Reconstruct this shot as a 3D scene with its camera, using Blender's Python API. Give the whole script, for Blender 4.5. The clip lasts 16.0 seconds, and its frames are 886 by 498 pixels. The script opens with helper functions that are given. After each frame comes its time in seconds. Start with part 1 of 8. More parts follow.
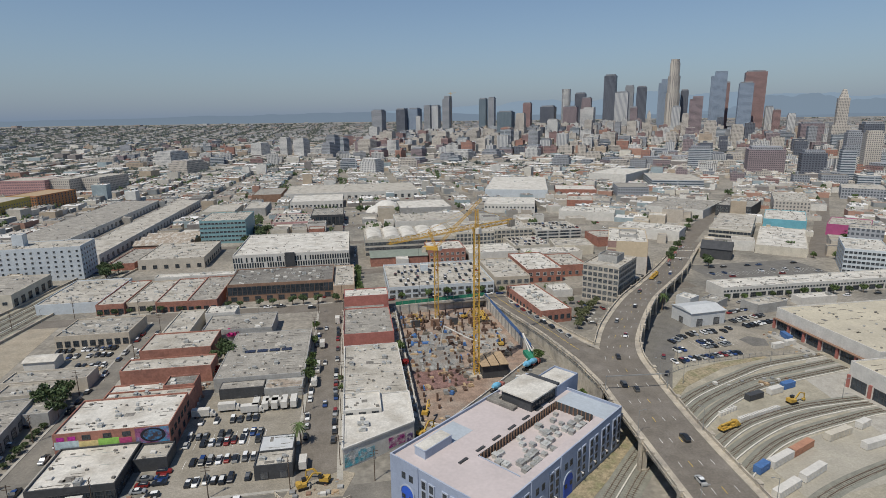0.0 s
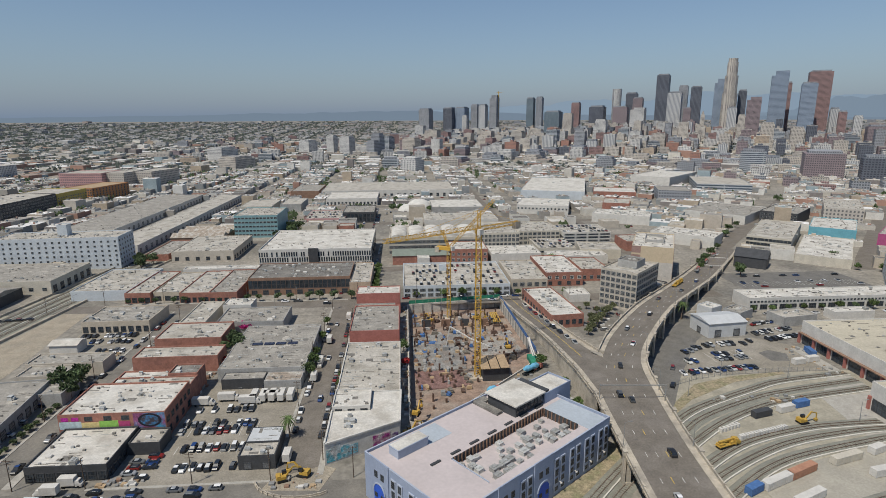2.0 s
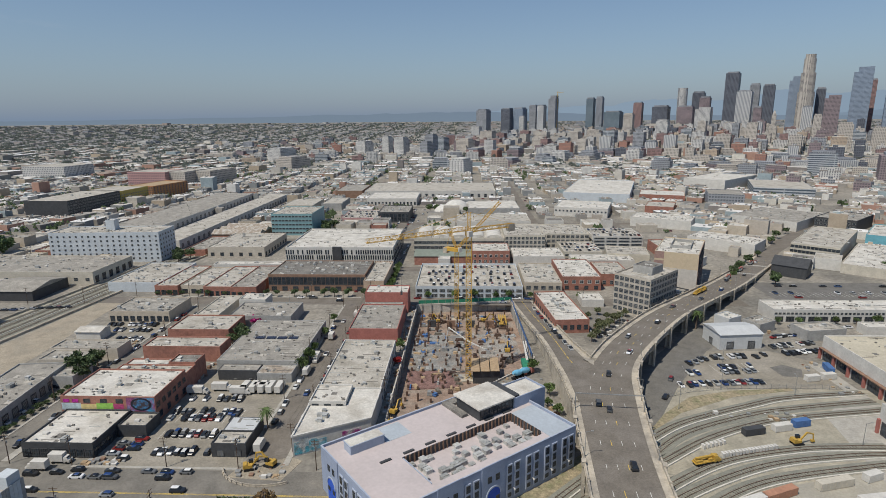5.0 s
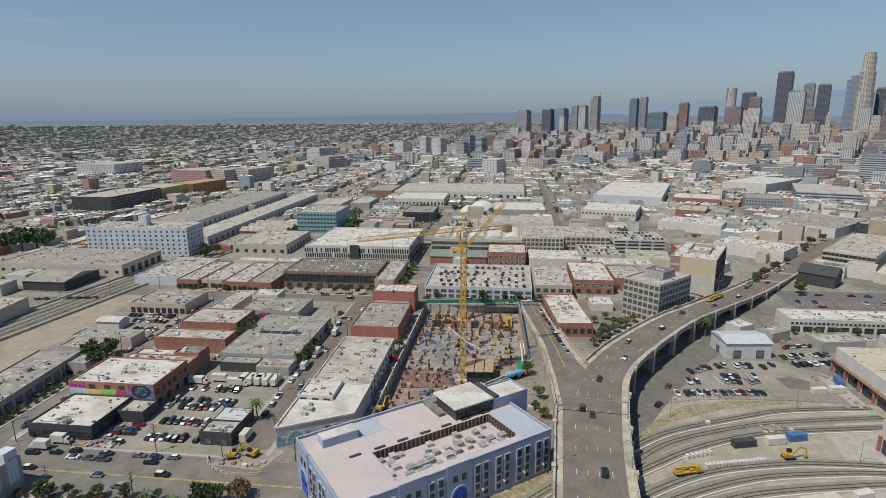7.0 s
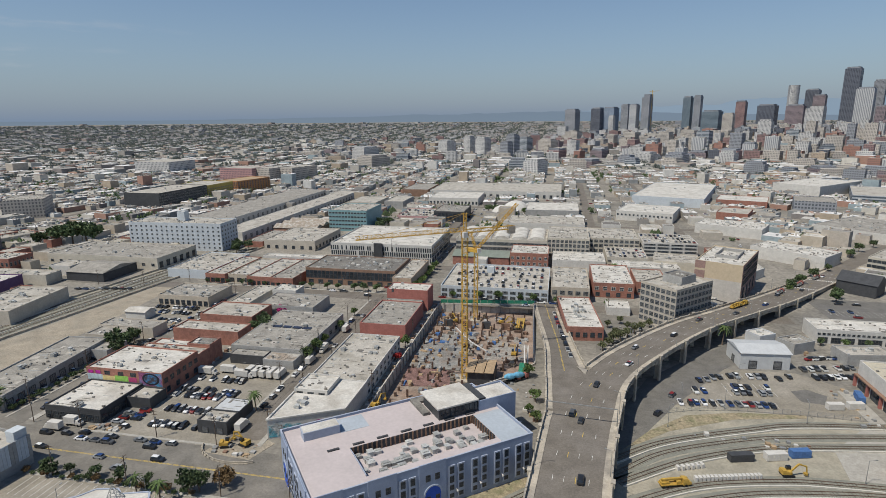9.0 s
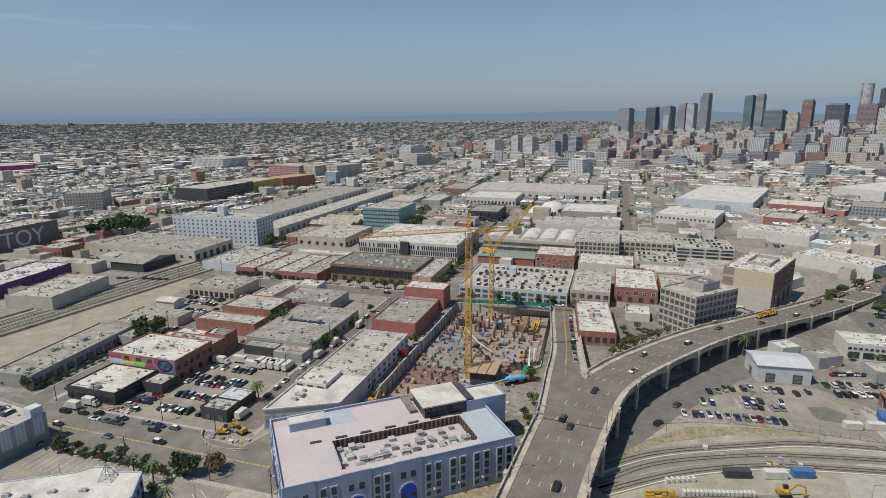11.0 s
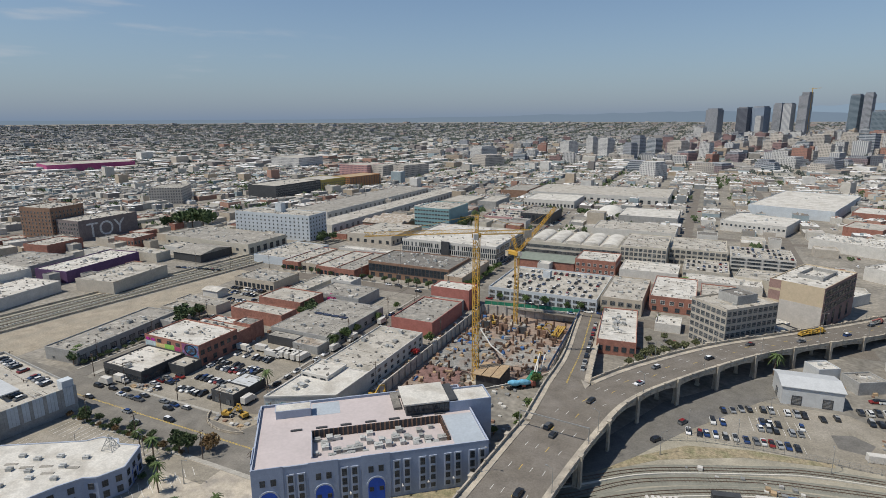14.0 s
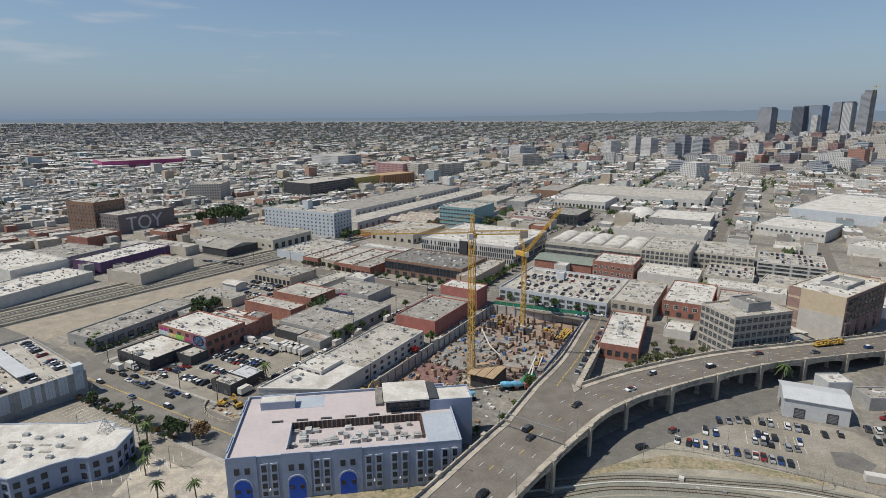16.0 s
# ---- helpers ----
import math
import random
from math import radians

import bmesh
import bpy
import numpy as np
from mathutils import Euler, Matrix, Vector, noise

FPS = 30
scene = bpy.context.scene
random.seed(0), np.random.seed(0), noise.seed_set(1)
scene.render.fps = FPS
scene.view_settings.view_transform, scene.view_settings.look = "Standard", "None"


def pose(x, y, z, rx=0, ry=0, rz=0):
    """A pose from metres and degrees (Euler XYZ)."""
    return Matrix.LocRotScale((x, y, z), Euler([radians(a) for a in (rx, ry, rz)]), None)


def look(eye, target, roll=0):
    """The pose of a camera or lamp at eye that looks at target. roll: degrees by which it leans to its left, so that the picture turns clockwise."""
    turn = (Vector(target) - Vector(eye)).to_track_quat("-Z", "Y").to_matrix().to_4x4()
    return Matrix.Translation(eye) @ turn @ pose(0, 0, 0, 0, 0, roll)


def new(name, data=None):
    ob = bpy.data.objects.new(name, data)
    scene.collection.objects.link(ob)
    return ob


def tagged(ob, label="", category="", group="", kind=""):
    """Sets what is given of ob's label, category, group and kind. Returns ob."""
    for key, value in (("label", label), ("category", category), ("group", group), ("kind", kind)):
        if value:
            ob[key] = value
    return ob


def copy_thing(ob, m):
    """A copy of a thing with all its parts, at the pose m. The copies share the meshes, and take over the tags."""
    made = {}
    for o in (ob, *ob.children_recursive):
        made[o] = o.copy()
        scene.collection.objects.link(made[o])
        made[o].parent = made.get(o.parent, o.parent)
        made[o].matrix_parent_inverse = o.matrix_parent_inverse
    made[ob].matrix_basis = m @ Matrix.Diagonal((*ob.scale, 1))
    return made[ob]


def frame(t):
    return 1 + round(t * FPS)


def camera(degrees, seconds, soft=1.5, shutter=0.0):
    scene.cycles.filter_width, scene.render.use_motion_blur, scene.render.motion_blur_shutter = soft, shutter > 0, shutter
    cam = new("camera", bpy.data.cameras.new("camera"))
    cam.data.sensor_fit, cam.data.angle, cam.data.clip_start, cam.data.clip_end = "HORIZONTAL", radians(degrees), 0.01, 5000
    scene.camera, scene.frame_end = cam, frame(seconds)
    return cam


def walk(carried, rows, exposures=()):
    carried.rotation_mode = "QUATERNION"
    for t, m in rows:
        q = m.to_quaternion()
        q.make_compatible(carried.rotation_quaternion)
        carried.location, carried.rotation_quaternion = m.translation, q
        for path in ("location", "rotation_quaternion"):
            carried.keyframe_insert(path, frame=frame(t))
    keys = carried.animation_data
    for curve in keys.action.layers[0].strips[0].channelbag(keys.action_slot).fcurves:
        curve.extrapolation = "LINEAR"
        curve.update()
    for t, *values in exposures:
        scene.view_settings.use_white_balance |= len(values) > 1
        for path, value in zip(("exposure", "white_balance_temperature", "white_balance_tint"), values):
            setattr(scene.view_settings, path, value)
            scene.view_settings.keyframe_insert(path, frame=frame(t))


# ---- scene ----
cam = camera(76.3, 16.0, soft=0.8)
# seconds, eye (x, y, z), turn (x, y, z) in degrees
PATH = [
    (0, 17.18, -5.19, 111.07, 76.902, 0.693, -9.294),
    (0.5, 22.09, -5.54, 111.15, 76.855, 0.493, -8.099),
    (1.5, 32.04, -6.33, 111.30, 76.820, 0.229, -5.394),
    (2.5, 42.29, -7.27, 111.41, 76.891, 0.269, -3.159),
    (3.5, 52.69, -7.91, 111.47, 76.938, 0.413, -1.072),
    (6.5, 83.64, -8.26, 111.50, 77.039, 0.327, 5.457),
    (7, 88.79, -8.26, 111.51, 77.061, 0.315, 6.569),
    (9, 109.37, -5.50, 111.88, 76.997, 0.407, 11.652),
    (11.5, 134.37, 0.27, 112.13, 76.933, 0.206, 18.373),
    (12.5, 144.19, 3.24, 112.18, 76.962, 0.155, 20.997),
    (13.5, 153.94, 6.80, 112.26, 77.015, 0.195, 23.763),
    (14, 158.78, 8.77, 112.32, 77.033, 0.223, 25.260),
    (14.5, 163.59, 10.85, 112.40, 77.037, 0.235, 26.878),
    (16, 177.82, 17.48, 112.71, 76.933, 0.149, 29.859),
]
walk(cam, [(t, pose(x, y, z, rx, ry, rz)) for t, x, y, z, rx, ry, rz in PATH], [(0, -0.07), (6, -0.03), (16, 0.02)])

# ---- daylight ----
SUN_EL, SUN_AZ = radians(59), math.atan2(-0.72, -0.69)
world = bpy.data.worlds.new("sky")
scene.world = world
world.use_nodes = True
wn = world.node_tree
sky = wn.nodes.new("ShaderNodeTexSky")
sky.sky_type = "NISHITA"
sky.sun_disc = False
sky.sun_elevation, sky.sun_rotation = SUN_EL, SUN_AZ
sky.altitude, sky.air_density, sky.dust_density, sky.ozone_density = 100, 1.0, 0.15, 3.0
# haze that thickens towards the horizon all round
tc = wn.nodes.new("ShaderNodeTexCoord")
sep = wn.nodes.new("ShaderNodeSeparateXYZ")
wn.links.new(tc.outputs["Generated"], sep.inputs[0])
inv = wn.nodes.new("ShaderNodeMath")
inv.operation = "SUBTRACT"
inv.inputs[0].default_value = 1.0
inv.use_clamp = True
wn.links.new(sep.outputs[2], inv.inputs[1])
power = wn.nodes.new("ShaderNodeMath")
power.operation = "POWER"
power.inputs[1].default_value = 8.0
wn.links.new(inv.outputs[0], power.inputs[0])
veil = wn.nodes.new("ShaderNodeMix")
veil.data_type = "RGBA"
wn.links.new(power.outputs[0], veil.inputs[0])
wn.links.new(sky.outputs[0], veil.inputs[6])
veil.inputs[7].default_value = (2.15, 2.86, 3.95, 1)
# thin high wisps of cloud in the west
stretch = wn.nodes.new("ShaderNodeMapping")
stretch.inputs["Scale"].default_value = (4.0, 4.0, 26.0)
wn.links.new(tc.outputs["Generated"], stretch.inputs[0])
wisp = wn.nodes.new("ShaderNodeTexNoise")
wisp.inputs["Scale"].default_value, wisp.inputs["Detail"].default_value = 1.6, 7.0
wn.links.new(stretch.outputs[0], wisp.inputs["Vector"])


def ramp_node(source, a, b, lo, hi):
    n = wn.nodes.new("ShaderNodeMapRange")
    n.interpolation_type = "SMOOTHSTEP"
    for k, v in enumerate((a, b, lo, hi)):
        n.inputs[k + 1].default_value = v
    wn.links.new(source, n.inputs[0])
    return n.outputs[0]


def times(a, b):
    n = wn.nodes.new("ShaderNodeMath")
    n.operation = "MULTIPLY"
    wn.links.new(a, n.inputs[0])
    wn.links.new(b, n.inputs[1])
    return n.outputs[0]


thin = times(times(ramp_node(wisp.outputs[0], 0.56, 0.76, 0.0, 0.42), ramp_node(sep.outputs[0], -0.5, -0.75, 0.0, 1.0)), ramp_node(sep.outputs[2], 0.03, 0.09, 0.0, 1.0))
cloud = wn.nodes.new("ShaderNodeMix")
cloud.data_type = "RGBA"
wn.links.new(thin, cloud.inputs[0])
wn.links.new(veil.outputs[2], cloud.inputs[6])
cloud.inputs[7].default_value = (5.2, 5.6, 6.2, 1)
wn.links.new(cloud.outputs[2], wn.nodes["Background"].inputs[0])
wn.nodes["Background"].inputs[1].default_value = 0.09
sun = new("sun", bpy.data.lights.new("sun", "SUN"))
sun.data.energy, sun.data.angle, sun.data.color = 4.0, radians(0.55), (1.0, 0.945, 0.84)
sun.matrix_world = look((0, 0, 0), (0.72 * math.cos(SUN_EL), 0.69 * math.cos(SUN_EL), -math.sin(SUN_EL)))


# ---- materials ----
def mat(name, color, rough=0.85, metal=0.0, spread=0.12, size=3.0, fine=0.25, bump=0.0, per_object=0.0, per_island=0.0, stain=None, stain_size=14.0):
    """A surface with variation at two scales, in metres; stain: a second colour in patches."""
    m = bpy.data.materials.new(name)
    m.use_nodes = True
    nt = m.node_tree
    b = nt.nodes["Principled BSDF"]
    b.inputs["Roughness"].default_value, b.inputs["Metallic"].default_value = rough, metal
    b.inputs["Specular IOR Level"].default_value = 0.3
    co = nt.nodes.new("ShaderNodeTexCoord")

    def noise_node(metres, detail=4.0):
        n = nt.nodes.new("ShaderNodeTexNoise")
        n.inputs["Scale"].default_value, n.inputs["Detail"].default_value = 1.0 / metres, detail
        geo = nt.nodes.new("ShaderNodeNewGeometry")
        nt.links.new(geo.outputs["Position"], n.inputs["Vector"])
        return n

    def value_mix(fac_socket, colour_socket, amount):
        ramp = nt.nodes.new("ShaderNodeMapRange")
        ramp.inputs[1].default_value, ramp.inputs[2].default_value = 0.3, 0.7
        ramp.inputs[3].default_value, ramp.inputs[4].default_value = 1 - amount, 1 + amount
        nt.links.new(fac_socket, ramp.inputs[0])
        mix = nt.nodes.new("ShaderNodeVectorMath")
        mix.operation = "SCALE"
        nt.links.new(colour_socket, mix.inputs[0])
        nt.links.new(ramp.outputs[0], mix.inputs["Scale"])
        return mix.outputs[0]

    rgb = nt.nodes.new("ShaderNodeRGB")
    rgb.outputs[0].default_value = (*color, 1)
    out = rgb.outputs[0]
    if stain:
        n = noise_node(stain_size, 6)
        r = nt.nodes.new("ShaderNodeMapRange")
        r.inputs[1].default_value, r.inputs[2].default_value = 0.45, 0.66
        nt.links.new(n.outputs[0], r.inputs[0])
        mx = nt.nodes.new("ShaderNodeMix")
        mx.data_type = "RGBA"
        nt.links.new(r.outputs[0], mx.inputs[0])
        nt.links.new(out, mx.inputs[6])
        mx.inputs[7].default_value = (*stain, 1)
        out = mx.outputs[2]
    out = value_mix(noise_node(size).outputs[0], out, spread)
    out = value_mix(noise_node(fine, 2).outputs[0], out, spread * 0.7)
    out = value_mix(noise_node(max(0.9, fine * 2), 3).outputs[0], out, spread * 0.8)
    for amount, node, sock in ((per_object, "ShaderNodeObjectInfo", "Random"), (per_island, "ShaderNodeNewGeometry", "Random Per Island")):
        if amount:
            n = nt.nodes.new(node)
            r = nt.nodes.new("ShaderNodeMapRange")
            r.inputs[3].default_value, r.inputs[4].default_value = 1 - amount, 1 + amount
            nt.links.new(n.outputs[sock], r.inputs[0])
            mix = nt.nodes.new("ShaderNodeVectorMath")
            mix.operation = "SCALE"
            nt.links.new(out, mix.inputs[0])
            nt.links.new(r.outputs[0], mix.inputs["Scale"])
            out = mix.outputs[0]
    nt.links.new(out, b.inputs["Base Color"])
    if bump:
        bp = nt.nodes.new("ShaderNodeBump")
        bp.inputs["Strength"].default_value, bp.inputs["Distance"].default_value = bump, 0.05
        nt.links.new(noise_node(fine, 4).outputs[0], bp.inputs["Height"])
        nt.links.new(bp.outputs[0], b.inputs["Normal"])
    return m


def palette(name, colours, source, rough=0.8, spread=0.1, size=4.0, metal=0.0, specular=0.3):
    """Picks one of the colours per object or per island."""
    m = mat(name, (1, 1, 1), rough, metal, spread, size)
    nt = m.node_tree
    b = nt.nodes["Principled BSDF"]
    b.inputs["Specular IOR Level"].default_value = specular
    ramp = nt.nodes.new("ShaderNodeValToRGB")
    ramp.color_ramp.interpolation = "CONSTANT"
    n = len(colours)
    while len(ramp.color_ramp.elements) < n:
        ramp.color_ramp.elements.new(0.5)
    for i, c in enumerate(colours):
        ramp.color_ramp.elements[i].position = i / n
        ramp.color_ramp.elements[i].color = (*c, 1)
    src = nt.nodes.new("ShaderNodeObjectInfo" if source == "Random" else "ShaderNodeNewGeometry")
    nt.links.new(src.outputs[source], ramp.inputs[0])
    first = [x for x in nt.nodes if x.type == "RGB"][0]
    for l in list(first.outputs[0].links):
        nt.links.new(ramp.outputs[0], l.to_socket)
    return m


ASPHALT = mat("asphalt", (0.17, 0.158, 0.138), 0.9, spread=0.14, size=6, fine=0.4, bump=0.1, stain=(0.215, 0.198, 0.17), stain_size=9)
ASPHALT_DARK = mat("dark_asphalt", (0.155, 0.147, 0.132), 0.88, spread=0.15, size=5, fine=0.4, stain=(0.15, 0.143, 0.133))
LOT = mat("lot_asphalt", (0.25, 0.225, 0.182), 0.9, spread=0.15, size=7, fine=0.5, stain=(0.3, 0.272, 0.228), stain_size=18)
CITY_GROUND = mat("city_ground", (0.26, 0.238, 0.202), 0.95, spread=0.2, size=22, fine=2.0, stain=(0.17, 0.16, 0.14), stain_size=60)
DECK = mat("bridge_asphalt", (0.162, 0.143, 0.12), 0.88, spread=0.13, size=5, fine=0.5, bump=0.1, stain=(0.185, 0.165, 0.142), stain_size=12)
CONCRETE = mat("concrete", (0.44, 0.39, 0.315), 0.9, spread=0.14, size=3, fine=0.3, stain=(0.3, 0.27, 0.23), stain_size=7)
SIDEWALK = mat("sidewalk_concrete", (0.36, 0.34, 0.3), 0.9, spread=0.12, size=3, fine=0.4)
DIRT = mat("bare_dirt", (0.33, 0.285, 0.22), 0.97, spread=0.18, size=5, fine=0.5, bump=0.3, stain=(0.27, 0.24, 0.19), stain_size=10)
REDDIRT = mat("red_earth", (0.27, 0.195, 0.15), 0.97, spread=0.2, size=4, fine=0.4, bump=0.4, stain=(0.28, 0.235, 0.195), stain_size=13)
GRAVEL = mat("rail_gravel", (0.31, 0.285, 0.225), 0.97, spread=0.16, size=5, fine=0.3, bump=0.4, stain=(0.36, 0.325, 0.255), stain_size=12)
BALLAST = mat("grey_ballast", (0.215, 0.212, 0.178), 0.97, spread=0.12, size=4, fine=0.3, bump=0.4)
KERB = mat("bright_kerb_concrete", (0.55, 0.52, 0.46), 0.9, spread=0.1, size=3)
SHOTCRETE = mat("pale_shotcrete", (0.5, 0.47, 0.42), 0.95, spread=0.14, size=3, fine=0.4, stain=(0.4, 0.36, 0.31), stain_size=5)
DRYGRASS = mat("dry_grass", (0.3, 0.25, 0.165), 0.97, spread=0.25, size=1.5, fine=0.3, stain=(0.2, 0.19, 0.11), stain_size=5)
WHITE_ROOF = mat("white_roof_coating", (0.56, 0.535, 0.485), 0.8, spread=0.1, size=5, fine=0.6, stain=(0.43, 0.4, 0.35), stain_size=8)
PALE_ROOF = mat("weathered_roof_coating", (0.43, 0.4, 0.35), 0.85, spread=0.13, size=5, fine=0.6, stain=(0.32, 0.295, 0.25), stain_size=9)
GREY_ROOF = mat("grey_felt_roof", (0.27, 0.252, 0.222), 0.9, spread=0.14, size=4, fine=0.5, stain=(0.34, 0.318, 0.28), stain_size=9)
DARK_ROOF = mat("dark_felt_roof", (0.165, 0.155, 0.14), 0.9, spread=0.16, size=4, fine=0.5, stain=(0.24, 0.225, 0.2), stain_size=9)
TAN_ROOF = mat("tan_roof_coating", (0.47, 0.425, 0.33), 0.85, spread=0.08, size=8, fine=0.8, stain=(0.42, 0.38, 0.3), stain_size=20)
PINK_ROOF = mat("pale_pink_roof_membrane", (0.5, 0.44, 0.43), 0.75, spread=0.04, size=9, fine=1.0, stain=(0.47, 0.415, 0.405), stain_size=14)
BLUE_ROOF = mat("pale_blue_roof_membrane", (0.38, 0.42, 0.46), 0.75, spread=0.05, size=6, fine=0.8)
BRICK = mat("red_brick", (0.33, 0.155, 0.115), 0.9, spread=0.16, size=2, fine=0.2, stain=(0.27, 0.13, 0.1), stain_size=5)
RED_PAINT = mat("faded_red_paint", (0.36, 0.14, 0.115), 0.8, spread=0.12, size=3, fine=0.3)
TAN_BRICK = mat("tan_brick", (0.45, 0.34, 0.25), 0.9, spread=0.12, size=3, fine=0.2)
BROWN_BRICK = mat("brown_brick", (0.24, 0.15, 0.105), 0.9, spread=0.14, size=3, fine=0.2)
BEIGE = mat("beige_stucco", (0.46, 0.4, 0.32), 0.9, spread=0.1, size=4, fine=0.3)
CREAM = mat("cream_stucco", (0.5, 0.46, 0.385), 0.9, spread=0.1, size=4, fine=0.3)
WHITE = mat("white_stucco", (0.55, 0.53, 0.49), 0.85, spread=0.09, size=4, fine=0.3)
WHITEBLUE = mat("white_painted_concrete", (0.5, 0.535, 0.56), 0.85, spread=0.08, size=5, fine=0.3)
GREY = mat("grey_stucco", (0.33, 0.325, 0.31), 0.88, spread=0.12, size=4, fine=0.3)
OFFGREY = mat("warm_grey_concrete", (0.46, 0.415, 0.35), 0.88, spread=0.1, size=4, fine=0.3)
DARKGREY = mat("charcoal_cladding", (0.06, 0.062, 0.066), 0.6, spread=0.15, size=3, fine=0.3)
BLUEWALL = mat("pale_blue_grey_paint", (0.285, 0.33, 0.43), 0.8, spread=0.06, size=4, fine=0.3)
BLUETRIM = mat("light_blue_trim_paint", (0.36, 0.4, 0.48), 0.8, spread=0.05, size=4, fine=0.3)
BLUEDOOR = mat("bright_blue_paint", (0.03, 0.1, 0.5), 0.5, spread=0.08, size=3)
TEALWALL = mat("teal_panel", (0.2, 0.34, 0.36), 0.5, spread=0.1, size=6)
TEALBRIGHT = mat("turquoise_paint", (0.14, 0.36, 0.43), 0.7, spread=0.1, size=5)
PINKWALL = mat("dusty_pink_stucco", (0.5, 0.3, 0.29), 0.9, spread=0.1, size=5)
MAGENTA = mat("magenta_paint", (0.36, 0.08, 0.19), 0.7, spread=0.1, size=4)
PURPLE = mat("purple_paint", (0.12, 0.07, 0.15), 0.8, spread=0.12, size=4)
GREEN_ROOF = mat("grey_green_shingles", (0.2, 0.225, 0.19), 0.9, spread=0.12, size=3, fine=0.3)
METALROOF = mat("white_corrugated_steel", (0.5, 0.51, 0.51), 0.5, spread=0.06, size=4, fine=0.4)
RUSTROOF = mat("rusted_corrugated_steel", (0.3, 0.25, 0.2), 0.8, spread=0.2, size=2, fine=0.3, stain=(0.42, 0.4, 0.36), stain_size=4)
GLASS = mat("dark_window_glass", (0.035, 0.045, 0.055), 0.12, spread=0.3, size=5, fine=1.5)
GLASS.node_tree.nodes["Principled BSDF"].inputs["Specular IOR Level"].default_value = 0.6
CARGLASS = mat("tinted_car_glass", (0.02, 0.024, 0.028), 0.1, spread=0.2, size=2)
CARGLASS.node_tree.nodes["Principled BSDF"].inputs["Specular IOR Level"].default_value = 0.6
SOLAR = mat("solar_cells", (0.03, 0.035, 0.06), 0.25, spread=0.2, size=2)
TYRE = mat("tyre_rubber", (0.02, 0.02, 0.02), 0.85)
HVAC = mat("galvanised_sheet", (0.42, 0.42, 0.4), 0.5, metal=0.2, spread=0.15, size=1, fine=0.2, per_object=0.25)
STEEL = mat("grey_painted_steel", (0.3, 0.3, 0.29), 0.5, metal=0.3, spread=0.1, size=1)
RAIL = mat("rusted_rail_steel", (0.19, 0.13, 0.095), 0.55, metal=0.4, spread=0.2, size=2)
SLEEPER = mat("weathered_timber", (0.185, 0.165, 0.135), 0.9, spread=0.2, size=1, per_island=0.25)
POLEWOOD = mat("dark_pole_timber", (0.11, 0.08, 0.06), 0.9, spread=0.2, size=1)
YELLOW = mat("crane_yellow_paint", (0.55, 0.33, 0.06), 0.55, spread=0.1, size=2, fine=0.2)
MACHINE = mat("machine_yellow_paint", (0.46, 0.29, 0.06), 0.55, spread=0.15, size=1, fine=0.2)
ORANGE = mat("orange_paint", (0.42, 0.19, 0.08), 0.6, spread=0.1, size=2)
PLY = mat("raw_plywood", (0.4, 0.29, 0.18), 0.85, spread=0.15, size=2, fine=0.2, per_island=0.2)
REBAR = mat("rusted_rebar", (0.13, 0.085, 0.065), 0.8, metal=0.3, spread=0.2, size=1)
BLUEPLASTIC = mat("blue_tarpaulin", (0.07, 0.15, 0.33), 0.6, spread=0.15, size=1)
GREENMESH = mat("green_fence_mesh", (0.03, 0.2, 0.12), 0.8, spread=0.15, size=2)
PAINT_W = mat("white_road_paint", (0.66, 0.65, 0.62), 0.8, spread=0.2, size=0.8)
PAINT_Y = mat("yellow_road_paint", (0.6, 0.42, 0.08), 0.8, spread=0.2, size=0.8)
LEAF = mat("foliage", (0.085, 0.125, 0.04), 0.7, spread=0.3, size=1.5, fine=0.3, per_object=0.3, per_island=0.35)
LEAF_DARK = mat("dark_foliage", (0.078, 0.112, 0.048), 0.7, spread=0.3, size=1.5, fine=0.3, per_object=0.3, per_island=0.35)
LEAF_DRY = mat("brown_foliage", (0.16, 0.105, 0.05), 0.8, spread=0.3, size=1.5, fine=0.3, per_island=0.3)
FLOWER = mat("magenta_blossom", (0.42, 0.02, 0.16), 0.7, spread=0.3, size=1, per_island=0.3)
REDFLOWER = mat("red_blossom", (0.32, 0.03, 0.03), 0.7, spread=0.3, size=1, per_island=0.3)
LEAF_OLIVE = mat("dusty_olive_foliage", (0.115, 0.125, 0.062), 0.8, spread=0.3, size=1.5, fine=0.3, per_object=0.25, per_island=0.35)
BARK = mat("bark", (0.16, 0.12, 0.09), 0.9, spread=0.2, size=0.6)
CARPAINT = palette("car_paint", [(0.7, 0.7, 0.7), (0.02, 0.021, 0.024), (0.02, 0.025, 0.035), (0.72, 0.72, 0.7), (0.28, 0.29, 0.3), (0.03, 0.03, 0.032), (0.13, 0.135, 0.14), (0.75, 0.75, 0.73), (0.02, 0.05, 0.16), (0.04, 0.042, 0.045), (0.36, 0.36, 0.35), (0.03, 0.032, 0.035), (0.08, 0.082, 0.085), (0.6, 0.6, 0.58), (0.02, 0.022, 0.03), (0.2, 0.022, 0.02)], "Random", 0.3, 0.03, 3, 0.0, 0.5)
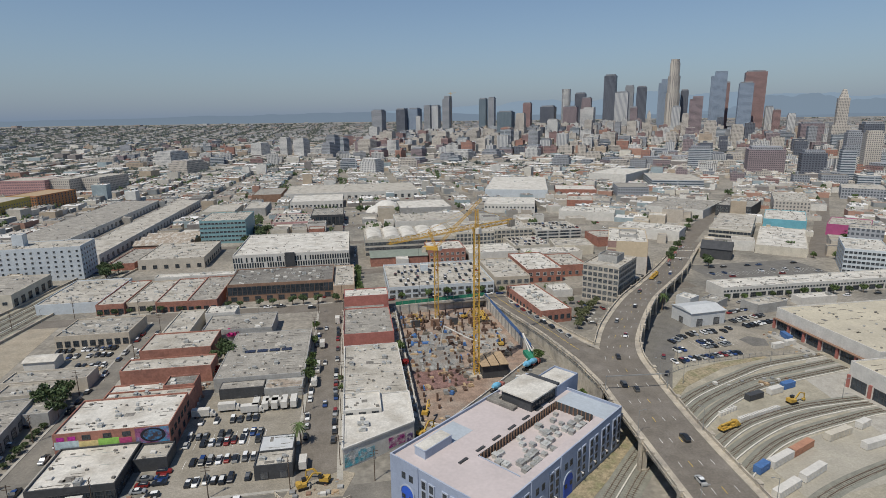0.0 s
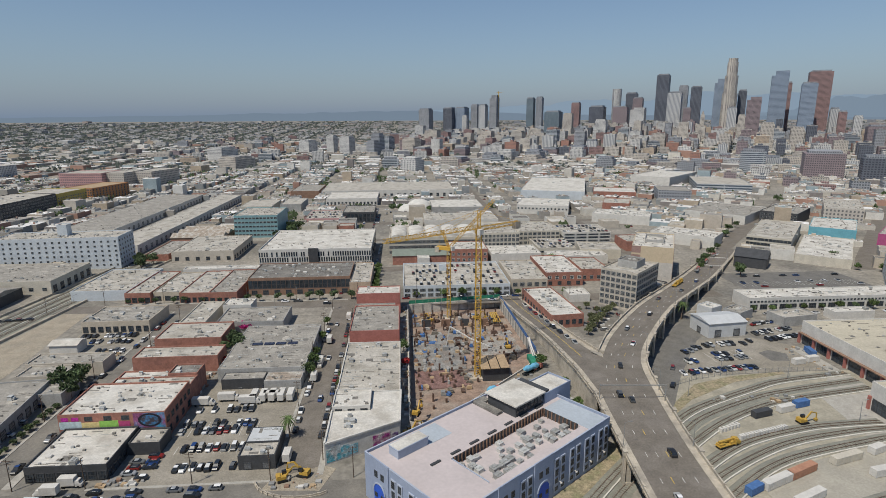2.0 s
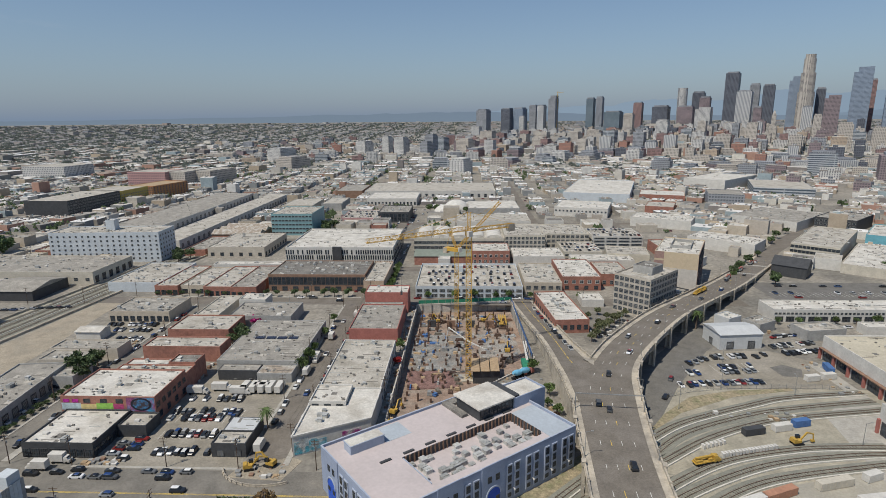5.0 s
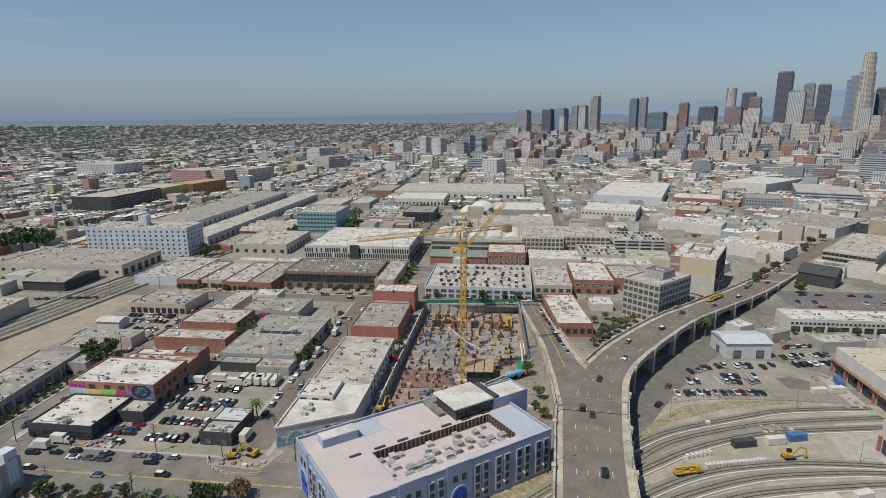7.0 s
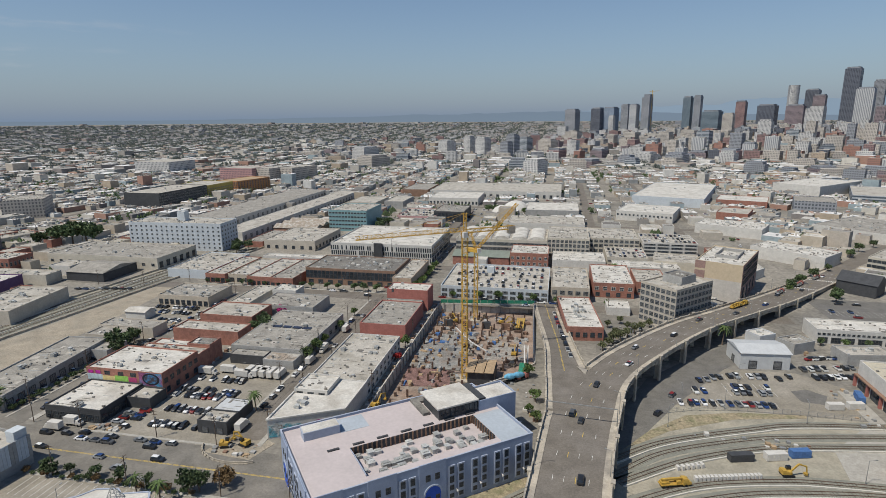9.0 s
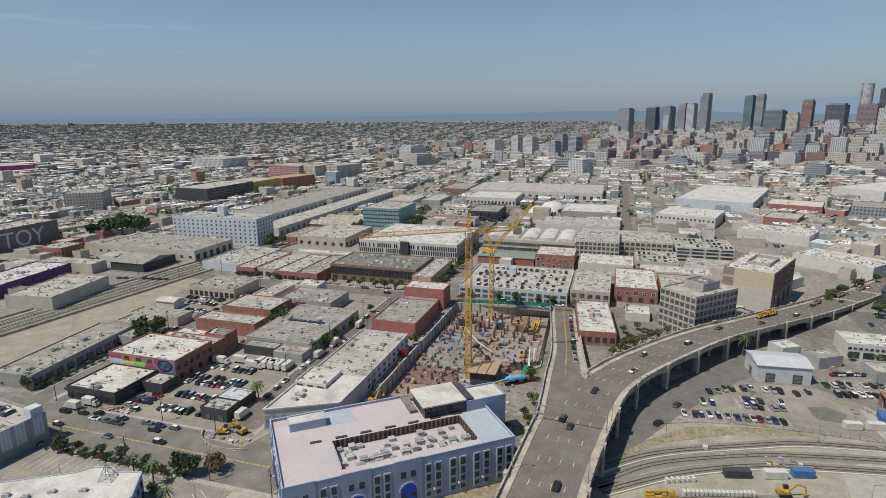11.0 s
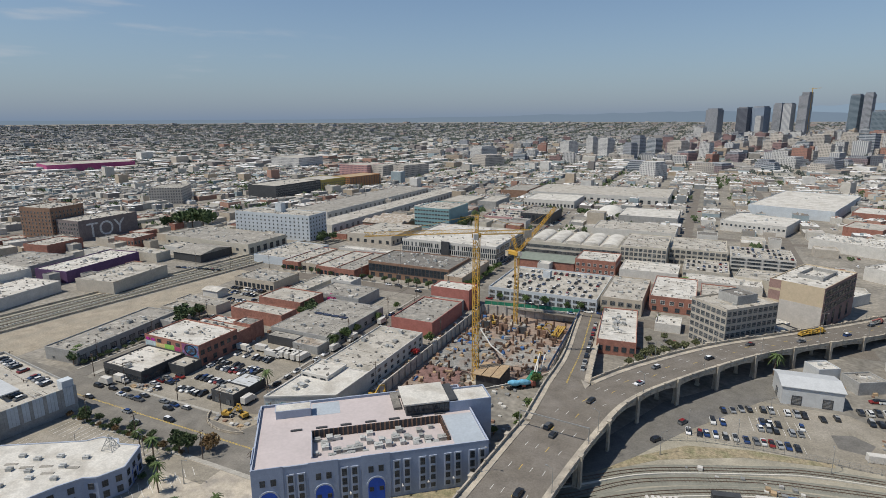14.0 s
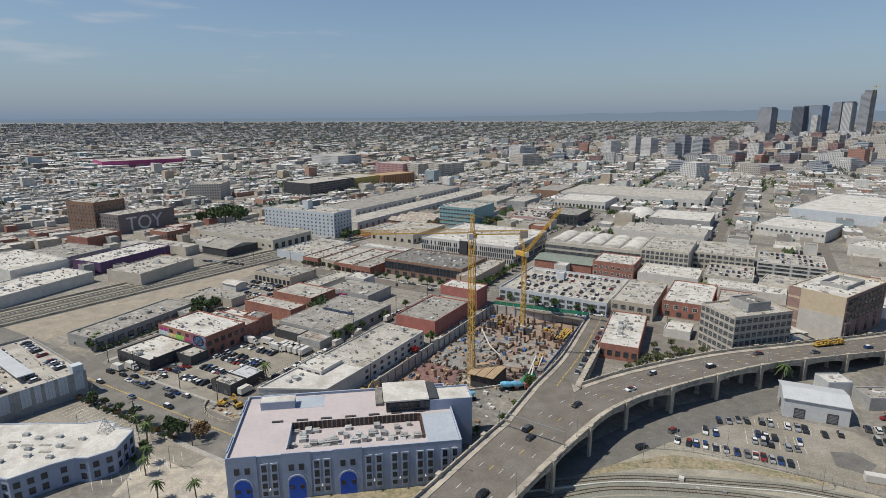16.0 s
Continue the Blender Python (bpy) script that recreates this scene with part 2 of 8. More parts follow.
CARPAINT_FAR = palette("car_paint_far", [(0.7, 0.7, 0.7), (0.02, 0.022, 0.024), (0.72, 0.72, 0.7), (0.3, 0.3, 0.3), (0.03, 0.03, 0.03), (0.14, 0.14, 0.14), (0.05, 0.08, 0.16), (0.04, 0.04, 0.045), (0.4, 0.4, 0.4), (0.03, 0.03, 0.03), (0.2, 0.03, 0.03)], "Random Per Island", 0.35, 0.03, 3, 0.0, 0.5)
FAR_WALL = palette("far_walls", [(0.44, 0.39, 0.33), (0.55, 0.52, 0.46), (0.3, 0.28, 0.25), (0.36, 0.22, 0.17), (0.48, 0.45, 0.4), (0.25, 0.26, 0.26), (0.6, 0.58, 0.54), (0.4, 0.33, 0.25), (0.22, 0.2, 0.19), (0.3, 0.36, 0.38)], "Random Per Island", 0.9, 0.12, 6)
# next three: distance haze painted into the colours, greyer and with less contrast
DIST_WALL = palette("hazed_distant_walls", [(0.317, 0.299, 0.282), (0.37, 0.352, 0.326), (0.264, 0.264, 0.264), (0.317, 0.264, 0.238), (0.405, 0.396, 0.378), (0.246, 0.255, 0.273)], "Random Per Island", 0.9, 0.08, 12)
DIST_ROOF = palette("hazed_distant_roofs", [(0.361, 0.353, 0.335), (0.31, 0.301, 0.284), (0.43, 0.421, 0.404), (0.258, 0.249, 0.241), (0.284, 0.258, 0.241), (0.482, 0.473, 0.464), (0.232, 0.232, 0.232)], "Random Per Island", 0.9, 0.08, 14)
DIST_LEAF = mat("hazed_distant_foliage", (0.085, 0.1, 0.088), 0.9, spread=0.2, size=12, fine=2, per_island=0.25)
FAR_ROOF = palette("far_roofs", [(0.5, 0.48, 0.44), (0.4, 0.38, 0.34), (0.6, 0.58, 0.55), (0.28, 0.265, 0.24), (0.34, 0.32, 0.29), (0.2, 0.19, 0.175), (0.44, 0.41, 0.37), (0.3, 0.24, 0.2), (0.66, 0.65, 0.63), (0.25, 0.24, 0.22), (0.7, 0.69, 0.67), (0.17, 0.165, 0.155), (0.6, 0.59, 0.57)], "Random Per Island", 0.88, 0.14, 8)
SHEET_COLOURS = palette("container_paint", [(0.5, 0.48, 0.43), (0.46, 0.43, 0.36), (0.42, 0.4, 0.36), (0.36, 0.2, 0.14), (0.4, 0.37, 0.28)], "Random", 0.6, 0.12, 2)


def facade(name, wall, glass, floor=3.8, bay=3.2, sill=0.45, pier=0.4, rough=0.5, across=True):
    """Far facade with storeys and bays at true size; glass between piers."""
    m = mat(name, wall, 0.7, spread=0.08, size=20, fine=2)
    nt = m.node_tree
    b = nt.nodes["Principled BSDF"]
    local = nt.nodes.new("ShaderNodeTexCoord")
    xyz = nt.nodes.new("ShaderNodeSeparateXYZ")
    nt.links.new(local.outputs["Object"], xyz.inputs[0])

    def math_node(op, a, bb):
        n = nt.nodes.new("ShaderNodeMath")
        n.operation = op
        for i, v in enumerate((a, bb)):
            if isinstance(v, (int, float)):
                n.inputs[i].default_value = v
            else:
                nt.links.new(v, n.inputs[i])
        return n.outputs[0]

    sx = math_node("ADD", xyz.outputs[0], xyz.outputs[1])
    row = math_node("GREATER_THAN", math_node("FRACT", math_node("DIVIDE", xyz.outputs[2], floor), 0), sill)
    col = math_node("GREATER_THAN", math_node("FRACT", math_node("DIVIDE", sx, bay), 0), pier)
    both = math_node("MULTIPLY", row, col) if across else col
    mx = nt.nodes.new("ShaderNodeMix")
    mx.data_type = "RGBA"
    nt.links.new(both, mx.inputs[0])
    old = b.inputs["Base Color"].links[0].from_socket
    nt.links.new(old, mx.inputs[6])
    mx.inputs[7].default_value = (*glass, 1)
    nt.links.new(mx.outputs[2], b.inputs["Base Color"])
    nt.links.new(math_node("SUBTRACT", 0.8, math_node("MULTIPLY", both, 0.8 - rough)), b.inputs["Roughness"])
    return m


# ---- far facades ----
# tones pulled towards grey-blue and blacks lifted: distance haze painted in
TOWERS = {
    "grey": facade("grey_tower_facade", (0.3, 0.31, 0.33), (0.094, 0.105, 0.121), 3.9, 3.4),
    "dark": facade("dark_glass_facade", (0.12, 0.13, 0.155), (0.064, 0.071, 0.090), 3.9, 4.5, rough=0.25),
    "blue": facade("blue_glass_facade", (0.24, 0.29, 0.36), (0.128, 0.165, 0.217), 3.9, 3.0, rough=0.2),
    "teal": facade("teal_glass_facade", (0.16, 0.2, 0.23), (0.075, 0.105, 0.128), 3.9, 3.2, rough=0.25),
    "white": facade("white_pier_facade", (0.52, 0.51, 0.49), (0.149, 0.154, 0.165), 3.7, 3.6, 0.3, 0.55),
    "stripe": facade("white_striped_facade", (0.5, 0.5, 0.49), (0.24, 0.25, 0.27), 3.8, 4.4, 0.1, 0.5, across=False),
    "cream": facade("cream_facade", (0.47, 0.43, 0.38), (0.143, 0.138, 0.138), 3.8, 3.4, 0.45, 0.5),
    "brown": facade("red_brown_facade", (0.29, 0.19, 0.18), (0.110, 0.083, 0.085), 3.9, 3.2, 0.4, 0.4, rough=0.35),
    "purple": facade("mauve_facade", (0.26, 0.21, 0.22), (0.094, 0.083, 0.091), 3.9, 3.4),
    "banded": facade("banded_office_facade", (0.4, 0.42, 0.44), (0.072, 0.094, 0.116), 3.8, 60, 0.5, 0.02),
}


# ---- tools ----
def mesh_of(name, bm, *materials):
    me = bpy.data.meshes.new(name)
    bm.normal_update()
    bm.to_mesh(me)
    bm.free()
    for m in materials:
        me.materials.append(m)
    return me


def part(name, bm, material, parent=None, label=""):
    ob = new(name, mesh_of(name, bm, *(material if isinstance(material, (list, tuple)) else [material])))
    ob.parent = parent
    return tagged(ob, label)


def placed(name, me, parent, m, label=""):
    """An object of its own on a shared mesh."""
    ob = new(name, me)
    ob.parent = parent
    ob.matrix_basis = m
    return tagged(ob, label)


def box(bm, x0, x1, y0, y1, z0, z1, mi=0):
    v = [bm.verts.new(p) for p in ((x0, y0, z0), (x1, y0, z0), (x1, y1, z0), (x0, y1, z0), (x0, y0, z1), (x1, y0, z1), (x1, y1, z1), (x0, y1, z1))]
    for f in ((3, 2, 1, 0), (4, 5, 6, 7), (0, 1, 5, 4), (1, 2, 6, 5), (2, 3, 7, 6), (3, 0, 4, 7)):
        bm.faces.new([v[i] for i in f]).material_index = mi
    return v


def boxes(*rows):
    bm = bmesh.new()
    for r in rows:
        box(bm, *r)
    return bm


def prism(bm, pts, z0, z1, mi=0, top=None):
    """An upright prism over a polygon given counter-clockwise."""
    lo, hi = [bm.verts.new((x, y, z0)) for x, y in pts], [bm.verts.new((x, y, z1)) for x, y in pts]
    n = len(pts)
    for i in range(n):
        bm.faces.new((lo[i], lo[(i + 1) % n], hi[(i + 1) % n], hi[i])).material_index = mi
    bm.faces.new(hi).material_index = mi if top is None else top
    bm.faces.new(lo[::-1]).material_index = mi
    return bm


def beam(bm, a, b, w, mi=0):
    """A square bar from a to b."""
    a, b = Vector(a), Vector(b)
    q = (b - a).to_track_quat("Z", "Y").to_matrix()
    h = w / 2
    c = [q @ Vector(p) for p in ((-h, -h, 0), (h, -h, 0), (h, h, 0), (-h, h, 0))]
    v = [bm.verts.new(a + p) for p in c] + [bm.verts.new(b + p) for p in c]
    for f in ((3, 2, 1, 0), (4, 5, 6, 7), (0, 1, 5, 4), (1, 2, 6, 5), (2, 3, 7, 6), (3, 0, 4, 7)):
        bm.faces.new([v[i] for i in f]).material_index = mi


def tube(bm, a, b, r0, r1=None, n=8, mi=0):
    r1 = r0 if r1 is None else r1
    a, b = Vector(a), Vector(b)
    q = (b - a).to_track_quat("Z", "Y").to_matrix()
    ring = lambda c, r: [bm.verts.new(c + q @ Vector((r * math.cos(2 * math.pi * i / n), r * math.sin(2 * math.pi * i / n), 0))) for i in range(n)]
    lo, hi = ring(a, r0), ring(b, r1)
    for i in range(n):
        bm.faces.new((lo[i], lo[(i + 1) % n], hi[(i + 1) % n], hi[i])).material_index = mi
    bm.faces.new(hi).material_index = mi
    bm.faces.new(lo[::-1]).material_index = mi


def spline(points, step=4.0):
    """A smooth line through points of any dimension (Catmull-Rom)."""
    p = [np.array(q, float) for q in points]
    p = [2 * p[0] - p[1]] + p + [2 * p[-1] - p[-2]]
    out = []
    for i in range(1, len(p) - 2):
        n = max(2, int(np.linalg.norm(p[i + 1][:2] - p[i][:2]) / step))
        for k in range(n):
            t = k / n
            out.append(0.5 * (2 * p[i] + (p[i + 1] - p[i - 1]) * t + (2 * p[i - 1] - 5 * p[i] + 4 * p[i + 1] - p[i + 2]) * t * t + (3 * p[i] - p[i - 1] - 3 * p[i + 1] + p[i + 2]) * t ** 3))
    out.append(p[-2])
    return out


def sides(line):
    """Unit vectors to the right of a line of points."""
    out = []
    for i in range(len(line)):
        d = line[min(i + 1, len(line) - 1)][:2] - line[max(i - 1, 0)][:2]
        d = d / np.linalg.norm(d)
        out.append(np.array((d[1], -d[0])))
    return out


def sweep(bm, line, profile, mi=0, closed=True):
    """Sweeps a profile of (offset to the right, height over the line) along a line of 3D points."""
    rings = []
    for p, s in zip(line, sides(line)):
        rings.append([bm.verts.new((p[0] + s[0] * o, p[1] + s[1] * o, p[2] + h)) for o, h in profile])
    n = len(profile)
    for a, b in zip(rings, rings[1:]):
        for i in range(n if closed else n - 1):
            bm.faces.new((a[i], a[(i + 1) % n], b[(i + 1) % n], b[i])).material_index = mi
    if closed:
        bm.faces.new(rings[0][::-1])
        bm.faces.new(rings[-1])


def sheet(name, pts, z, material, label, parent=None, thick=0.05, kind="structure"):
    """A thin slab over a polygon, on the ground."""
    bm = prism(bmesh.new(), pts, z - thick, z)
    ob = part(name, bm, material, parent, label)
    return tagged(ob, label, name.split("_")[0].split(".")[0], kind=kind)


def rect(x0, x1, y0, y1):
    return [(x0, y0), (x1, y0), (x1, y1), (x0, y1)]


def ring_wall(bm, x0, x1, y0, y1, z0, z1, t=0.35):
    """Walls round a rectangle as one shell."""
    o = [(x0, y0), (x1, y0), (x1, y1), (x0, y1)]
    i = [(x0 + t, y0 + t), (x1 - t, y0 + t), (x1 - t, y1 - t), (x0 + t, y1 - t)]
    g = [[bm.verts.new((x, y, z)) for x, y in c] for c, z in ((o, z0), (o, z1), (i, z1), (i, z0))]
    for a, b in zip(g, g[1:] + g[:1]):
        for k in range(4):
            bm.faces.new((a[k], a[(k + 1) % 4], b[(k + 1) % 4], b[k]))
    return bm


# unit meshes shared by windows and doors: 1 wide (x), 1 high (z), front towards -y
def window_mesh(name, glass, frame_mat, fw=0.07, mullions=1, rails=1):
    bm = bmesh.new()
    def cuts(n, bar):
        c = [(0.0, fw, True)]
        for k in range(n + 1):
            lo = fw if k == 0 else k / (n + 1) + bar
            hi = 1 - fw if k == n else (k + 1) / (n + 1) - bar
            c.append((lo, hi, False))
            c.append((hi, hi + 2 * bar if k < n else 1.0, True))
        return c
    xs, zs = cuts(mullions, 0.02), cuts(rails, 0.02)
    depth = lambda i, j: None if not (0 <= i < len(xs) and 0 <= j < len(zs)) else (-0.07 if xs[i][2] or zs[j][2] else -0.02)
    for i, (x0, x1, _) in enumerate(xs):
        for j, (z0, z1, _) in enumerate(zs):
            d = depth(i, j)
            x0_, x1_ = x0 - 0.5, x1 - 0.5
            bm.faces.new([bm.verts.new(p) for p in ((x0_, d, z0), (x1_, d, z0), (x1_, d, z1), (x0_, d, z1))]).material_index = 0 if d > -0.05 else 1
            for e, (p, q) in (((i + 1, j), ((x1_, z0), (x1_, z1))), ((i, j + 1), ((x1_, z1), (x0_, z1))), ((i - 1, j), ((x0_, z1), (x0_, z0))), ((i, j - 1), ((x0_, z0), (x1_, z0)))):
                o = depth(*e)
                o = 0.04 if o is None else o
                if o > d:
                    bm.faces.new([bm.verts.new(v) for v in ((p[0], d, p[1]), (p[0], o, p[1]), (q[0], o, q[1]), (q[0], d, q[1]))]).material_index = 1
    bmesh.ops.remove_doubles(bm, verts=bm.verts, dist=1e-5)
    bmesh.ops.recalc_face_normals(bm, faces=bm.faces)
    return mesh_of(name, bm, glass, frame_mat)


WIN = window_mesh("window", GLASS, WHITE)
WIN_DARK = window_mesh("window_dark", GLASS, DARKGREY, mullions=2, rails=1)
WIN_GREY = window_mesh("window_grey", GLASS, STEEL, mullions=3, rails=2)
WIN_PLAIN = window_mesh("window_plain", GLASS, STEEL, mullions=0, rails=1)
DOOR_ROLL = window_mesh("roll_door", STEEL, DARKGREY, mullions=0, rails=6)
DOOR_BLUE = window_mesh("blue_door", BLUEDOOR, BLUETRIM, mullions=1, rails=3)
bm0 = boxes((-0.5, 0.5, -0.5, 0.5, 0, 0.12), (-0.47, 0.47, -0.47, 0.47, 0.12, 0.86), (-0.5, 0.5, -0.5, 0.5, 0.86, 0.93))
tube(bm0, (-0.2, 0, 0.93), (-0.2, 0, 1.06), 0.2, n=10)
tube(bm0, (0.25, 0, 0.93), (0.25, 0, 1.06), 0.2, n=10)
UNIT_A = mesh_of("rooftop_unit", bm0, HVAC)
bm0 = boxes((-0.5, 0.15, -0.4, 0.4, 0.0, 1.0), (0.15, 0.5, -0.3, 0.3, 0.25, 0.7), (-0.55, 0.2, -0.45, 0.45, 1.0, 1.06))
UNIT_B = mesh_of("rooftop_unit_duct", bm0, HVAC)
bm0 = bmesh.new()
tube(bm0, (0, 0, 0), (0, 0, 0.6), 0.22, n=10)
tube(bm0, (0, 0, 0.6), (0, 0, 1.0), 0.42, 0.3, n=10)
VENT = mesh_of("roof_vent", bm0, HVAC)
bm0 = boxes((-0.5, 0.5, -0.5, 0.5, 0, 0.5), (-0.44, 0.44, -0.44, 0.44, 0.5, 0.6))
SKYLIGHT = mesh_of("skylight", bm0, WHITE)
rnd = random.Random(7)


def roof_kit(x0, x1, y0, y1, z, n, big=2.2, kinds=(UNIT_A, UNIT_B, VENT, SKYLIGHT)):
    """Loose fittings on a flat roof."""
    for _ in range(n):
        me = rnd.choice(kinds)
        s = rnd.uniform(0.5, 1.0) * big * (0.5 if me == VENT else 1)
        ob = new({"roof_vent": "roof_vent", "skylight": "skylight"}.get(me.name, "rooftop_unit"), me)
        ob.matrix_basis = Matrix.LocRotScale((rnd.uniform(x0 + 2, x1 - 2), rnd.uniform(y0 + 2, y1 - 2), z), Euler((0, 0, rnd.choice((0, 1.571, 3.142)))), (s * rnd.uniform(0.8, 1.5), s, s * rnd.uniform(0.55, 0.8)))
        lab, cat = {"roof_vent": ("round grey metal vent on a flat roof", "vent"), "skylight": ("white kerbed skylight on a flat roof", "skylight")}.get(me.name, ("grey sheet-metal air conditioning unit on a roof", "rooftop unit"))
        tagged(ob, lab, cat, "rooftop fittings")


def building(label, x0, x1, y0, y1, h, wall, roof, rot=0.0, parapet=0.6, category="building", z=0.0, kit=0, name="building", win=None, faces=(), door=None, pitch=0.0, cap=None):
    """A flat-roofed building: walls with thickness and parapet, roof, and windows face by face.
    faces: rows of (side, count, width, sill, height[, mesh]) with side one of s, e, n, w; several rows make several storeys."""
    root = new(name)
    cx, cy = (x0 + x1) / 2, (y0 + y1) / 2
    root.matrix_basis = pose(cx, cy, z, 0, 0, rot)
    a, b = (x1 - x0) / 2, (y1 - y0) / 2
    t = 0.35
    H = h + parapet
    bm = ring_wall(bmesh.new(), -a, a, -b, b, -0.3, H, t)
    wall_ob = part("wall", bm, wall, root)
    if pitch:
        bm = bmesh.new()
        o = 0.5
        n = 1
        v = [bm.verts.new(p) for p in ((-a - o, -b - o, H), (a + o, -b - o, H), (a + o, b + o, H), (-a - o, b + o, H), (-a - o, 0, H + pitch), (a + o, 0, H + pitch))]
        w = [bm.verts.new(p.co - Vector((0, 0, 0.25))) for p in v]
        for f in ((0, 1, 5, 4), (2, 3, 4, 5), (3, 0, 4), (1, 2, 5)):
            bm.faces.new([v[i] for i in f])
        for f in ((0, 1, 5, 4), (2, 3, 4, 5)):
            bm.faces.new([w[i] for i in f][::-1])
        for i, j in ((0, 1), (2, 3)):
            bm.faces.new((w[i], w[j], v[j], v[i]))
        part("roof", bm, roof, root)
    else:
        roof_ob = part("roof", boxes((-a + t, a - t, -b + t, b - t, h - 0.4, h)), roof, root)
        if cap:
            bm = bmesh.new()
            for r in ((-a - 0.08, a + 0.08, -b - 0.08, -b + t + 0.08), (-a - 0.08, a + 0.08, b - t - 0.08, b + 0.08), (-a - 0.08, -a + t + 0.08, -b + t + 0.08, b - t - 0.08), (a - t - 0.08, a + 0.08, -b + t + 0.08, b - t - 0.08)):
                box(bm, *r, H + 0.003, H + 0.12)
            part("coping", bm, cap, root)
    for f in faces:
        side, count, width, sill, high = f[:5]
        me = f[5] if len(f) > 5 else WIN_PLAIN
        span = 2 * (a if side in "sn" else b)
        for i in range(count):
            u = -span / 2 + span * (i + 0.5) / count
            if side == "s":
                m = pose(u, -b - 0.03, sill, 0, 0, 0)
            elif side == "n":
                m = pose(u, b + 0.03, sill, 0, 0, 180)
            elif side == "e":
                m = pose(a + 0.03, u, sill, 0, 0, 90)
            else:
                m = pose(-a - 0.03, u, sill, 0, 0, -90)
            nm = "door" if me in (DOOR_ROLL, DOOR_BLUE) else "window"
            placed(nm, me, wall_ob, m @ Matrix.Diagonal((width, 1.6, high, 1)))
    if len(label.split()) < 4:
        label += " with flat roof"
    tagged(root, label, category)
    if not pitch and (x1 - x0) * (y1 - y0) > 60 and y0 < 620:
        bm = bmesh.new()
        for _ in range(min(150, int((x1 - x0) * (y1 - y0) / 14))):
            px, py = rnd.uniform(-a + 1, a - 1), rnd.uniform(-b + 1, b - 1)
            k = rnd.random()
            if k < 0.45:
                s = rnd.uniform(0.15, 0.5)
                box(bm, px - s, px + s, py - s * 0.8, py + s * 0.8, h, h + s * rnd.uniform(0.8, 1.8), rnd.choice((0, 1, 1)))
            elif k < 0.7:
                s = rnd.uniform(1.0, min(4.0, a * 0.5))
                box(bm, max(-a + 0.5, px - s), min(a - 0.5, px + s), py - 0.09, py + 0.09, h + 0.004, h + 0.14, rnd.choice((0, 1)))
            else:
                s, q = rnd.uniform(0.5, 1.8), rnd.uniform(0.4, 1.6)
                z0 = h + 0.004 + 0.004 * rnd.randrange(4)
                box(bm, max(-a + 0.5, px - s), min(a - 0.5, px + s), max(-b + 0.5, py - q), min(b - 0.5, py + q), h - 0.05, z0, rnd.choice((1, 2, 2)))
        tagged(part("roof_fitting", bm, [HVAC, DARK_ROOF, roof if roof is not GREY_ROOF else PALE_ROOF], roof_ob), kind="stuff")
    if kit and not rot:
        roof_kit(x0, x1, y0, y1, z + h, kit)
    elif kit:
        c, s = math.cos(radians(rot)), math.sin(radians(rot))
        k = 0.6
        roof_kit(cx - a * k, cx + a * k, cy - b * k, cy + b * k, z + h, kit)
    return root


# ---- ground, streets and the viaduct ----
def terrain(x, y):
    """Height of the land: flat by the railway, a broad rise under downtown, slopes beyond."""
    D, bear = math.hypot(x, y), math.degrees(math.atan2(x, y))
    f = min(1.0, max(0.0, (D - 1450) / 750))
    rise = 46 * f * f * (3 - 2 * f) * math.exp(-((bear - 25) / 20) ** 2)
    return max(float(np.interp(D, (1500, 2000, 2700, 3400, 4100, 4750), (0, 2, 14, 34, 60, 86))), rise)


PIT = [(38.5, 184), (46, 181), (66, 201), (93, 229), (101, 242), (96.5, 327), (39.5, 319)]
PIT_Z = -5.0
bm = bmesh.new()
RIM = [(1150 * math.cos(2 * math.pi * i / 96), 300 + 1150 * math.sin(2 * math.pi * i / 96)) for i in range(96)]
rim = [bm.verts.new((x, y, 0)) for x, y in RIM]
hole = [bm.verts.new((x, y, 0)) for x, y in PIT]
edges = [bm.edges.new((c[i], c[(i + 1) % len(c)])) for c in (rim, hole) for i in range(len(c))]
bmesh.ops.triangle_fill(bm, use_beauty=True, use_dissolve=False, edges=edges)
for f in list(bm.faces):
    c = f.calc_center_median()
    if 45 < c.x < 90 and 215 < c.y < 315 and all(v in hole for v in f.verts):
        bm.faces.remove(f)
last = rim
for r in (1470, 1650, 1850, 2050, 2300, 2700, 3400, 4100, 4750):
    ring = []
    for i in range(96):
        x, y = r * math.cos(2 * math.pi * i / 96), r * math.sin(2 * math.pi * i / 96)
        ring.append(bm.verts.new((x, y, terrain(x, y))))
    for i in range(96):
        bm.faces.new((last[i], ring[i], ring[(i + 1) % 96], last[(i + 1) % 96]))
    last = ring
for f in bm.faces:
    if f.normal.z < 0:
        f.normal_flip()
ground = part("ground", bm, CITY_GROUND, None)
tagged(ground, "wide flat city ground of worn asphalt and dirt", "ground", kind="structure")


def street(label, pts, material=ASPHALT, z=0.06, name="road"):
    return sheet(name, pts, z, material, label, thick=0.3)


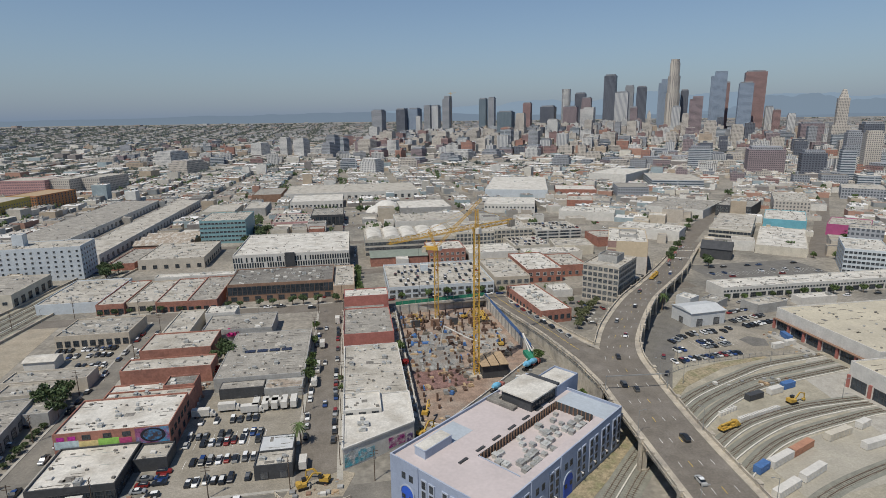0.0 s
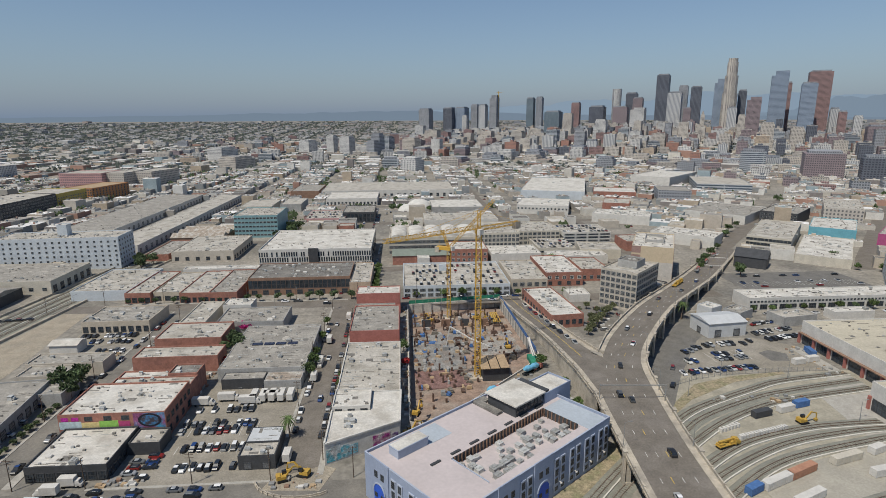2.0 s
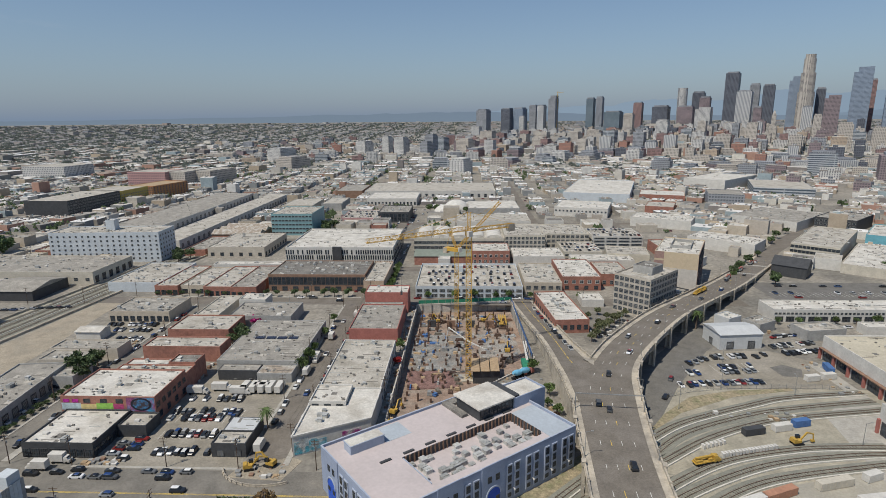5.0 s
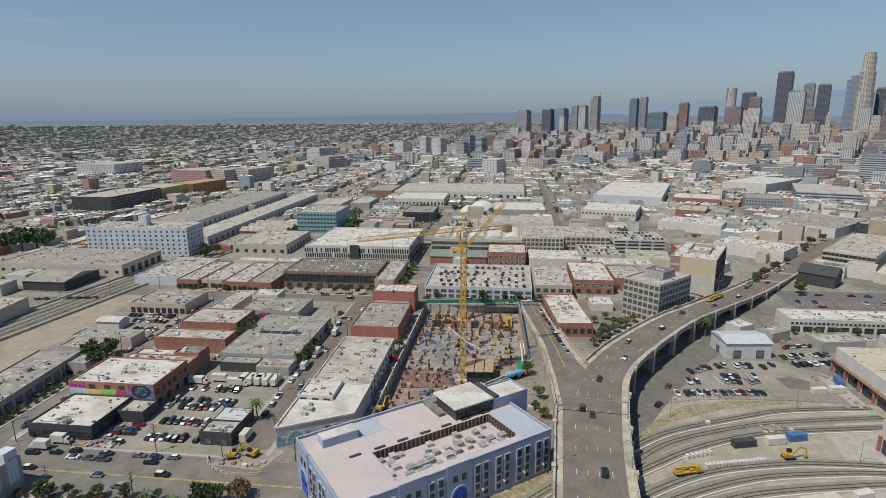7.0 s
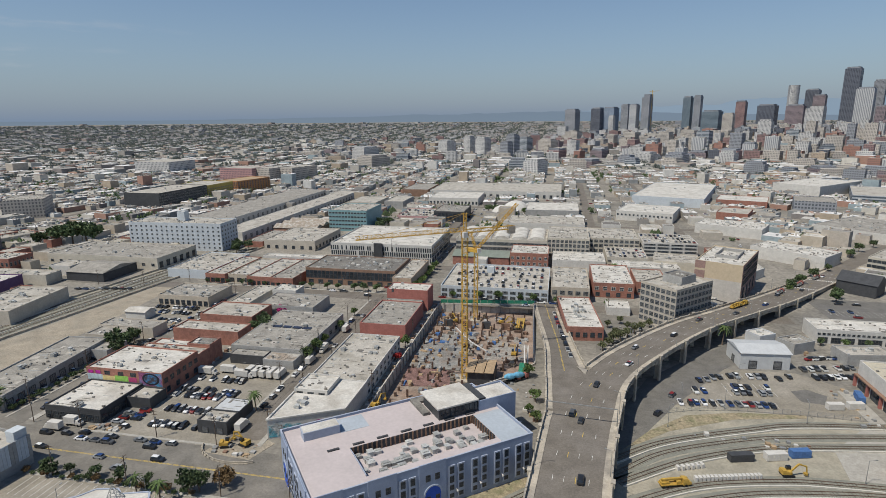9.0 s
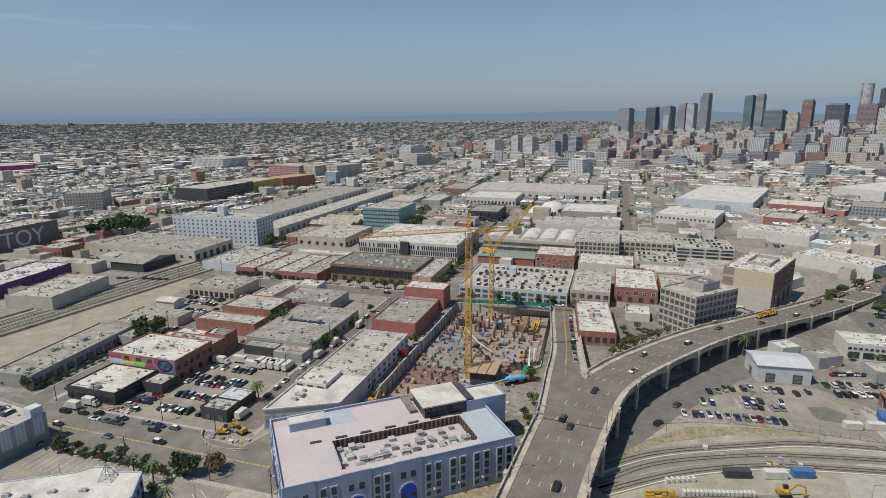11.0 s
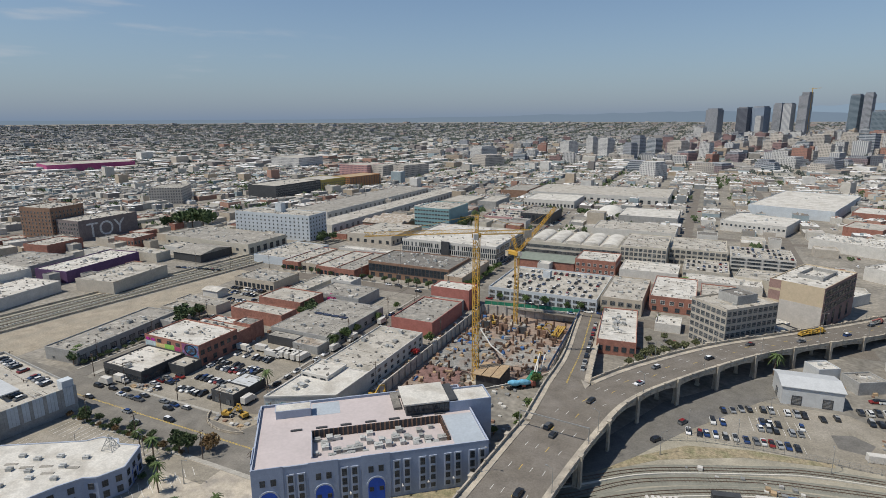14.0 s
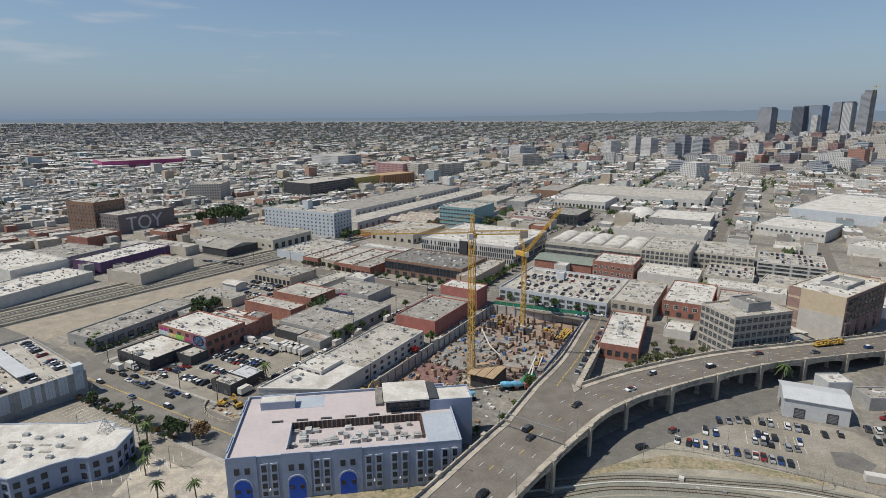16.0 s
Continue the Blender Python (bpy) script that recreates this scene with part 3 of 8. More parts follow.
street("asphalt street between warehouses with parked cars", rect(-5, 8, 150, 700), DECK)
street("wide asphalt front street with parked cars", rect(-330, 40, 128, 152), z=0.064)
street("asphalt cross street beside shops", rect(-170, 240, 321, 334), DECK, z=0.068)
street("asphalt side street along workshops", rect(-97.5, -88, 152.2, 320.8), z=0.06)
street("asphalt street by the parking deck", rect(-330, -170, 321, 333), z=0.06)
street("asphalt street behind the parking deck", rect(-60, 200, 399, 412), DECK, z=0.064)
street("asphalt avenue past the apartment blocks", [(289, 426), (312, 439), (376, 512), (429, 570), (620, 790), (612, 798), (421, 579), (362, 520)], DECK, z=0.06)
street("asphalt avenue with roadside trees", [(372, 376), (386, 372), (414.5, 398.8), (546, 543), (750, 764.5), (742, 772), (536, 551), (400, 408)], DECK, z=0.056)
sheet("parking_lot", rect(-47, -6, 153, 221), 0.05, LOT, "worn asphalt parking lot between warehouses", thick=0.3)
sheet("parking_lot", [(150, 214), (225, 214), (232, 240), (216, 254), (186, 253), (172, 246)], 0.05, LOT, "sunlit concrete parking lot beside the rail yard", thick=0.3)
sheet("parking_lot", rect(262, 352, 318, 372), 0.07, ASPHALT_DARK, "dark asphalt parking lot with few cars", thick=0.3)
sheet("parking_lot", [(-62, 84), (-14, 84), (-8, 118), (22, 118), (22, 126), (-58, 126)], 0.05, LOT, "striped parking lot beside the front street", thick=0.3)
sheet("apron", [(2, 119), (14, 98), (44, 106), (47.5, 112.5), (25, 140.5), (22.5, 127.6), (0, 125.8)], 0.045, CONCRETE, "tan concrete forecourt with palms and stall lines", thick=0.3)
sheet("parking_lot", rect(-134, -98, 270, 286), 0.05, LOT, "small crowded parking lot beside a workshop", thick=0.3)
sheet("yard", [(123, 60), (330, 60), (330, 200), (232, 214), (150, 213.5), (130, 186)], 0.03, GRAVEL, "grey gravel rail yard", thick=0.3)
sheet("apron", [(196, 130), (216, 130), (232, 185), (232, 239), (226, 239), (226, 213), (205, 190)], 0.08, SIDEWALK, "pale concrete apron before the depot doors", thick=0.3)
sheet("verge", [(-181, 152), (-140, 152), (-140, 240), (-148, 330), (-161, 330), (-170, 240)], 0.05, DIRT, "bare pale dirt strip beside the railway", thick=0.3)
sheet("underpass_road", [(128, 168), (140, 184), (158, 214), (186, 253), (214, 282), (205, 290), (178, 268), (150, 236), (136, 205), (124, 178)], 0.07, ASPHALT_DARK, "dark asphalt service road under the viaduct", thick=0.3)
sheet("verge", [(133, 176), (152, 193), (178, 206.5), (205, 212.4), (205, 214.5), (180, 212), (160, 206), (145, 192)], 0.09, DRYGRASS, "dry grass bank beside the tracks", thick=0.3)
sheet("verge", [(56, 108), (112, 158), (112, 168), (103, 160), (50, 112)], 0.09, DRYGRASS, "dry grass strip beside the track", thick=0.3)

sheet("verge", [(-8, 148.5), (10, 147), (14, 158), (9.5, 160), (-6, 154)], 0.1, DIRT, "churned pale dirt at a street repair", thick=0.3)
sheet("stain", [(208, 226), (216, 225), (220, 233), (214, 238), (207, 235)], 0.062, ASPHALT_DARK, "dark burnt patch on a parking lot", thick=0.1)
sheet("apron", [(146, 120), (214, 128), (214, 160), (200, 157), (165, 148), (146, 138)], 0.06, mat("pale_yard_concrete", (0.36, 0.335, 0.28), 0.95, spread=0.1, size=6, fine=0.5, stain=(0.3, 0.28, 0.235), stain_size=12), "pale dusty yard beside the tracks", thick=0.3)
for y0 in (505, 590, 706, 800, 1000):
    street("asphalt cross street in the low city", rect(-240 if y0 > 500 else -170, 260, y0, y0 + 11), DECK, z=0.052)
for x0 in (-183, 138, 222, -330, -480):
    street("asphalt street running through the low city", rect(x0, x0 + 10, 414 if x0 > -200 else 150, 1000), DECK, z=0.048)
sheet("parking_lot", [(130, 262), (140, 262), (166, 296), (160, 316), (136, 318), (131, 290)], 0.058, ASPHALT, "small tree-lined asphalt lot beside the viaduct", thick=0.3)
# viaduct: right and left edges of the roadway with its height
EDGE_R = [(121, 92, 10), (122, 113, 10), (125.4, 148, 10), (131, 183, 10), (137.4, 210, 10), (152, 236, 10), (182, 277, 9.6), (210, 308, 8), (246, 349, 4.5), (284, 397, 1.5), (322, 444, 0.3)]
EDGE_L = [(102.5, 92, 10), (104, 113, 10), (106.5, 142, 10), (110, 180, 10), (114, 200, 10), (122, 214.5, 10), (138, 242, 10), (167, 280, 9.6), (193, 309, 8), (232, 355, 4.5), (270, 402, 1.5), (309, 450, 0.3)]
RAMP_L = [(110, 180, 10), (109.6, 200, 10), (109, 214, 9.4), (107.5, 251, 6.0), (102, 298, 2.2), (98.5, 328, 0.4)]
RAMP_R = [(122, 214.5, 10), (120.5, 222, 9.2), (117, 251, 6.0), (112, 298, 2.2), (109, 328, 0.4)]


def resample(line, n):
    d = [0.0]
    for a, b in zip(line, line[1:]):
        d.append(d[-1] + float(np.linalg.norm(b - a)))
    return [np.array([np.interp(d[-1] * i / n, d, [p[k] for p in line]) for k in range(3)]) for i in range(n + 1)]


def deck_between(bm, left, right, thick=1.1):
    rows = []
    for a, b in zip(left, right):
        rows.append([bm.verts.new(p) for p in (a, b, b - np.array((0, 0, thick)), a - np.array((0, 0, thick)))])
    for p, q in zip(rows, rows[1:]):
        for i in range(4):
            bm.faces.new((p[i], p[(i + 1) % 4], q[(i + 1) % 4], q[i]))
    bm.faces.new(rows[0])
    bm.faces.new(rows[-1][::-1])


viaduct = new("viaduct")
tagged(viaduct, "long curved concrete road viaduct with side ramp", "bridge")
NSEG = 100
line_r, line_l = resample(spline(EDGE_R, 3), NSEG), resample(spline(EDGE_L, 3), NSEG)
bm = bmesh.new()
deck_between(bm, line_l, line_r)
part("roadway", bm, DECK, viaduct, "dark worn asphalt roadway")
ramp_l, ramp_r = resample(spline(RAMP_L, 3), 50), resample(spline(RAMP_R, 3), 50)
ramp_l = [p - np.array((0, 0, 0.02)) for p in ramp_l]
ramp_r = [p - np.array((0, 0, 0.02)) for p in ramp_r]
bm = bmesh.new()
deck_between(bm, ramp_l, ramp_r)
v = [bm.verts.new((x, y, 9.985)) for x, y in ((110.2, 181), (113.8, 199), (121.8, 214.5), (109, 214))]
bm.faces.new(v[::1])
part("ramp_roadway", bm, DECK, viaduct, "worn asphalt side ramp")


def parapet_line(line, out, name="parapet"):
    """Footway kerb, solid parapet and cornice along a deck edge; out: +1 where the outside is to the right."""
    bm = bmesh.new()
    sweep(bm, line, [(0.0, -1.3), (out * 2.3, -1.3), (out * 2.3, -0.2), (out * 2.75, 0.05), (out * 2.75, 0.2), (0.0, 0.2)][::out])
    part("footway", bm, CONCRETE, viaduct, "pale concrete footway with cornice")
    bm = bmesh.new()
    sweep(bm, line, [(out * 2.25, 0.2), (out * 2.55, 0.2), (out * 2.55, 1.15), (out * 2.65, 1.15), (out * 2.65, 1.3), (out * 2.15, 1.3), (out * 2.15, 1.15), (out * 2.25, 1.15)][::out])
    ob = part(name, bm, CONCRETE, viaduct)
    n = 0
    bmx = boxes((-0.3, 0.3, -0.3, 0.3, 0, 1.5))
    post = mesh_of("parapet_post", bmx, CONCRETE)
    sd = sides(line)
    d = 0.0
    for i in range(1, len(line)):
        d += float(np.linalg.norm(line[i] - line[i - 1]))
        if d > 5.0:
            d = 0.0
            p = line[i][:2] + sd[i] * out * 2.4
            placed("parapet_post", post, viaduct, pose(p[0], p[1], line[i][2] + 0.2, 0, 0, -math.degrees(math.atan2(sd[i][1], sd[i][0])) * -1))
    # corbels under the cornice
    cb = mesh_of("corbel", boxes((-0.18, 0.18, 0, 0.5, -0.55, 0.0)), CONCRETE)
    d = 0.0
    for i in range(1, len(line)):
        d += float(np.linalg.norm(line[i] - line[i - 1]))
        if d > 2.4 and line[i][2] > 3:
            d = 0.0
            p = line[i][:2] + sd[i] * out * 2.28
            placed("corbel", cb, viaduct, pose(p[0], p[1], line[i][2] - 0.2, 0, 0, math.degrees(math.atan2(sd[i][1] * out, sd[i][0] * out)) - 90))


parapet_line(line_r, 1)
gore = next(i for i, p in enumerate(line_l) if p[1] > 218)
start = next(i for i, p in enumerate(line_l) if p[1] > 180)
parapet_line(line_l[:start + 1], -1)
parapet_line(line_l[gore:], -1)
parapet_line(ramp_l[1:], -1)
parapet_line(ramp_r[3:], 1)
part("gore_nose", prism(bmesh.new(), [(122.5, 214.0), (123.6, 218.5), (119.2, 221.5)], 9.84, 10.14), CONCRETE, viaduct, "concrete nose between roadway and ramp")

# piers, cross beams and arches between them
pier_at = [i for i in range(6, NSEG) if i % 6 == 0 and line_r[i][2] > 2.5]
for k, i in enumerate(pier_at):
    a, b = line_l[i], line_r[i]
    zb = (a[2] + b[2]) / 2 - 1.1
    u = (b - a) / np.linalg.norm(b - a)
    ang = math.degrees(math.atan2(u[1], u[0]))
    w = float(np.linalg.norm(b - a))
    c = (a + b) / 2
    if abs(a[1] - 205) < 14:
        continue
    for o in (-0.5 * w - 1.2, -0.17 * w, 0.17 * w, 0.5 * w + 1.2):
        bm = boxes((-0.7, 0.7, -0.55, 0.55, -0.3, zb - 0.9), (-0.95, 0.95, -0.8, 0.8, -0.3, 0.7), (-0.9, 0.9, -0.75, 0.75, zb - 1.6, zb - 0.9))
        ob = part("pier", bm, CONCRETE, viaduct)
        ob.matrix_basis = pose(c[0] + u[0] * o, c[1] + u[1] * o, 0, 0, 0, ang)
    ob = part("cross_beam", boxes((-w / 2 - 2.2, w / 2 + 2.2, -0.6, 0.6, zb - 0.9, zb + 0.02)), CONCRETE, viaduct)
    ob.matrix_basis = pose(c[0], c[1], 0, 0, 0, ang)
for line, out in ((line_r, 1), (line_l[gore:], -1)):
    sd = sides(line)
    idx = [i for i in range(len(line)) if (i + (0 if out > 0 else gore)) % 6 == 0]
    for i0, i1 in zip(idx, idx[1:]):
        if line[i1][2] < 4:
            continue
        bm = bmesh.new()
        n = 12
        prev = None
        for k in range(n + 1):
            f = k / n
            j = i0 + f * (i1 - i0)
            j0 = int(min(j, len(line) - 2))
            p = line[j0] + (line[j0 + 1] - line[j0]) * (j - j0)
            q = p[:2] + sd[j0] * out * 2.2
            q2 = p[:2] + sd[j0] * out * 1.5
            drop = 1.3 + 1.3 * (abs(2 * f - 1) ** 2.6)
            row = [bm.verts.new((q[0], q[1], p[2] - 1.0)), bm.verts.new((q[0], q[1], p[2] - drop)), bm.verts.new((q2[0], q2[1], p[2] - drop)), bm.verts.new((q2[0], q2[1], p[2] - 1.0))]
            if prev:
                for e in range(4):
                    bm.faces.new((prev[e], prev[(e + 1) % 4], row[(e + 1) % 4], row[e]))
            prev = row
        bmesh.ops.recalc_face_normals(bm, faces=bm.faces)
        part("arch", bm, CONCRETE, viaduct)
# pilasters on the outer faces over each pier
for i in pier_at:
    for line, out in ((line_r, 1), (line_l, -1)):
        if out < 0 and start - 2 < i < gore + 2:
            continue
        s = sides(line)[i] * out
        z = line[i][2]
        ob = part("pilaster", boxes((2.3, 3.1, -0.8, 0.8, -0.3, z - 0.1), (2.15, 3.3, -0.95, 0.95, z - 0.1, z + 1.55), (2.05, 3.4, -1.05, 1.05, z + 1.55, z + 1.75)), CONCRETE, viaduct)
        ob.matrix_basis = pose(line[i][0], line[i][1], 0, 0, 0, math.degrees(math.atan2(s[1], s[0])))
# solid flank walls of the ramp
for line, out in ((ramp_l, -1), (ramp_r[6:], 1)):
    bm = bmesh.new()
    sd = sides(line)
    prev = None
    for p, s in zip(line, sd):
        a, b = p[:2] + s * out * 2.0, p[:2] + s * out * 1.5
        row = [bm.verts.new((a[0], a[1], p[2] - 1)), bm.verts.new((a[0], a[1], -5)), bm.verts.new((b[0], b[1], -5)), bm.verts.new((b[0], b[1], p[2] - 1))]
        if prev:
            for e in range(4):
                bm.faces.new((prev[e], prev[(e + 1) % 4], row[(e + 1) % 4], row[e]))
        prev = row
    bmesh.ops.recalc_face_normals(bm, faces=bm.faces)
    part("flank_wall", bm, CONCRETE, viaduct, "stained concrete flank wall")

# lane paint: dashes in four rows
dash_w = mesh_of("lane_dash", boxes((-0.07, 0.07, -1.3, 1.3, 0, 0.012)), PAINT_W)
dash_y = mesh_of("lane_dash_yellow", boxes((-0.09, 0.09, -1.5, 1.5, 0, 0.012)), PAINT_Y)
for i in range(1, NSEG - 1):
    a, b = line_l[i], line_r[i]
    d = line_r[i + 1] - line_r[i - 1] + line_l[i + 1] - line_l[i - 1]
    yaw = math.degrees(math.atan2(d[1], d[0])) - 90
    tilt = math.degrees(math.atan2(d[2], np.hypot(d[0], d[1])))
    for f, me in ((0.22, dash_w), (0.4, dash_y if i % 2 else dash_w), (0.58, dash_y if i % 2 == 0 else dash_w), (0.79, dash_w)):
        if i % 3 == 0:
            p = a + (b - a) * f
            placed("lane_dash", me, viaduct, pose(p[0], p[1], p[2] + 0.006, tilt, 0, yaw))
mid = [(a + b) / 2 + np.array((0, 0, 0.008)) for a, b in zip(ramp_l[8:], ramp_r[8:])]
bm = bmesh.new()
sweep(bm, mid, [(-0.22, 0), (-0.1, 0), (-0.1, 0.012), (-0.22, 0.012)])
sweep(bm, mid, [(0.1, 0), (0.22, 0), (0.22, 0.012), (0.1, 0.012)])
part("centre_line", bm, PAINT_Y, viaduct, "double yellow centre line")
bar_me = mesh_of("crosswalk_bar", boxes((-1.6, 1.6, -0.25, 0.25, 0, 0.012)), PAINT_W)
for i in (82, 90):
    a, b = line_l[i], line_r[i]
    d = line_r[i + 1] - line_r[i - 1]
    for k in range(12):
        p = a + (b - a) * ((k + 0.5) / 12)
        placed("crosswalk_bar", bar_me, viaduct, pose(p[0], p[1], p[2] + 0.03, 0, 0, math.degrees(math.atan2(d[1], d[0]))))


# ---- buildings of the near blocks ----
F = building
PINK_F = facade("pink_warehouse_facade", (0.46, 0.27, 0.26), (0.16, 0.12, 0.13), 4.0, 3.4, 0.45, 0.4)
F("square brick-red building with a white roof", 9.8, 35, 306.5, 321, 12, RED_PAINT, WHITE_ROOF, kit=2, parapet=0.5)
F("low warehouse with faded red front and grey roof", 9.8, 34.5, 258, 297, 8, RED_PAINT, GREY_ROOF, kit=6)
F("grey workshop with flat roof", 10, 32, 297.2, 306.2, 6, GREY, GREY_ROOF)
# long white building with a slanted front
F("long white warehouse with patched white roof", 10.2, 35, 196, 246, 7, WHITE, PALE_ROOF, kit=14, faces=(("e", 9, 2.2, 1.2, 1.6), ("e", 9, 2.2, 4.2, 1.6)))
F("taller white clerestory block of a warehouse", 10.2, 24, 182, 195.8, 8.6, WHITE, WHITE_ROOF, faces=(("s", 3, 2.6, 7.1, 1.0, WIN_DARK),))
root = new("building")
bm = bmesh.new()
prism(bm, [(10.2, 160), (34.8, 173), (35.2, 195.8), (24.2, 195.8), (24.2, 181.8), (10.2, 181.8)], -0.3, 7.4)
part("wall", bm, WHITE, root)
bm = bmesh.new()
prism(bm, [(10.7, 161), (34.2, 173.4), (34.7, 195.4), (24.6, 195.4), (24.6, 181.4), (10.7, 181.4)], 7.0, 7.42)
part("roof", bm, WHITE_ROOF, root)
bm = bmesh.new()
for a, b in (((10.2, 160), (34.8, 173)), ((34.8, 173), (35.2, 195.8)), ((10.2, 181.8), (10.2, 160))):
    beam(bm, (*a, 7.7), (*b, 7.7), 0.6)
part("parapet", bm, WHITE, root)
for k, (f0, f1, z0, z1, col) in enumerate(((0.02, 0.3, 0.6, 5.2, (0.1, 0.35, 0.42)), (0.08, 0.2, 3.0, 6.4, (0.45, 0.5, 0.5)), (0.3, 0.42, 1.0, 4.6, (0.2, 0.42, 0.5)), (0.62, 0.86, 1.2, 5.0, (0.32, 0.05, 0.2)), (0.88, 0.97, 1.0, 4.0, (0.14, 0.08, 0.2)))):
    p, q = Vector((10.2, 160, 0)).lerp(Vector((34.8, 173, 0)), f0), Vector((10.2, 160, 0)).lerp(Vector((34.8, 173, 0)), f1)
    ob = part("painted_panel", boxes((0, (q - p).length, -0.06 - 0.01 * k, -0.004, z0, z1)), mat("graffiti_paint", col, 0.8, spread=0.35, size=1.2, stain=(0.5, 0.48, 0.45), stain_size=2.0), root, "colourful spray-painted wall art")
    ob.matrix_basis = pose(p.x, p.y, 0, 0, 0, 27.85)
tagged(root, "white warehouse front with slanted painted wall", "building")
roof_kit(12, 22, 165, 180, 7.42, 5)
F("wide workshop with weathered grey roof", -43.5, -6.4, 224, 276, 6, GREY, GREY_ROOF, kit=8, parapet=0.2, faces=(("e", 7, 3, 1, 2.4),))
F("low corrugated lean-to on a workshop", -22, -6.8, 215, 223.6, 4.2, GREY, RUSTROOF, parapet=0.1)
F("open carport with rusted roof edge", -40, -22.4, 217, 223.6, 4.5, DARKGREY, GREY_ROOF, parapet=0.1)
F("red brick warehouse with tan roof", -84.2, -47, 236, 248.6, 7, BRICK, PALE_ROOF, kit=2, faces=(("e", 3, 2, 1, 2.2),))
F("brick warehouse with stained pale roof", -83.6, -52, 258, 280, 7, BRICK, PALE_ROOF, kit=4)
F("low grey workshop with flat roof", -62, -27, 281.5, 305.5, 6, GREY, GREY_ROOF, kit=5)
F("pale flat-roofed workshop", -81.3, -68, 283, 318, 6, CREAM, PALE_ROOF, kit=5)
F("narrow workshop with pale roof", -66, -50, 307, 319, 7, WHITE, WHITE_ROOF, kit=3)
mural = F("brick building with painted mural front and white roof", -84.5, -48, 181, 205, 10, BRICK, WHITE_ROOF, kit=7, faces=(("e", 6, 2.2, 5.6, 2.2, WIN_DARK), ("e", 4, 2.2, 1.2, 2.4, WIN_DARK), ("w", 5, 2, 5.6, 2)))
F("brick rear wing with cluttered roof", -80, -48.2, 205.3, 214, 8, BRICK, PALE_ROOF, kit=8)
F("tall brick stair block of a warehouse", -60, -48.2, 214.2, 223.5, 9, BRICK, DARK_ROOF, kit=3)
F("low brick wing with white patched roof", -82, -60.3, 214.2, 224.5, 6, BRICK, WHITE_ROOF, kit=4)
F("low shop with long white roof and dark front", -82.3, -57.3, 157.8, 180.6, 5, DARKGREY, WHITE_ROOF, kit=3, faces=(("s", 8, 2.6, 0.4, 3.0, WIN_DARK), ("e", 7, 2.6, 0.4, 3.0, WIN_DARK)))
F("low annex with pale roof", -57, -46.5, 171, 180.6, 4, DARKGREY, PALE_ROOF, kit=1)
F("charcoal shed with patched flat roof", -17.5, -5.6, 159.5, 168, 4.6, DARKGREY, PALE_ROOF, kit=3, faces=(("s", 2, 2.6, 0.2, 2.6, DOOR_ROLL),))
F("corrugated metal lean-to shed", -17.5, -6.2, 168.2, 178.5, 4.2, DARKGREY, METALROOF, parapet=0.1)
F("long workshop with sawtooth vents", -133.5, -98.6, 287.8, 314, 6, BEIGE, GREY_ROOF, kit=14, faces=(("s", 9, 2.6, 0.6, 3.2, WIN_DARK),))
F("small white shed with pitched roof", -134.5, -121.5, 261, 269.7, 4.5, WHITE, WHITE_ROOF, parapet=0.1, pitch=1.2)
F("low grey workshop", -131, -97.8, 237.6, 249, 5, OFFGREY, GREY_ROOF, kit=2)
F("low grey workshop with dark side", -127, -108, 224.5, 236, 5, OFFGREY, GREY_ROOF, kit=1)
F("green-grey workshop", -114, -98.8, 207.5, 220.5, 5, GREY, GREY_ROOF, kit=1)
F("low repair shop with roll-up doors", -127, -106, 157.5, 219, 6, GREY, GREY_ROOF, rot=6, kit=6, faces=(("e", 11, 3.4, 0.3, 3.6, DOOR_ROLL), ("s", 2, 1.6, 1, 1.4)))
F("brick-fronted row of shops with pale roof", -134.4, -119, 338, 389, 6, BRICK, PALE_ROOF, kit=9, faces=(("s", 4, 3, 0.4, 3.2, WIN_DARK),))
F("arched-entry shop with grey roof", -118.6, -101.2, 341, 388, 5.4, BEIGE, PALE_ROOF, kit=6, faces=(("s", 3, 3.5, 0.4, 3, WIN_DARK),))
F("brick-fronted shops with flat roof", -101, -83, 336, 388, 6, BRICK, PALE_ROOF, kit=9, faces=(("s", 5, 2.4, 0.4, 3.2, WIN_DARK),))
F("shop with dark hipped front roof", -82.6, -65.5, 334, 388, 6.5, BRICK, GREY_ROOF, kit=7, faces=(("s", 4, 2.8, 0.4, 3.2, WIN_DARK),))
F("pale blue low workshop", -170, -134.8, 345, 398, 6, WHITEBLUE, PALE_ROOF, kit=14)
F("white storage roof behind shops", -118, -66, 390, 398.5, 7, WHITE, WHITE_ROOF, kit=2)
F("three-storey glass-fronted brick office", -62.2, 2.5, 348, 386, 11, BROWN_BRICK, DARK_ROOF, kit=34, faces=(("s", 22, 2.7, 4.4, 5.4, WIN_DARK), ("s", 9, 3.6, 0.4, 3.0, WIN_DARK), ("e", 8, 3.2, 4.4, 5.2, WIN_DARK)))
F("brick annex with flat roof", 2.8, 16, 340, 391, 9, TAN_BRICK, PALE_ROOF, kit=3, faces=(("s", 3, 2, 1, 3),))
panel = F("large white-roofed building with finned concrete front", -71, 13, 414, 490, 14, WHITE, WHITE_ROOF, kit=5, parapet=1.0)
fin_gap = mesh_of("window_bay", boxes((-0.5, 0.5, -0.05, 0.05, 0, 1)), GLASS)
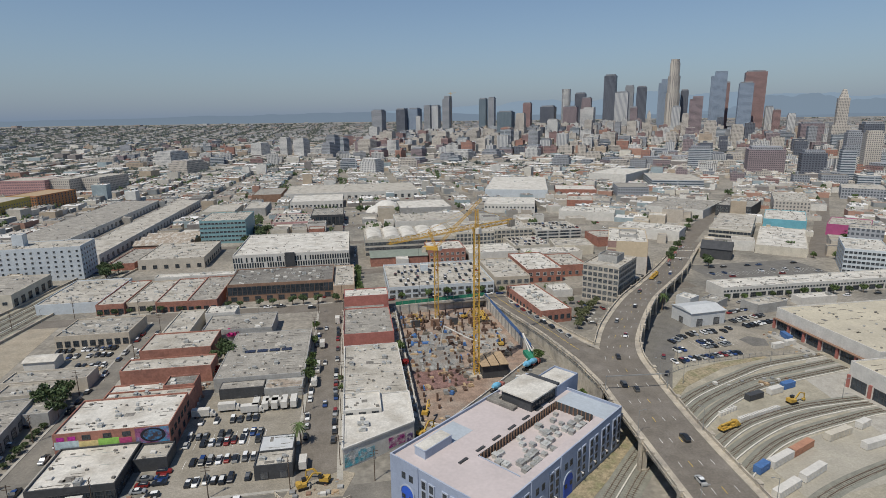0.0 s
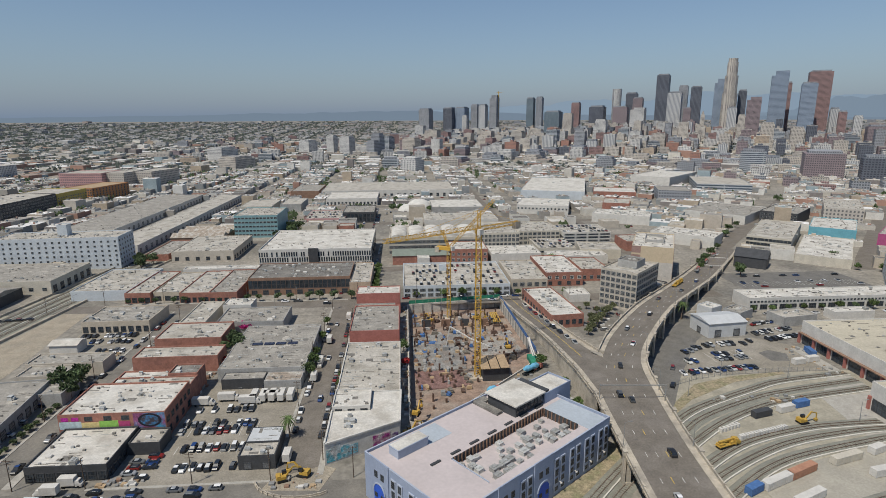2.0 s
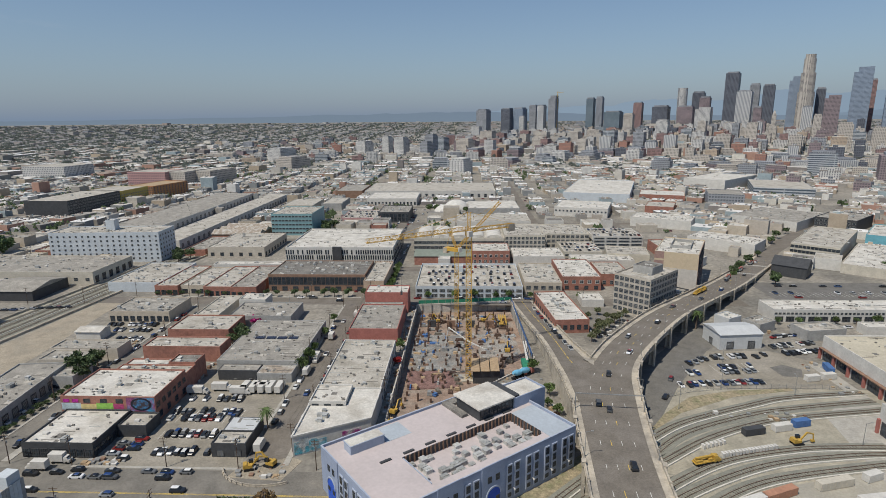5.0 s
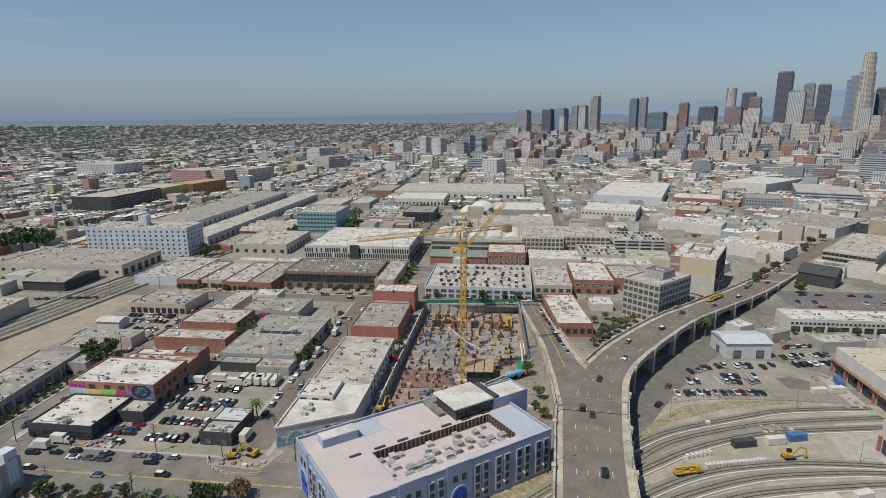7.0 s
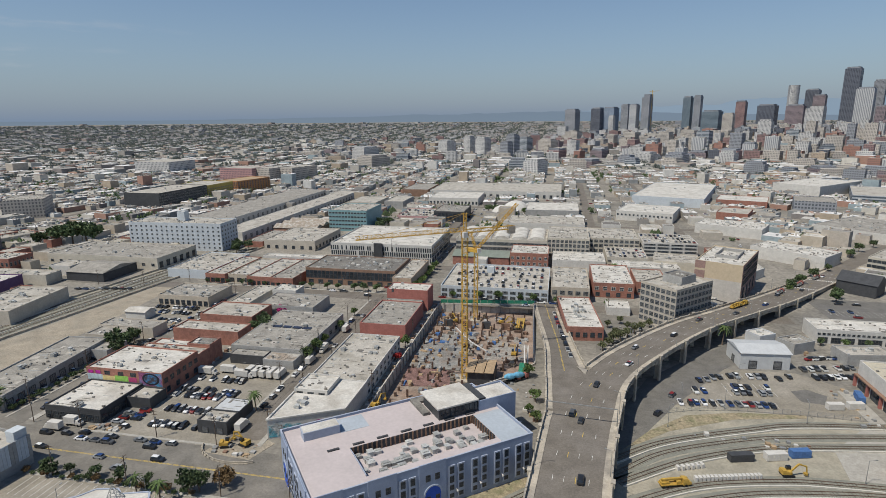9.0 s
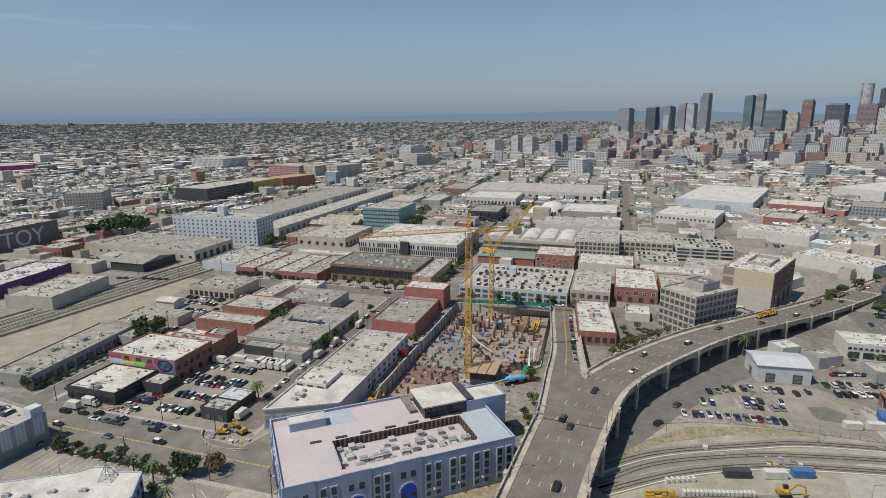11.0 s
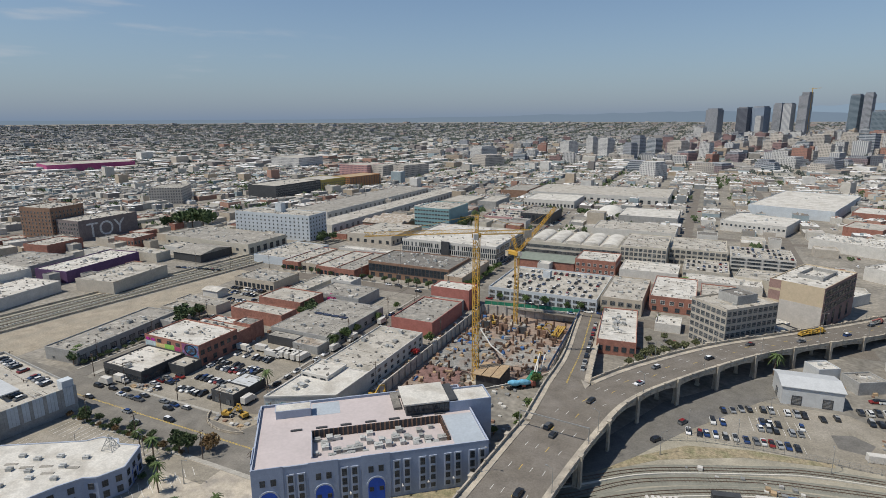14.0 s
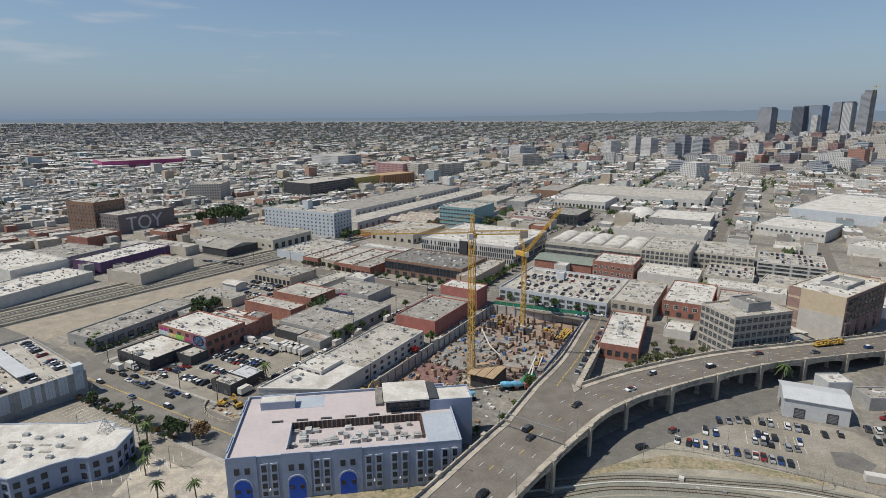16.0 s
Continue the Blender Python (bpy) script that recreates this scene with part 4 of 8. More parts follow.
for i in range(46):
    for row, z0 in ((0, 1.0), (1, 5.2), (2, 9.4)):
        if rnd.random() < 0.86:
            placed("window_bay", fin_gap, panel, pose(-41.5 + i * 1.83 + (0.4 if row % 2 else 0), -38.1, z0) @ Matrix.Diagonal((1.05, 1, 3.4, 1)))
for i in range(38):
    for z0 in (1.0, 5.2, 9.4):
        if rnd.random() < 0.86:
            placed("window_bay", fin_gap, panel, pose(42.1, -37 + i * 1.97, z0, 0, 0, 90) @ Matrix.Diagonal((1.1, 1, 3.4, 1)))
F("dark entry tower on a finned building", -34, -27, 412.5, 413.8, 15, DARKGREY, DARKGREY)
pdeck = F("white two-level parking deck with rooftop cars", 37, 105, 334.5, 392, 7, WHITEBLUE, PALE_ROOF, parapet=1.0, faces=(("s", 14, 3.6, 4.0, 2.0, WIN_GREY), ("s", 14, 3.6, 0.6, 2.2, WIN_GREY), ("w", 9, 3.6, 4.0, 2.0, WIN_GREY)))
F("white stair head on a parking deck", 62, 67, 372, 377, 11, WHITEBLUE, WHITE_ROOF)
F("pale stucco workshop with skylights", 106.5, 130, 338, 388, 9, BEIGE, PALE_ROOF, kit=12, faces=(("s", 5, 3, 4.8, 2.6, WIN_GREY), ("s", 4, 3, 0.6, 2.8, WIN_GREY)))
F("brick workshop with white roof", 132.5, 158, 352, 400, 9, BRICK, WHITE_ROOF, kit=9, faces=(("s", 5, 2.6, 4.8, 2.4, WIN), ("s", 4, 2.6, 0.8, 2.6, WIN_DARK)))
F("small brick workshop", 160, 180, 362, 396, 8, BRICK, PALE_ROOF, kit=5, faces=(("s", 4, 2.4, 1.5, 2.6),))
F("low white garage by the street", 139, 152, 318.5, 320.8 + 12, 4, WHITE, WHITE_ROOF)
fac = [("s", 22, 3.6, 1.2, 2.6, WIN_GREY), ("s", 22, 3.6, 5.4, 2.6, WIN_GREY), ("s", 22, 3.6, 9.6, 2.6, WIN_GREY), ("w", 12, 3.4, 5.4, 2.6, WIN_GREY), ("w", 12, 3.4, 9.6, 2.6, WIN_GREY)]
vf = F("long cream factory with vaulted skylit roof", 26, 101, 450, 500, 14, CREAM, PALE_ROOF, faces=fac, kit=6)
F("tall cream factory wing", 101.4, 134.6, 449, 500, 17, CREAM, PALE_ROOF, faces=(("s", 10, 2.6, 2, 2.8, WIN_GREY), ("s", 10, 2.6, 6, 2.8, WIN_GREY), ("s", 10, 2.6, 10, 2.8, WIN_GREY), ("s", 10, 2.6, 13.6, 2.4, WIN_GREY)), kit=5)
F("cream factory east wing", 135, 176, 474, 520, 13, CREAM, PALE_ROOF, faces=(("s", 10, 3.2, 1.6, 2.6, WIN_GREY), ("s", 10, 3.2, 5.8, 2.6, WIN_GREY), ("s", 10, 3.2, 9.8, 2.4, WIN_GREY)), kit=8)
F("open multi-level parking garage", 178, 220, 468, 505, 12, WHITE, PALE_ROOF, faces=(("s", 4, 9.6, 1.2, 1.7, WIN_PLAIN), ("s", 4, 9.6, 4.2, 1.7, WIN_PLAIN), ("s", 4, 9.6, 7.2, 1.7, WIN_PLAIN), ("s", 4, 9.6, 10, 1.4, WIN_PLAIN), ("w", 4, 8, 4.2, 1.7), ("w", 4, 8, 7.2, 1.7)))
F("low building with grey-green shingled roof", 29, 73, 418, 442, 7, BRICK, GREEN_ROOF, parapet=0.1, pitch=2.2)
F("brick block with white roof", 74, 103, 417, 446, 11, BRICK, WHITE_ROOF, kit=8, faces=(("s", 7, 2.2, 6.5, 2.2, WIN), ("s", 7, 2.2, 2, 2.4, WIN), ("e", 6, 2.2, 6.5, 2.2, WIN)))
F("parking deck edged with hedge", 147, 177, 430, 468, 7.5, CREAM, PALE_ROOF, faces=(("s", 5, 4.6, 1, 1.6), ("s", 5, 4.6, 4.4, 1.6)))
F("low pale workshop", 106, 145, 416, 446, 7, WHITE, WHITE_ROOF, kit=8)
F("low white workshop", 150, 196, 408, 427, 6, WHITE, WHITE_ROOF, kit=7)
off = F("six-storey concrete office with banded windows", 164.5, 187, 301.3, 334.3, 22, OFFGREY, PALE_ROOF, rot=-45, kit=4, parapet=0.9, faces=[(sd, n, 2.6, 0.9 + 3.65 * k, 2.5, WIN_GREY) for sd, n in (("s", 7), ("e", 10), ("w", 10)) for k in range(6)])
F("rooftop plant screen on an office", 171, 183, 313, 326, 26, GREY, DARK_ROOF, rot=-45, kit=3)
BLOCK_TAN = mat("tan_render", (0.5, 0.41, 0.29), 0.9, spread=0.06, size=3, fine=0.3)
BLOCK_BRICK = mat("dusky_brown_brick", (0.29, 0.19, 0.165), 0.9, spread=0.12, size=3, fine=0.2)
BLOCK_GREY = mat("pale_grey_render", (0.47, 0.44, 0.4), 0.9, spread=0.08, size=3, fine=0.3)
bb = F("tall tan and brick block with blank side wall", 204, 231, 352.7, 403.3, 24.5, BLOCK_TAN, WHITE_ROOF, rot=-26, kit=3)
part("brick_face", boxes((13.52, 13.65, -25.3, 25.3, -0.2, 25.0)), BLOCK_BRICK, bb, "dusky brown brick street face")
part("corner_face", boxes((-13.5, -7.5, -25.42, -25.32, -0.2, 25.0)), BLOCK_BRICK, bb, "dusky brown brick corner strip")
part("lower_render", boxes((-7.4, 13.4, -25.4, -25.32, -0.2, 14.5)), BLOCK_GREY, bb, "pale grey rendered lower wall")
for z0 in (6.0, 12.5, 19.0):
    part("stone_band", boxes((-13.45, -7.55, -25.46, -25.425, z0, z0 + 1.2)), BLOCK_TAN, bb, "tan stone band")
for k in range(3):
    for j in range(9):
        placed("window", WIN_DARK, bb, pose(13.7, -20.8 + 5.2 * j, 11.4 + 4.3 * k, 0, 0, 90) @ Matrix.Diagonal((4.4, 1.5, 3.4, 1)))
for j in range(4):
    placed("window", WIN_DARK, bb, pose(13.7, -18 + 11 * j, 2.0, 0, 0, 90) @ Matrix.Diagonal((3.0, 1.5, 8.0, 1)))
for z0 in (5.0, 11.0, 17.0, 22.0):
    part("stone_band", boxes((13.655, 13.7, -25.3, -14.5, z0, z0 + 0.8)), BLOCK_TAN, bb, "tan stone band")
part("roof_screen", ring_wall(bmesh.new(), -6, 7, -8, 14, 24.4, 26.4, 0.3), GREY, bb, "brown plant screen")
F("brick wedge building with white roof", 113.2, 131.7, 275.5, 326, 7, BRICK, WHITE_ROOF, rot=6, kit=24, faces=(("s", 5, 2.2, 2, 2.6, WIN_DARK), ("w", 10, 2.2, 2, 2.4, WIN_DARK)))
shed = F("white metal shed beside a parking lot", 192, 213.5, 256, 272, 7.6, METALROOF, METALROOF, rot=6, parapet=0.1, pitch=1.6, faces=(("s", 2, 3.6, 0.1, 4, DOOR_ROLL), ("w", 1, 3, 0.1, 3.4, DOOR_ROLL)))
F("white barrel shed in a works yard", 206, 216, 283, 292, 6, METALROOF, WHITE_ROOF, rot=30, kit=2)
F("grey yard shed", 219, 232, 278, 288, 5, GREY, GREY_ROOF, rot=30, kit=2)
F("long low white depot with ribbon windows", 239, 372, 294, 311, 7, WHITE, WHITE_ROOF, kit=16, faces=(("s", 60, 1.5, 4.6, 1.2), ("s", 22, 4.5, 0.5, 3.0, WIN_DARK)))
depot = F("large white train depot with red door frames", 236, 334, 186, 246, 11, WHITE, TAN_ROOF, faces=(("w", 6, 7.0, 0.1, 4.6, WIN_DARK),))
for y in [-30 + 10 * k for k in range(7)]:
    part("door_pillar", boxes((-50.0, -49.05, y - 0.6, y + 0.6, -0.2, 5.4)), RED_PAINT, depot, "bright red door pillar")
part("door_awning", boxes((-50.6, -49.05, -29.8, 29.8, 5.4, 5.8)), BROWN_BRICK, depot, "long brown awning beam")
wing = F("low wing of a train depot with roll doors", 217, 303, 120, 181, 11, WHITE, TAN_ROOF, faces=(("w", 6, 7.0, 0.1, 5.0, WIN_DARK),))
for y in [-30 + 10 * k for k in range(7)]:
    part("door_pillar", boxes((-43.9, -43.05, y - 0.5, y + 0.5, -0.2, 5.6)), RED_PAINT, wing, "bright red door pillar")
# the white multi-storey cold store and its sheds
cs = F("white eight-storey cold store with rows of small windows", -266, -178, 424, 452, 24, WHITEBLUE, PALE_ROOF, rot=3, kit=10, faces=[("s", 18, 1.5, 2.4 + 3.6 * k, 1.5, WIN_PLAIN) for k in range(6)] + [("e", 6, 1.5, 2.4 + 3.6 * k, 1.7, WIN_PLAIN) for k in range(6)])
F("white roof tower with clock face", -226, -219, 436, 443, 32, WHITEBLUE, WHITE_ROOF, rot=3)
F("low wide warehouse beside the cold store", -290, -190, 360, 408, 9, CREAM, GREY_ROOF, kit=20, faces=(("s", 12, 3, 3, 2.2), ("e", 6, 4, 1, 5, WIN_DARK)))
F("gabled dark shed with grey roof", -237, -206, 324, 357, 6.5, DARKGREY, GREY_ROOF, parapet=0.1, pitch=3)
F("long freight shed with white roof", -290, -238, 535, 796, 8, WHITE, GREY_ROOF, parapet=0.2, faces=(("e", 24, 3.6, 0.5, 4, DOOR_ROLL),))
F("long freight shed with grey roof", -212, -184, 470, 788, 8, WHITE, PALE_ROOF, parapet=0.2, faces=(("e", 30, 3.6, 0.5, 4, DOOR_ROLL),))
F("pale grey warehouse with cluttered roof", -146, -98, 442, 502, 8, OFFGREY, PALE_ROOF, kit=12, faces=(("s", 6, 3, 1, 3, WIN_DARK), ("e", 8, 3, 1, 3, WIN_DARK)))
F("dark asphalt-roofed yard building", -168, -150, 446, 500, 5, BRICK, GREY_ROOF, kit=4)
for y0 in (508, 525, 542):
    F("brown sawtooth shed with rusted roof", -172, -126, y0, y0 + 15.5, 6, BROWN_BRICK, RUSTROOF, parapet=0.1, pitch=3.2)
F("teal glass office block", -122, -81.5, 532, 582, 21, TEALWALL, PALE_ROOF, kit=8, faces=[("s", 12, 2.8, 2 + 4 * k, 1.6, WIN_PLAIN) for k in range(5)])
F("grey warehouse with parking roof", -66, -24, 590, 645, 7, PINKWALL, PALE_ROOF, kit=6)
F("dark green glass pavilion block", -27, 7, 602, 652, 11, DARKGREY, GREY_ROOF, kit=6, faces=(("s", 8, 3.4, 1, 9, WIN_DARK),))
F("white arcaded warehouse", -61, 5, 726, 790, 9, WHITE, WHITE_ROOF, faces=(("s", 14, 2.6, 1, 4, WIN_PLAIN),), kit=10)
F("long white market hall", -76, 112, 798, 900, 10, WHITE, PALE_ROOF, faces=(("s", 20, 4, 1, 5, WIN_PLAIN),), kit=20)
F("brown brick warehouse", -119, -80, 800, 878, 10, BROWN_BRICK, GREY_ROOF, kit=6)
F("pale long shed", -155, -117, 668, 724, 9, CREAM, PALE_ROOF, kit=5)
F("grey warehouse block", -110, -85, 682, 736, 9, GREY, PALE_ROOF, kit=5)
F("blue-banded white warehouse", 228.4, 316.0, 754.6, 930.4, 11, WHITEBLUE, WHITE_ROOF, kit=8, rot=-18)
F("long red brick warehouse", 312.2, 369.5, 753.8, 806.6, 9, BRICK, WHITE_ROOF, kit=4, rot=-19)
F("slate blue apartment block", 389.5, 431.5, 720.8, 773.0, 14, TOWERS["grey"], GREY_ROOF, rot=-18)
F("broad white hall", 453.9, 518.2, 868.1, 994.0, 16, WHITE, WHITE_ROOF, kit=6, rot=-46)
F("long parking garage with open floors", 500.3, 575.8, 794.1, 913.3, 12, TOWERS["banded"], PALE_ROOF, rot=-22)
F("wide low warehouse with grey roof", 371.6, 435.7, 559.8, 642.3, 9, WHITE, GREY_ROOF, kit=8, rot=-48)
F("grey modern apartment block", 435.9, 471.6, 544.7, 600.2, 12, DARKGREY, GREY_ROOF, kit=8, faces=[("s", 9, 2.6, 1.5 + 3.4 * k, 2) for k in range(3)], rot=-48)
F("beige lofts with red trim", 356.4, 389.7, 422.8, 517.1, 12, CREAM, PALE_ROOF, kit=12, faces=[("s", 12, 2.6, 1.2 + 3.8 * k, 2.2, WIN_DARK) for k in range(3)], rot=-40)
F("hall with turquoise front wall", 433.9, 470.4, 466.8, 532.2, 10, TEALBRIGHT, WHITE_ROOF, rot=-40)
F("low white shed with pale roof", 365.6, 402.3, 375.8, 466.0, 6.5, CREAM, WHITE_ROOF, kit=4, rot=-40)
F("beige four-storey brick block", 504.2, 539.4, 535.5, 616.9, 16, TOWERS["cream"], PALE_ROOF, kit=6, rot=-37)
F("white loft block with rounded corner", 367.6, 393.8, 316.6, 361.1, 18, WHITEBLUE, WHITE_ROOF, faces=[(s, 10, 2.2, 1.5 + 3.4 * k, 1.8) for s in "sw" for k in range(5)], kit=4, rot=-39)
F("black gabled barn", 292, 314, 384, 402, 8, DARKGREY, DARKGREY, rot=-40, parapet=0.1, pitch=5)
F("white-roofed warehouse by the avenue", 266.8, 321.4, 462.5, 493.3, 9, WHITE, WHITE_ROOF, kit=9, rot=-42)
F("row of low white workshops", 246.9, 306.1, 568.3, 602.5, 9, WHITE, WHITE_ROOF, kit=14, rot=-28)
F("brick row", 285.4, 316.4, 644.7, 687.3, 10, BRICK, PALE_ROOF, kit=6, rot=-23)
F("white two-storey row", 180.0, 239.9, 636.1, 694.6, 10, WHITE, WHITE_ROOF, kit=14, faces=(("s", 14, 2, 5.5, 2),), rot=-18)
F("white broad warehouse with red band", 60, 135, 556, 600, 9, WHITE, PALE_ROOF, kit=5)
F("wide pale shed with low roof", 72, 132, 642, 704, 9, GREY, WHITE_ROOF, kit=4)
F("pink stucco workshop", 465.0, 498.1, 429.0, 474.7, 10, MAGENTA, PALE_ROOF, kit=6, rot=-48)
F("slate apartment block with flat roof", 440.0, 464.8, 393.3, 418.6, 15, TOWERS["grey"], PALE_ROOF, kit=6, rot=-48)
F("blue-grey apartment houses", 669.9, 718.6, 620.6, 680.4, 14, TOWERS["grey"], PALE_ROOF, kit=6, rot=-42)
F("tan six-storey market block with large windows", -402, -366, 968, 1040, 25, TOWERS["cream"], PALE_ROOF, rot=-15, kit=4)
F("tan six-storey warehouse block", -440, -404, 950, 1010, 25, TOWERS["cream"], PALE_ROOF, rot=-15, kit=4)
F("dusty pink six-storey warehouse block", -512, -442, 945, 1000, 25, PINK_F, PALE_ROOF, rot=-5, kit=4)
F("unfinished timber-framed apartment block", -420, -378, 800, 875, 18, ORANGE, PLY, rot=-12, faces=[(s, 12, 2.4, 1 + 3.4 * k, 2.4, WIN_PLAIN) for s in "se" for k in range(5)])
F("long apartment block under dark wrap", -450, -396, 632, 730, 20, DARKGREY, PALE_ROOF, rot=-2, kit=6, faces=[("e", 24, 2.6, 2 + 3.6 * k, 2.2, WIN_GREY) for k in range(5)])
F("unfinished apartment block in yellow sheathing", -446, -392, 732, 792, 19, mat("yellow_sheathing", (0.42, 0.33, 0.1), 0.8, spread=0.15, size=3), PALE_ROOF, rot=-4, faces=[("e", 12, 2.2, 2 + 3.6 * k, 2, WIN_GREY) for k in range(4)])
F("brown brick tower block", -452, -412, 328, 364, 30, BROWN_BRICK, PALE_ROOF, rot=8, kit=4, faces=[(s, 9, 1.7, 3 + 3.6 * k, 2.2) for s in "se" for k in range(7)])
TOYBRICK = mat("purple_grey_brick", (0.2, 0.17, 0.165), 0.9, spread=0.15, size=3, fine=0.3)
toy = F("grey brick warehouse with faded painted wall letters", -410, -378, 335, 398, 19, TOYBRICK, PALE_ROOF, rot=2, kit=8, faces=[("s", 8, 2, 2.5 + 4 * k, 2.4) for k in range(4)])
F("brick warehouse with pale roof", -372, -345, 284, 318, 9, BRICK, PALE_ROOF, rot=8, kit=4)
F("brick building with arched windows", -318, -295, 330, 352, 11, BRICK, PALE_ROOF, rot=4, kit=4, faces=(("s", 6, 1.8, 5.5, 3), ("e", 6, 1.8, 5.5, 3)))
F("purple-walled warehouse with white roof", -280, -250, 240, 304, 8, PURPLE, WHITE_ROOF, rot=8, kit=12)
F("big white cube warehouse", -332, -262, 190, 228, 12, WHITE, WHITE_ROOF, rot=2, kit=8)
F("grey eleven-bay tower", -545, -503, 535, 585, 22, TOWERS["cream"], PALE_ROOF, rot=35)
F("far white office slab with dark windows", -790, -700, 1060, 1140, 26, TOWERS["white"], PALE_ROOF, rot=-5)
F("long magenta self-storage building", -1240, -1130, 780, 960, 16, MAGENTA, PALE_ROOF, rot=-20)
F("long low warehouse by the railway", -226, -194, 236, 284, 8, OFFGREY, PALE_ROOF, rot=9, kit=10)
F("row of grey sheds by the railway", -258, -224, 160, 226, 7, WHITE, WHITE_ROOF, rot=9, kit=12)
F("grey warehouse behind the purple wall", -345, -292, 236, 276, 7, GREY, GREY_ROOF, rot=8, kit=8)
F("low warehouses with pale roof", -290, -240, 308, 322, 7, CREAM, PALE_ROOF, rot=4, kit=8)

for x in (-33, -27.5, -22, -16.5):
    ob = part("solar_panel", boxes((-2.3, 2.3, -1.4, 1.4, 0.25, 0.4), (-2.2, -2.0, -1.2, 1.2, 0, 0.25), (2.0, 2.2, -1.2, 1.2, 0, 0.25)), SOLAR)
    ob.matrix_basis = pose(x, 251, 6.0)
    tagged(ob, "dark solar panel on a workshop roof", "solar panel", "roof solar panels")

# vaulted bays on the factory roof
bm = bmesh.new()
prev = None
for k in range(13):
    a = math.pi * k / 12
    row = [bm.verts.new((-6.4 * math.cos(a), y, 14.0 + 2.6 * math.sin(a))) for y in (-21, 21)]
    if prev:
        bm.faces.new((prev[0], prev[1], row[1], row[0]))
    else:
        first_row = row
    prev = row
for e in (0, 1):
    bm.faces.new([v for v in bm.verts if abs(v.co.y - (-21, 21)[e]) < 0.1])
vault = mesh_of("roof_vault", bm, WHITE_ROOF)
for k in range(5):
    placed("roof_vault", vault, vf, pose(-29.5 + 14.7 * k, 0, 0.02), "pale curved roof vault")

# low infill by the viaduct
F("low white annex behind the office", 186, 202, 338, 352, 5, WHITE, WHITE_ROOF, rot=-40, kit=4)
F("low dark annex beside the tall block", 194, 203, 322, 336, 7, DARKGREY, GREY_ROOF, rot=-45, kit=3)
F("low garage with white roof", 226, 250, 408, 432, 6, WHITE, WHITE_ROOF, rot=-40, kit=6)
F("pale workshop beside the avenue", 182, 214, 424, 452, 7, CREAM, PALE_ROOF, rot=-10, kit=8)
F("small brick workshop beside the garage", 226, 250, 446, 474, 8, BRICK, PALE_ROOF, kit=6)
F("small white store by the depot street", 276, 300, 274, 282, 4.5, WHITE, WHITE_ROOF, kit=3)
F("open sheds with pale roof", 240, 262, 268, 280, 5, GREY, PALE_ROOF, rot=10, kit=3)


# ---- the blue and white office with the pink roof ----
BX = pose(48.5, 113.3, 0, 0, 0, 38.3)
blue = new("office_building")
blue.matrix_basis = BX
tagged(blue, "three-storey pale blue office with pink roof and blue arches", "building")
BL, BW, BH = 70.8, 38.7, 14.2


part("wall", ring_wall(bmesh.new(), 0, BL, 0, BW, -0.3, BH + 0.8), BLUEWALL, blue)
WX0, WX1, WY0, WY1, WZ = 17.0, 60.0, 4.0, 19.2, 11.8
bm = bmesh.new()
o = [(0.36, 0.36), (BL - 0.36, 0.36), (BL - 0.36, BW - 0.36), (0.36, BW - 0.36)]
i = [(WX0, WY0), (WX1, WY0), (WX1, WY1), (WX0, WY1)]
vo, vi, vl = [bm.verts.new((*p, BH)) for p in o], [bm.verts.new((*p, BH)) for p in i], [bm.verts.new((*p, WZ)) for p in i]
for k in range(4):
    bm.faces.new((vo[k], vo[(k + 1) % 4], vi[(k + 1) % 4], vi[k]))
    bm.faces.new((vi[k], vi[(k + 1) % 4], vl[(k + 1) % 4], vl[k]))
bm.faces.new(vl)
part("roof", bm, PINK_ROOF, blue, "pale pink roof membrane with sunken plant well")
for x0, x1, y0, y1 in ((59.6 + 0.8, BL - 0.5, 0.5, 19.2), (17.4, 26.8, 29.2, 37.6)):
    part("roof_patch", boxes((x0, x1, y0, y1, BH + 0.004, BH + 0.06)), BLUE_ROOF, blue, "pale blue roof membrane")
# louvred screen on three sides of the well
slat = mesh_of("screen_post", boxes((-0.2, 0.2, -0.15, 0.15, 0, BH - WZ + 0.5)), BROWN_BRICK)
scr = part("screen", boxes((WX0 + 0.02, WX1 - 0.02, WY1 - 0.25, WY1 - 0.05, WZ, BH + 0.4)), DARKGREY, blue, "dark brown plant screen")
part("screen", boxes((WX1 - 0.25, WX1 - 0.05, WY0 + 1.0, WY1 - 0.3, WZ, BH + 0.4)), DARKGREY, blue, "dark brown plant screen")
part("screen", boxes((WX0 + 0.05, WX0 + 0.25, WY0 + 0.3, WY1 - 0.3, WZ, BH + 0.3)), BLUETRIM, blue, "pale blue plant screen")
for k in range(28):
    placed("screen_post", slat, scr, pose(WX0 + 1 + k * 1.52, WY1 - 0.42, WZ))
for k in range(9):
    placed("screen_post", slat, scr, pose(WX1 - 0.42, WY0 + 1.8 + k * 1.55, WZ))
part("penthouse", boxes((5.5, 17, 29.5, 33.9, BH - 0.1, 16.9), (5.3, 17.2, 29.3, 34.1, 16.9, 17.1)), BLUETRIM, blue, "pale blue roof penthouse")
part("penthouse_roof", boxes((5.6, 16.9, 29.6, 33.8, 17.1, 17.15)), WHITE_ROOF, blue)
part("roof_pavilion", boxes((48.5, 66.4, 21.6, 34, BH - 0.1, 18.4)), DARKGREY, blue, "dark glazed roof pavilion")
part("pavilion_roof", boxes((47.6, 63.2, 20.6, 34.8, 18.4, 18.9)), WHITE_ROOF, blue, "broad white flat roof slab")
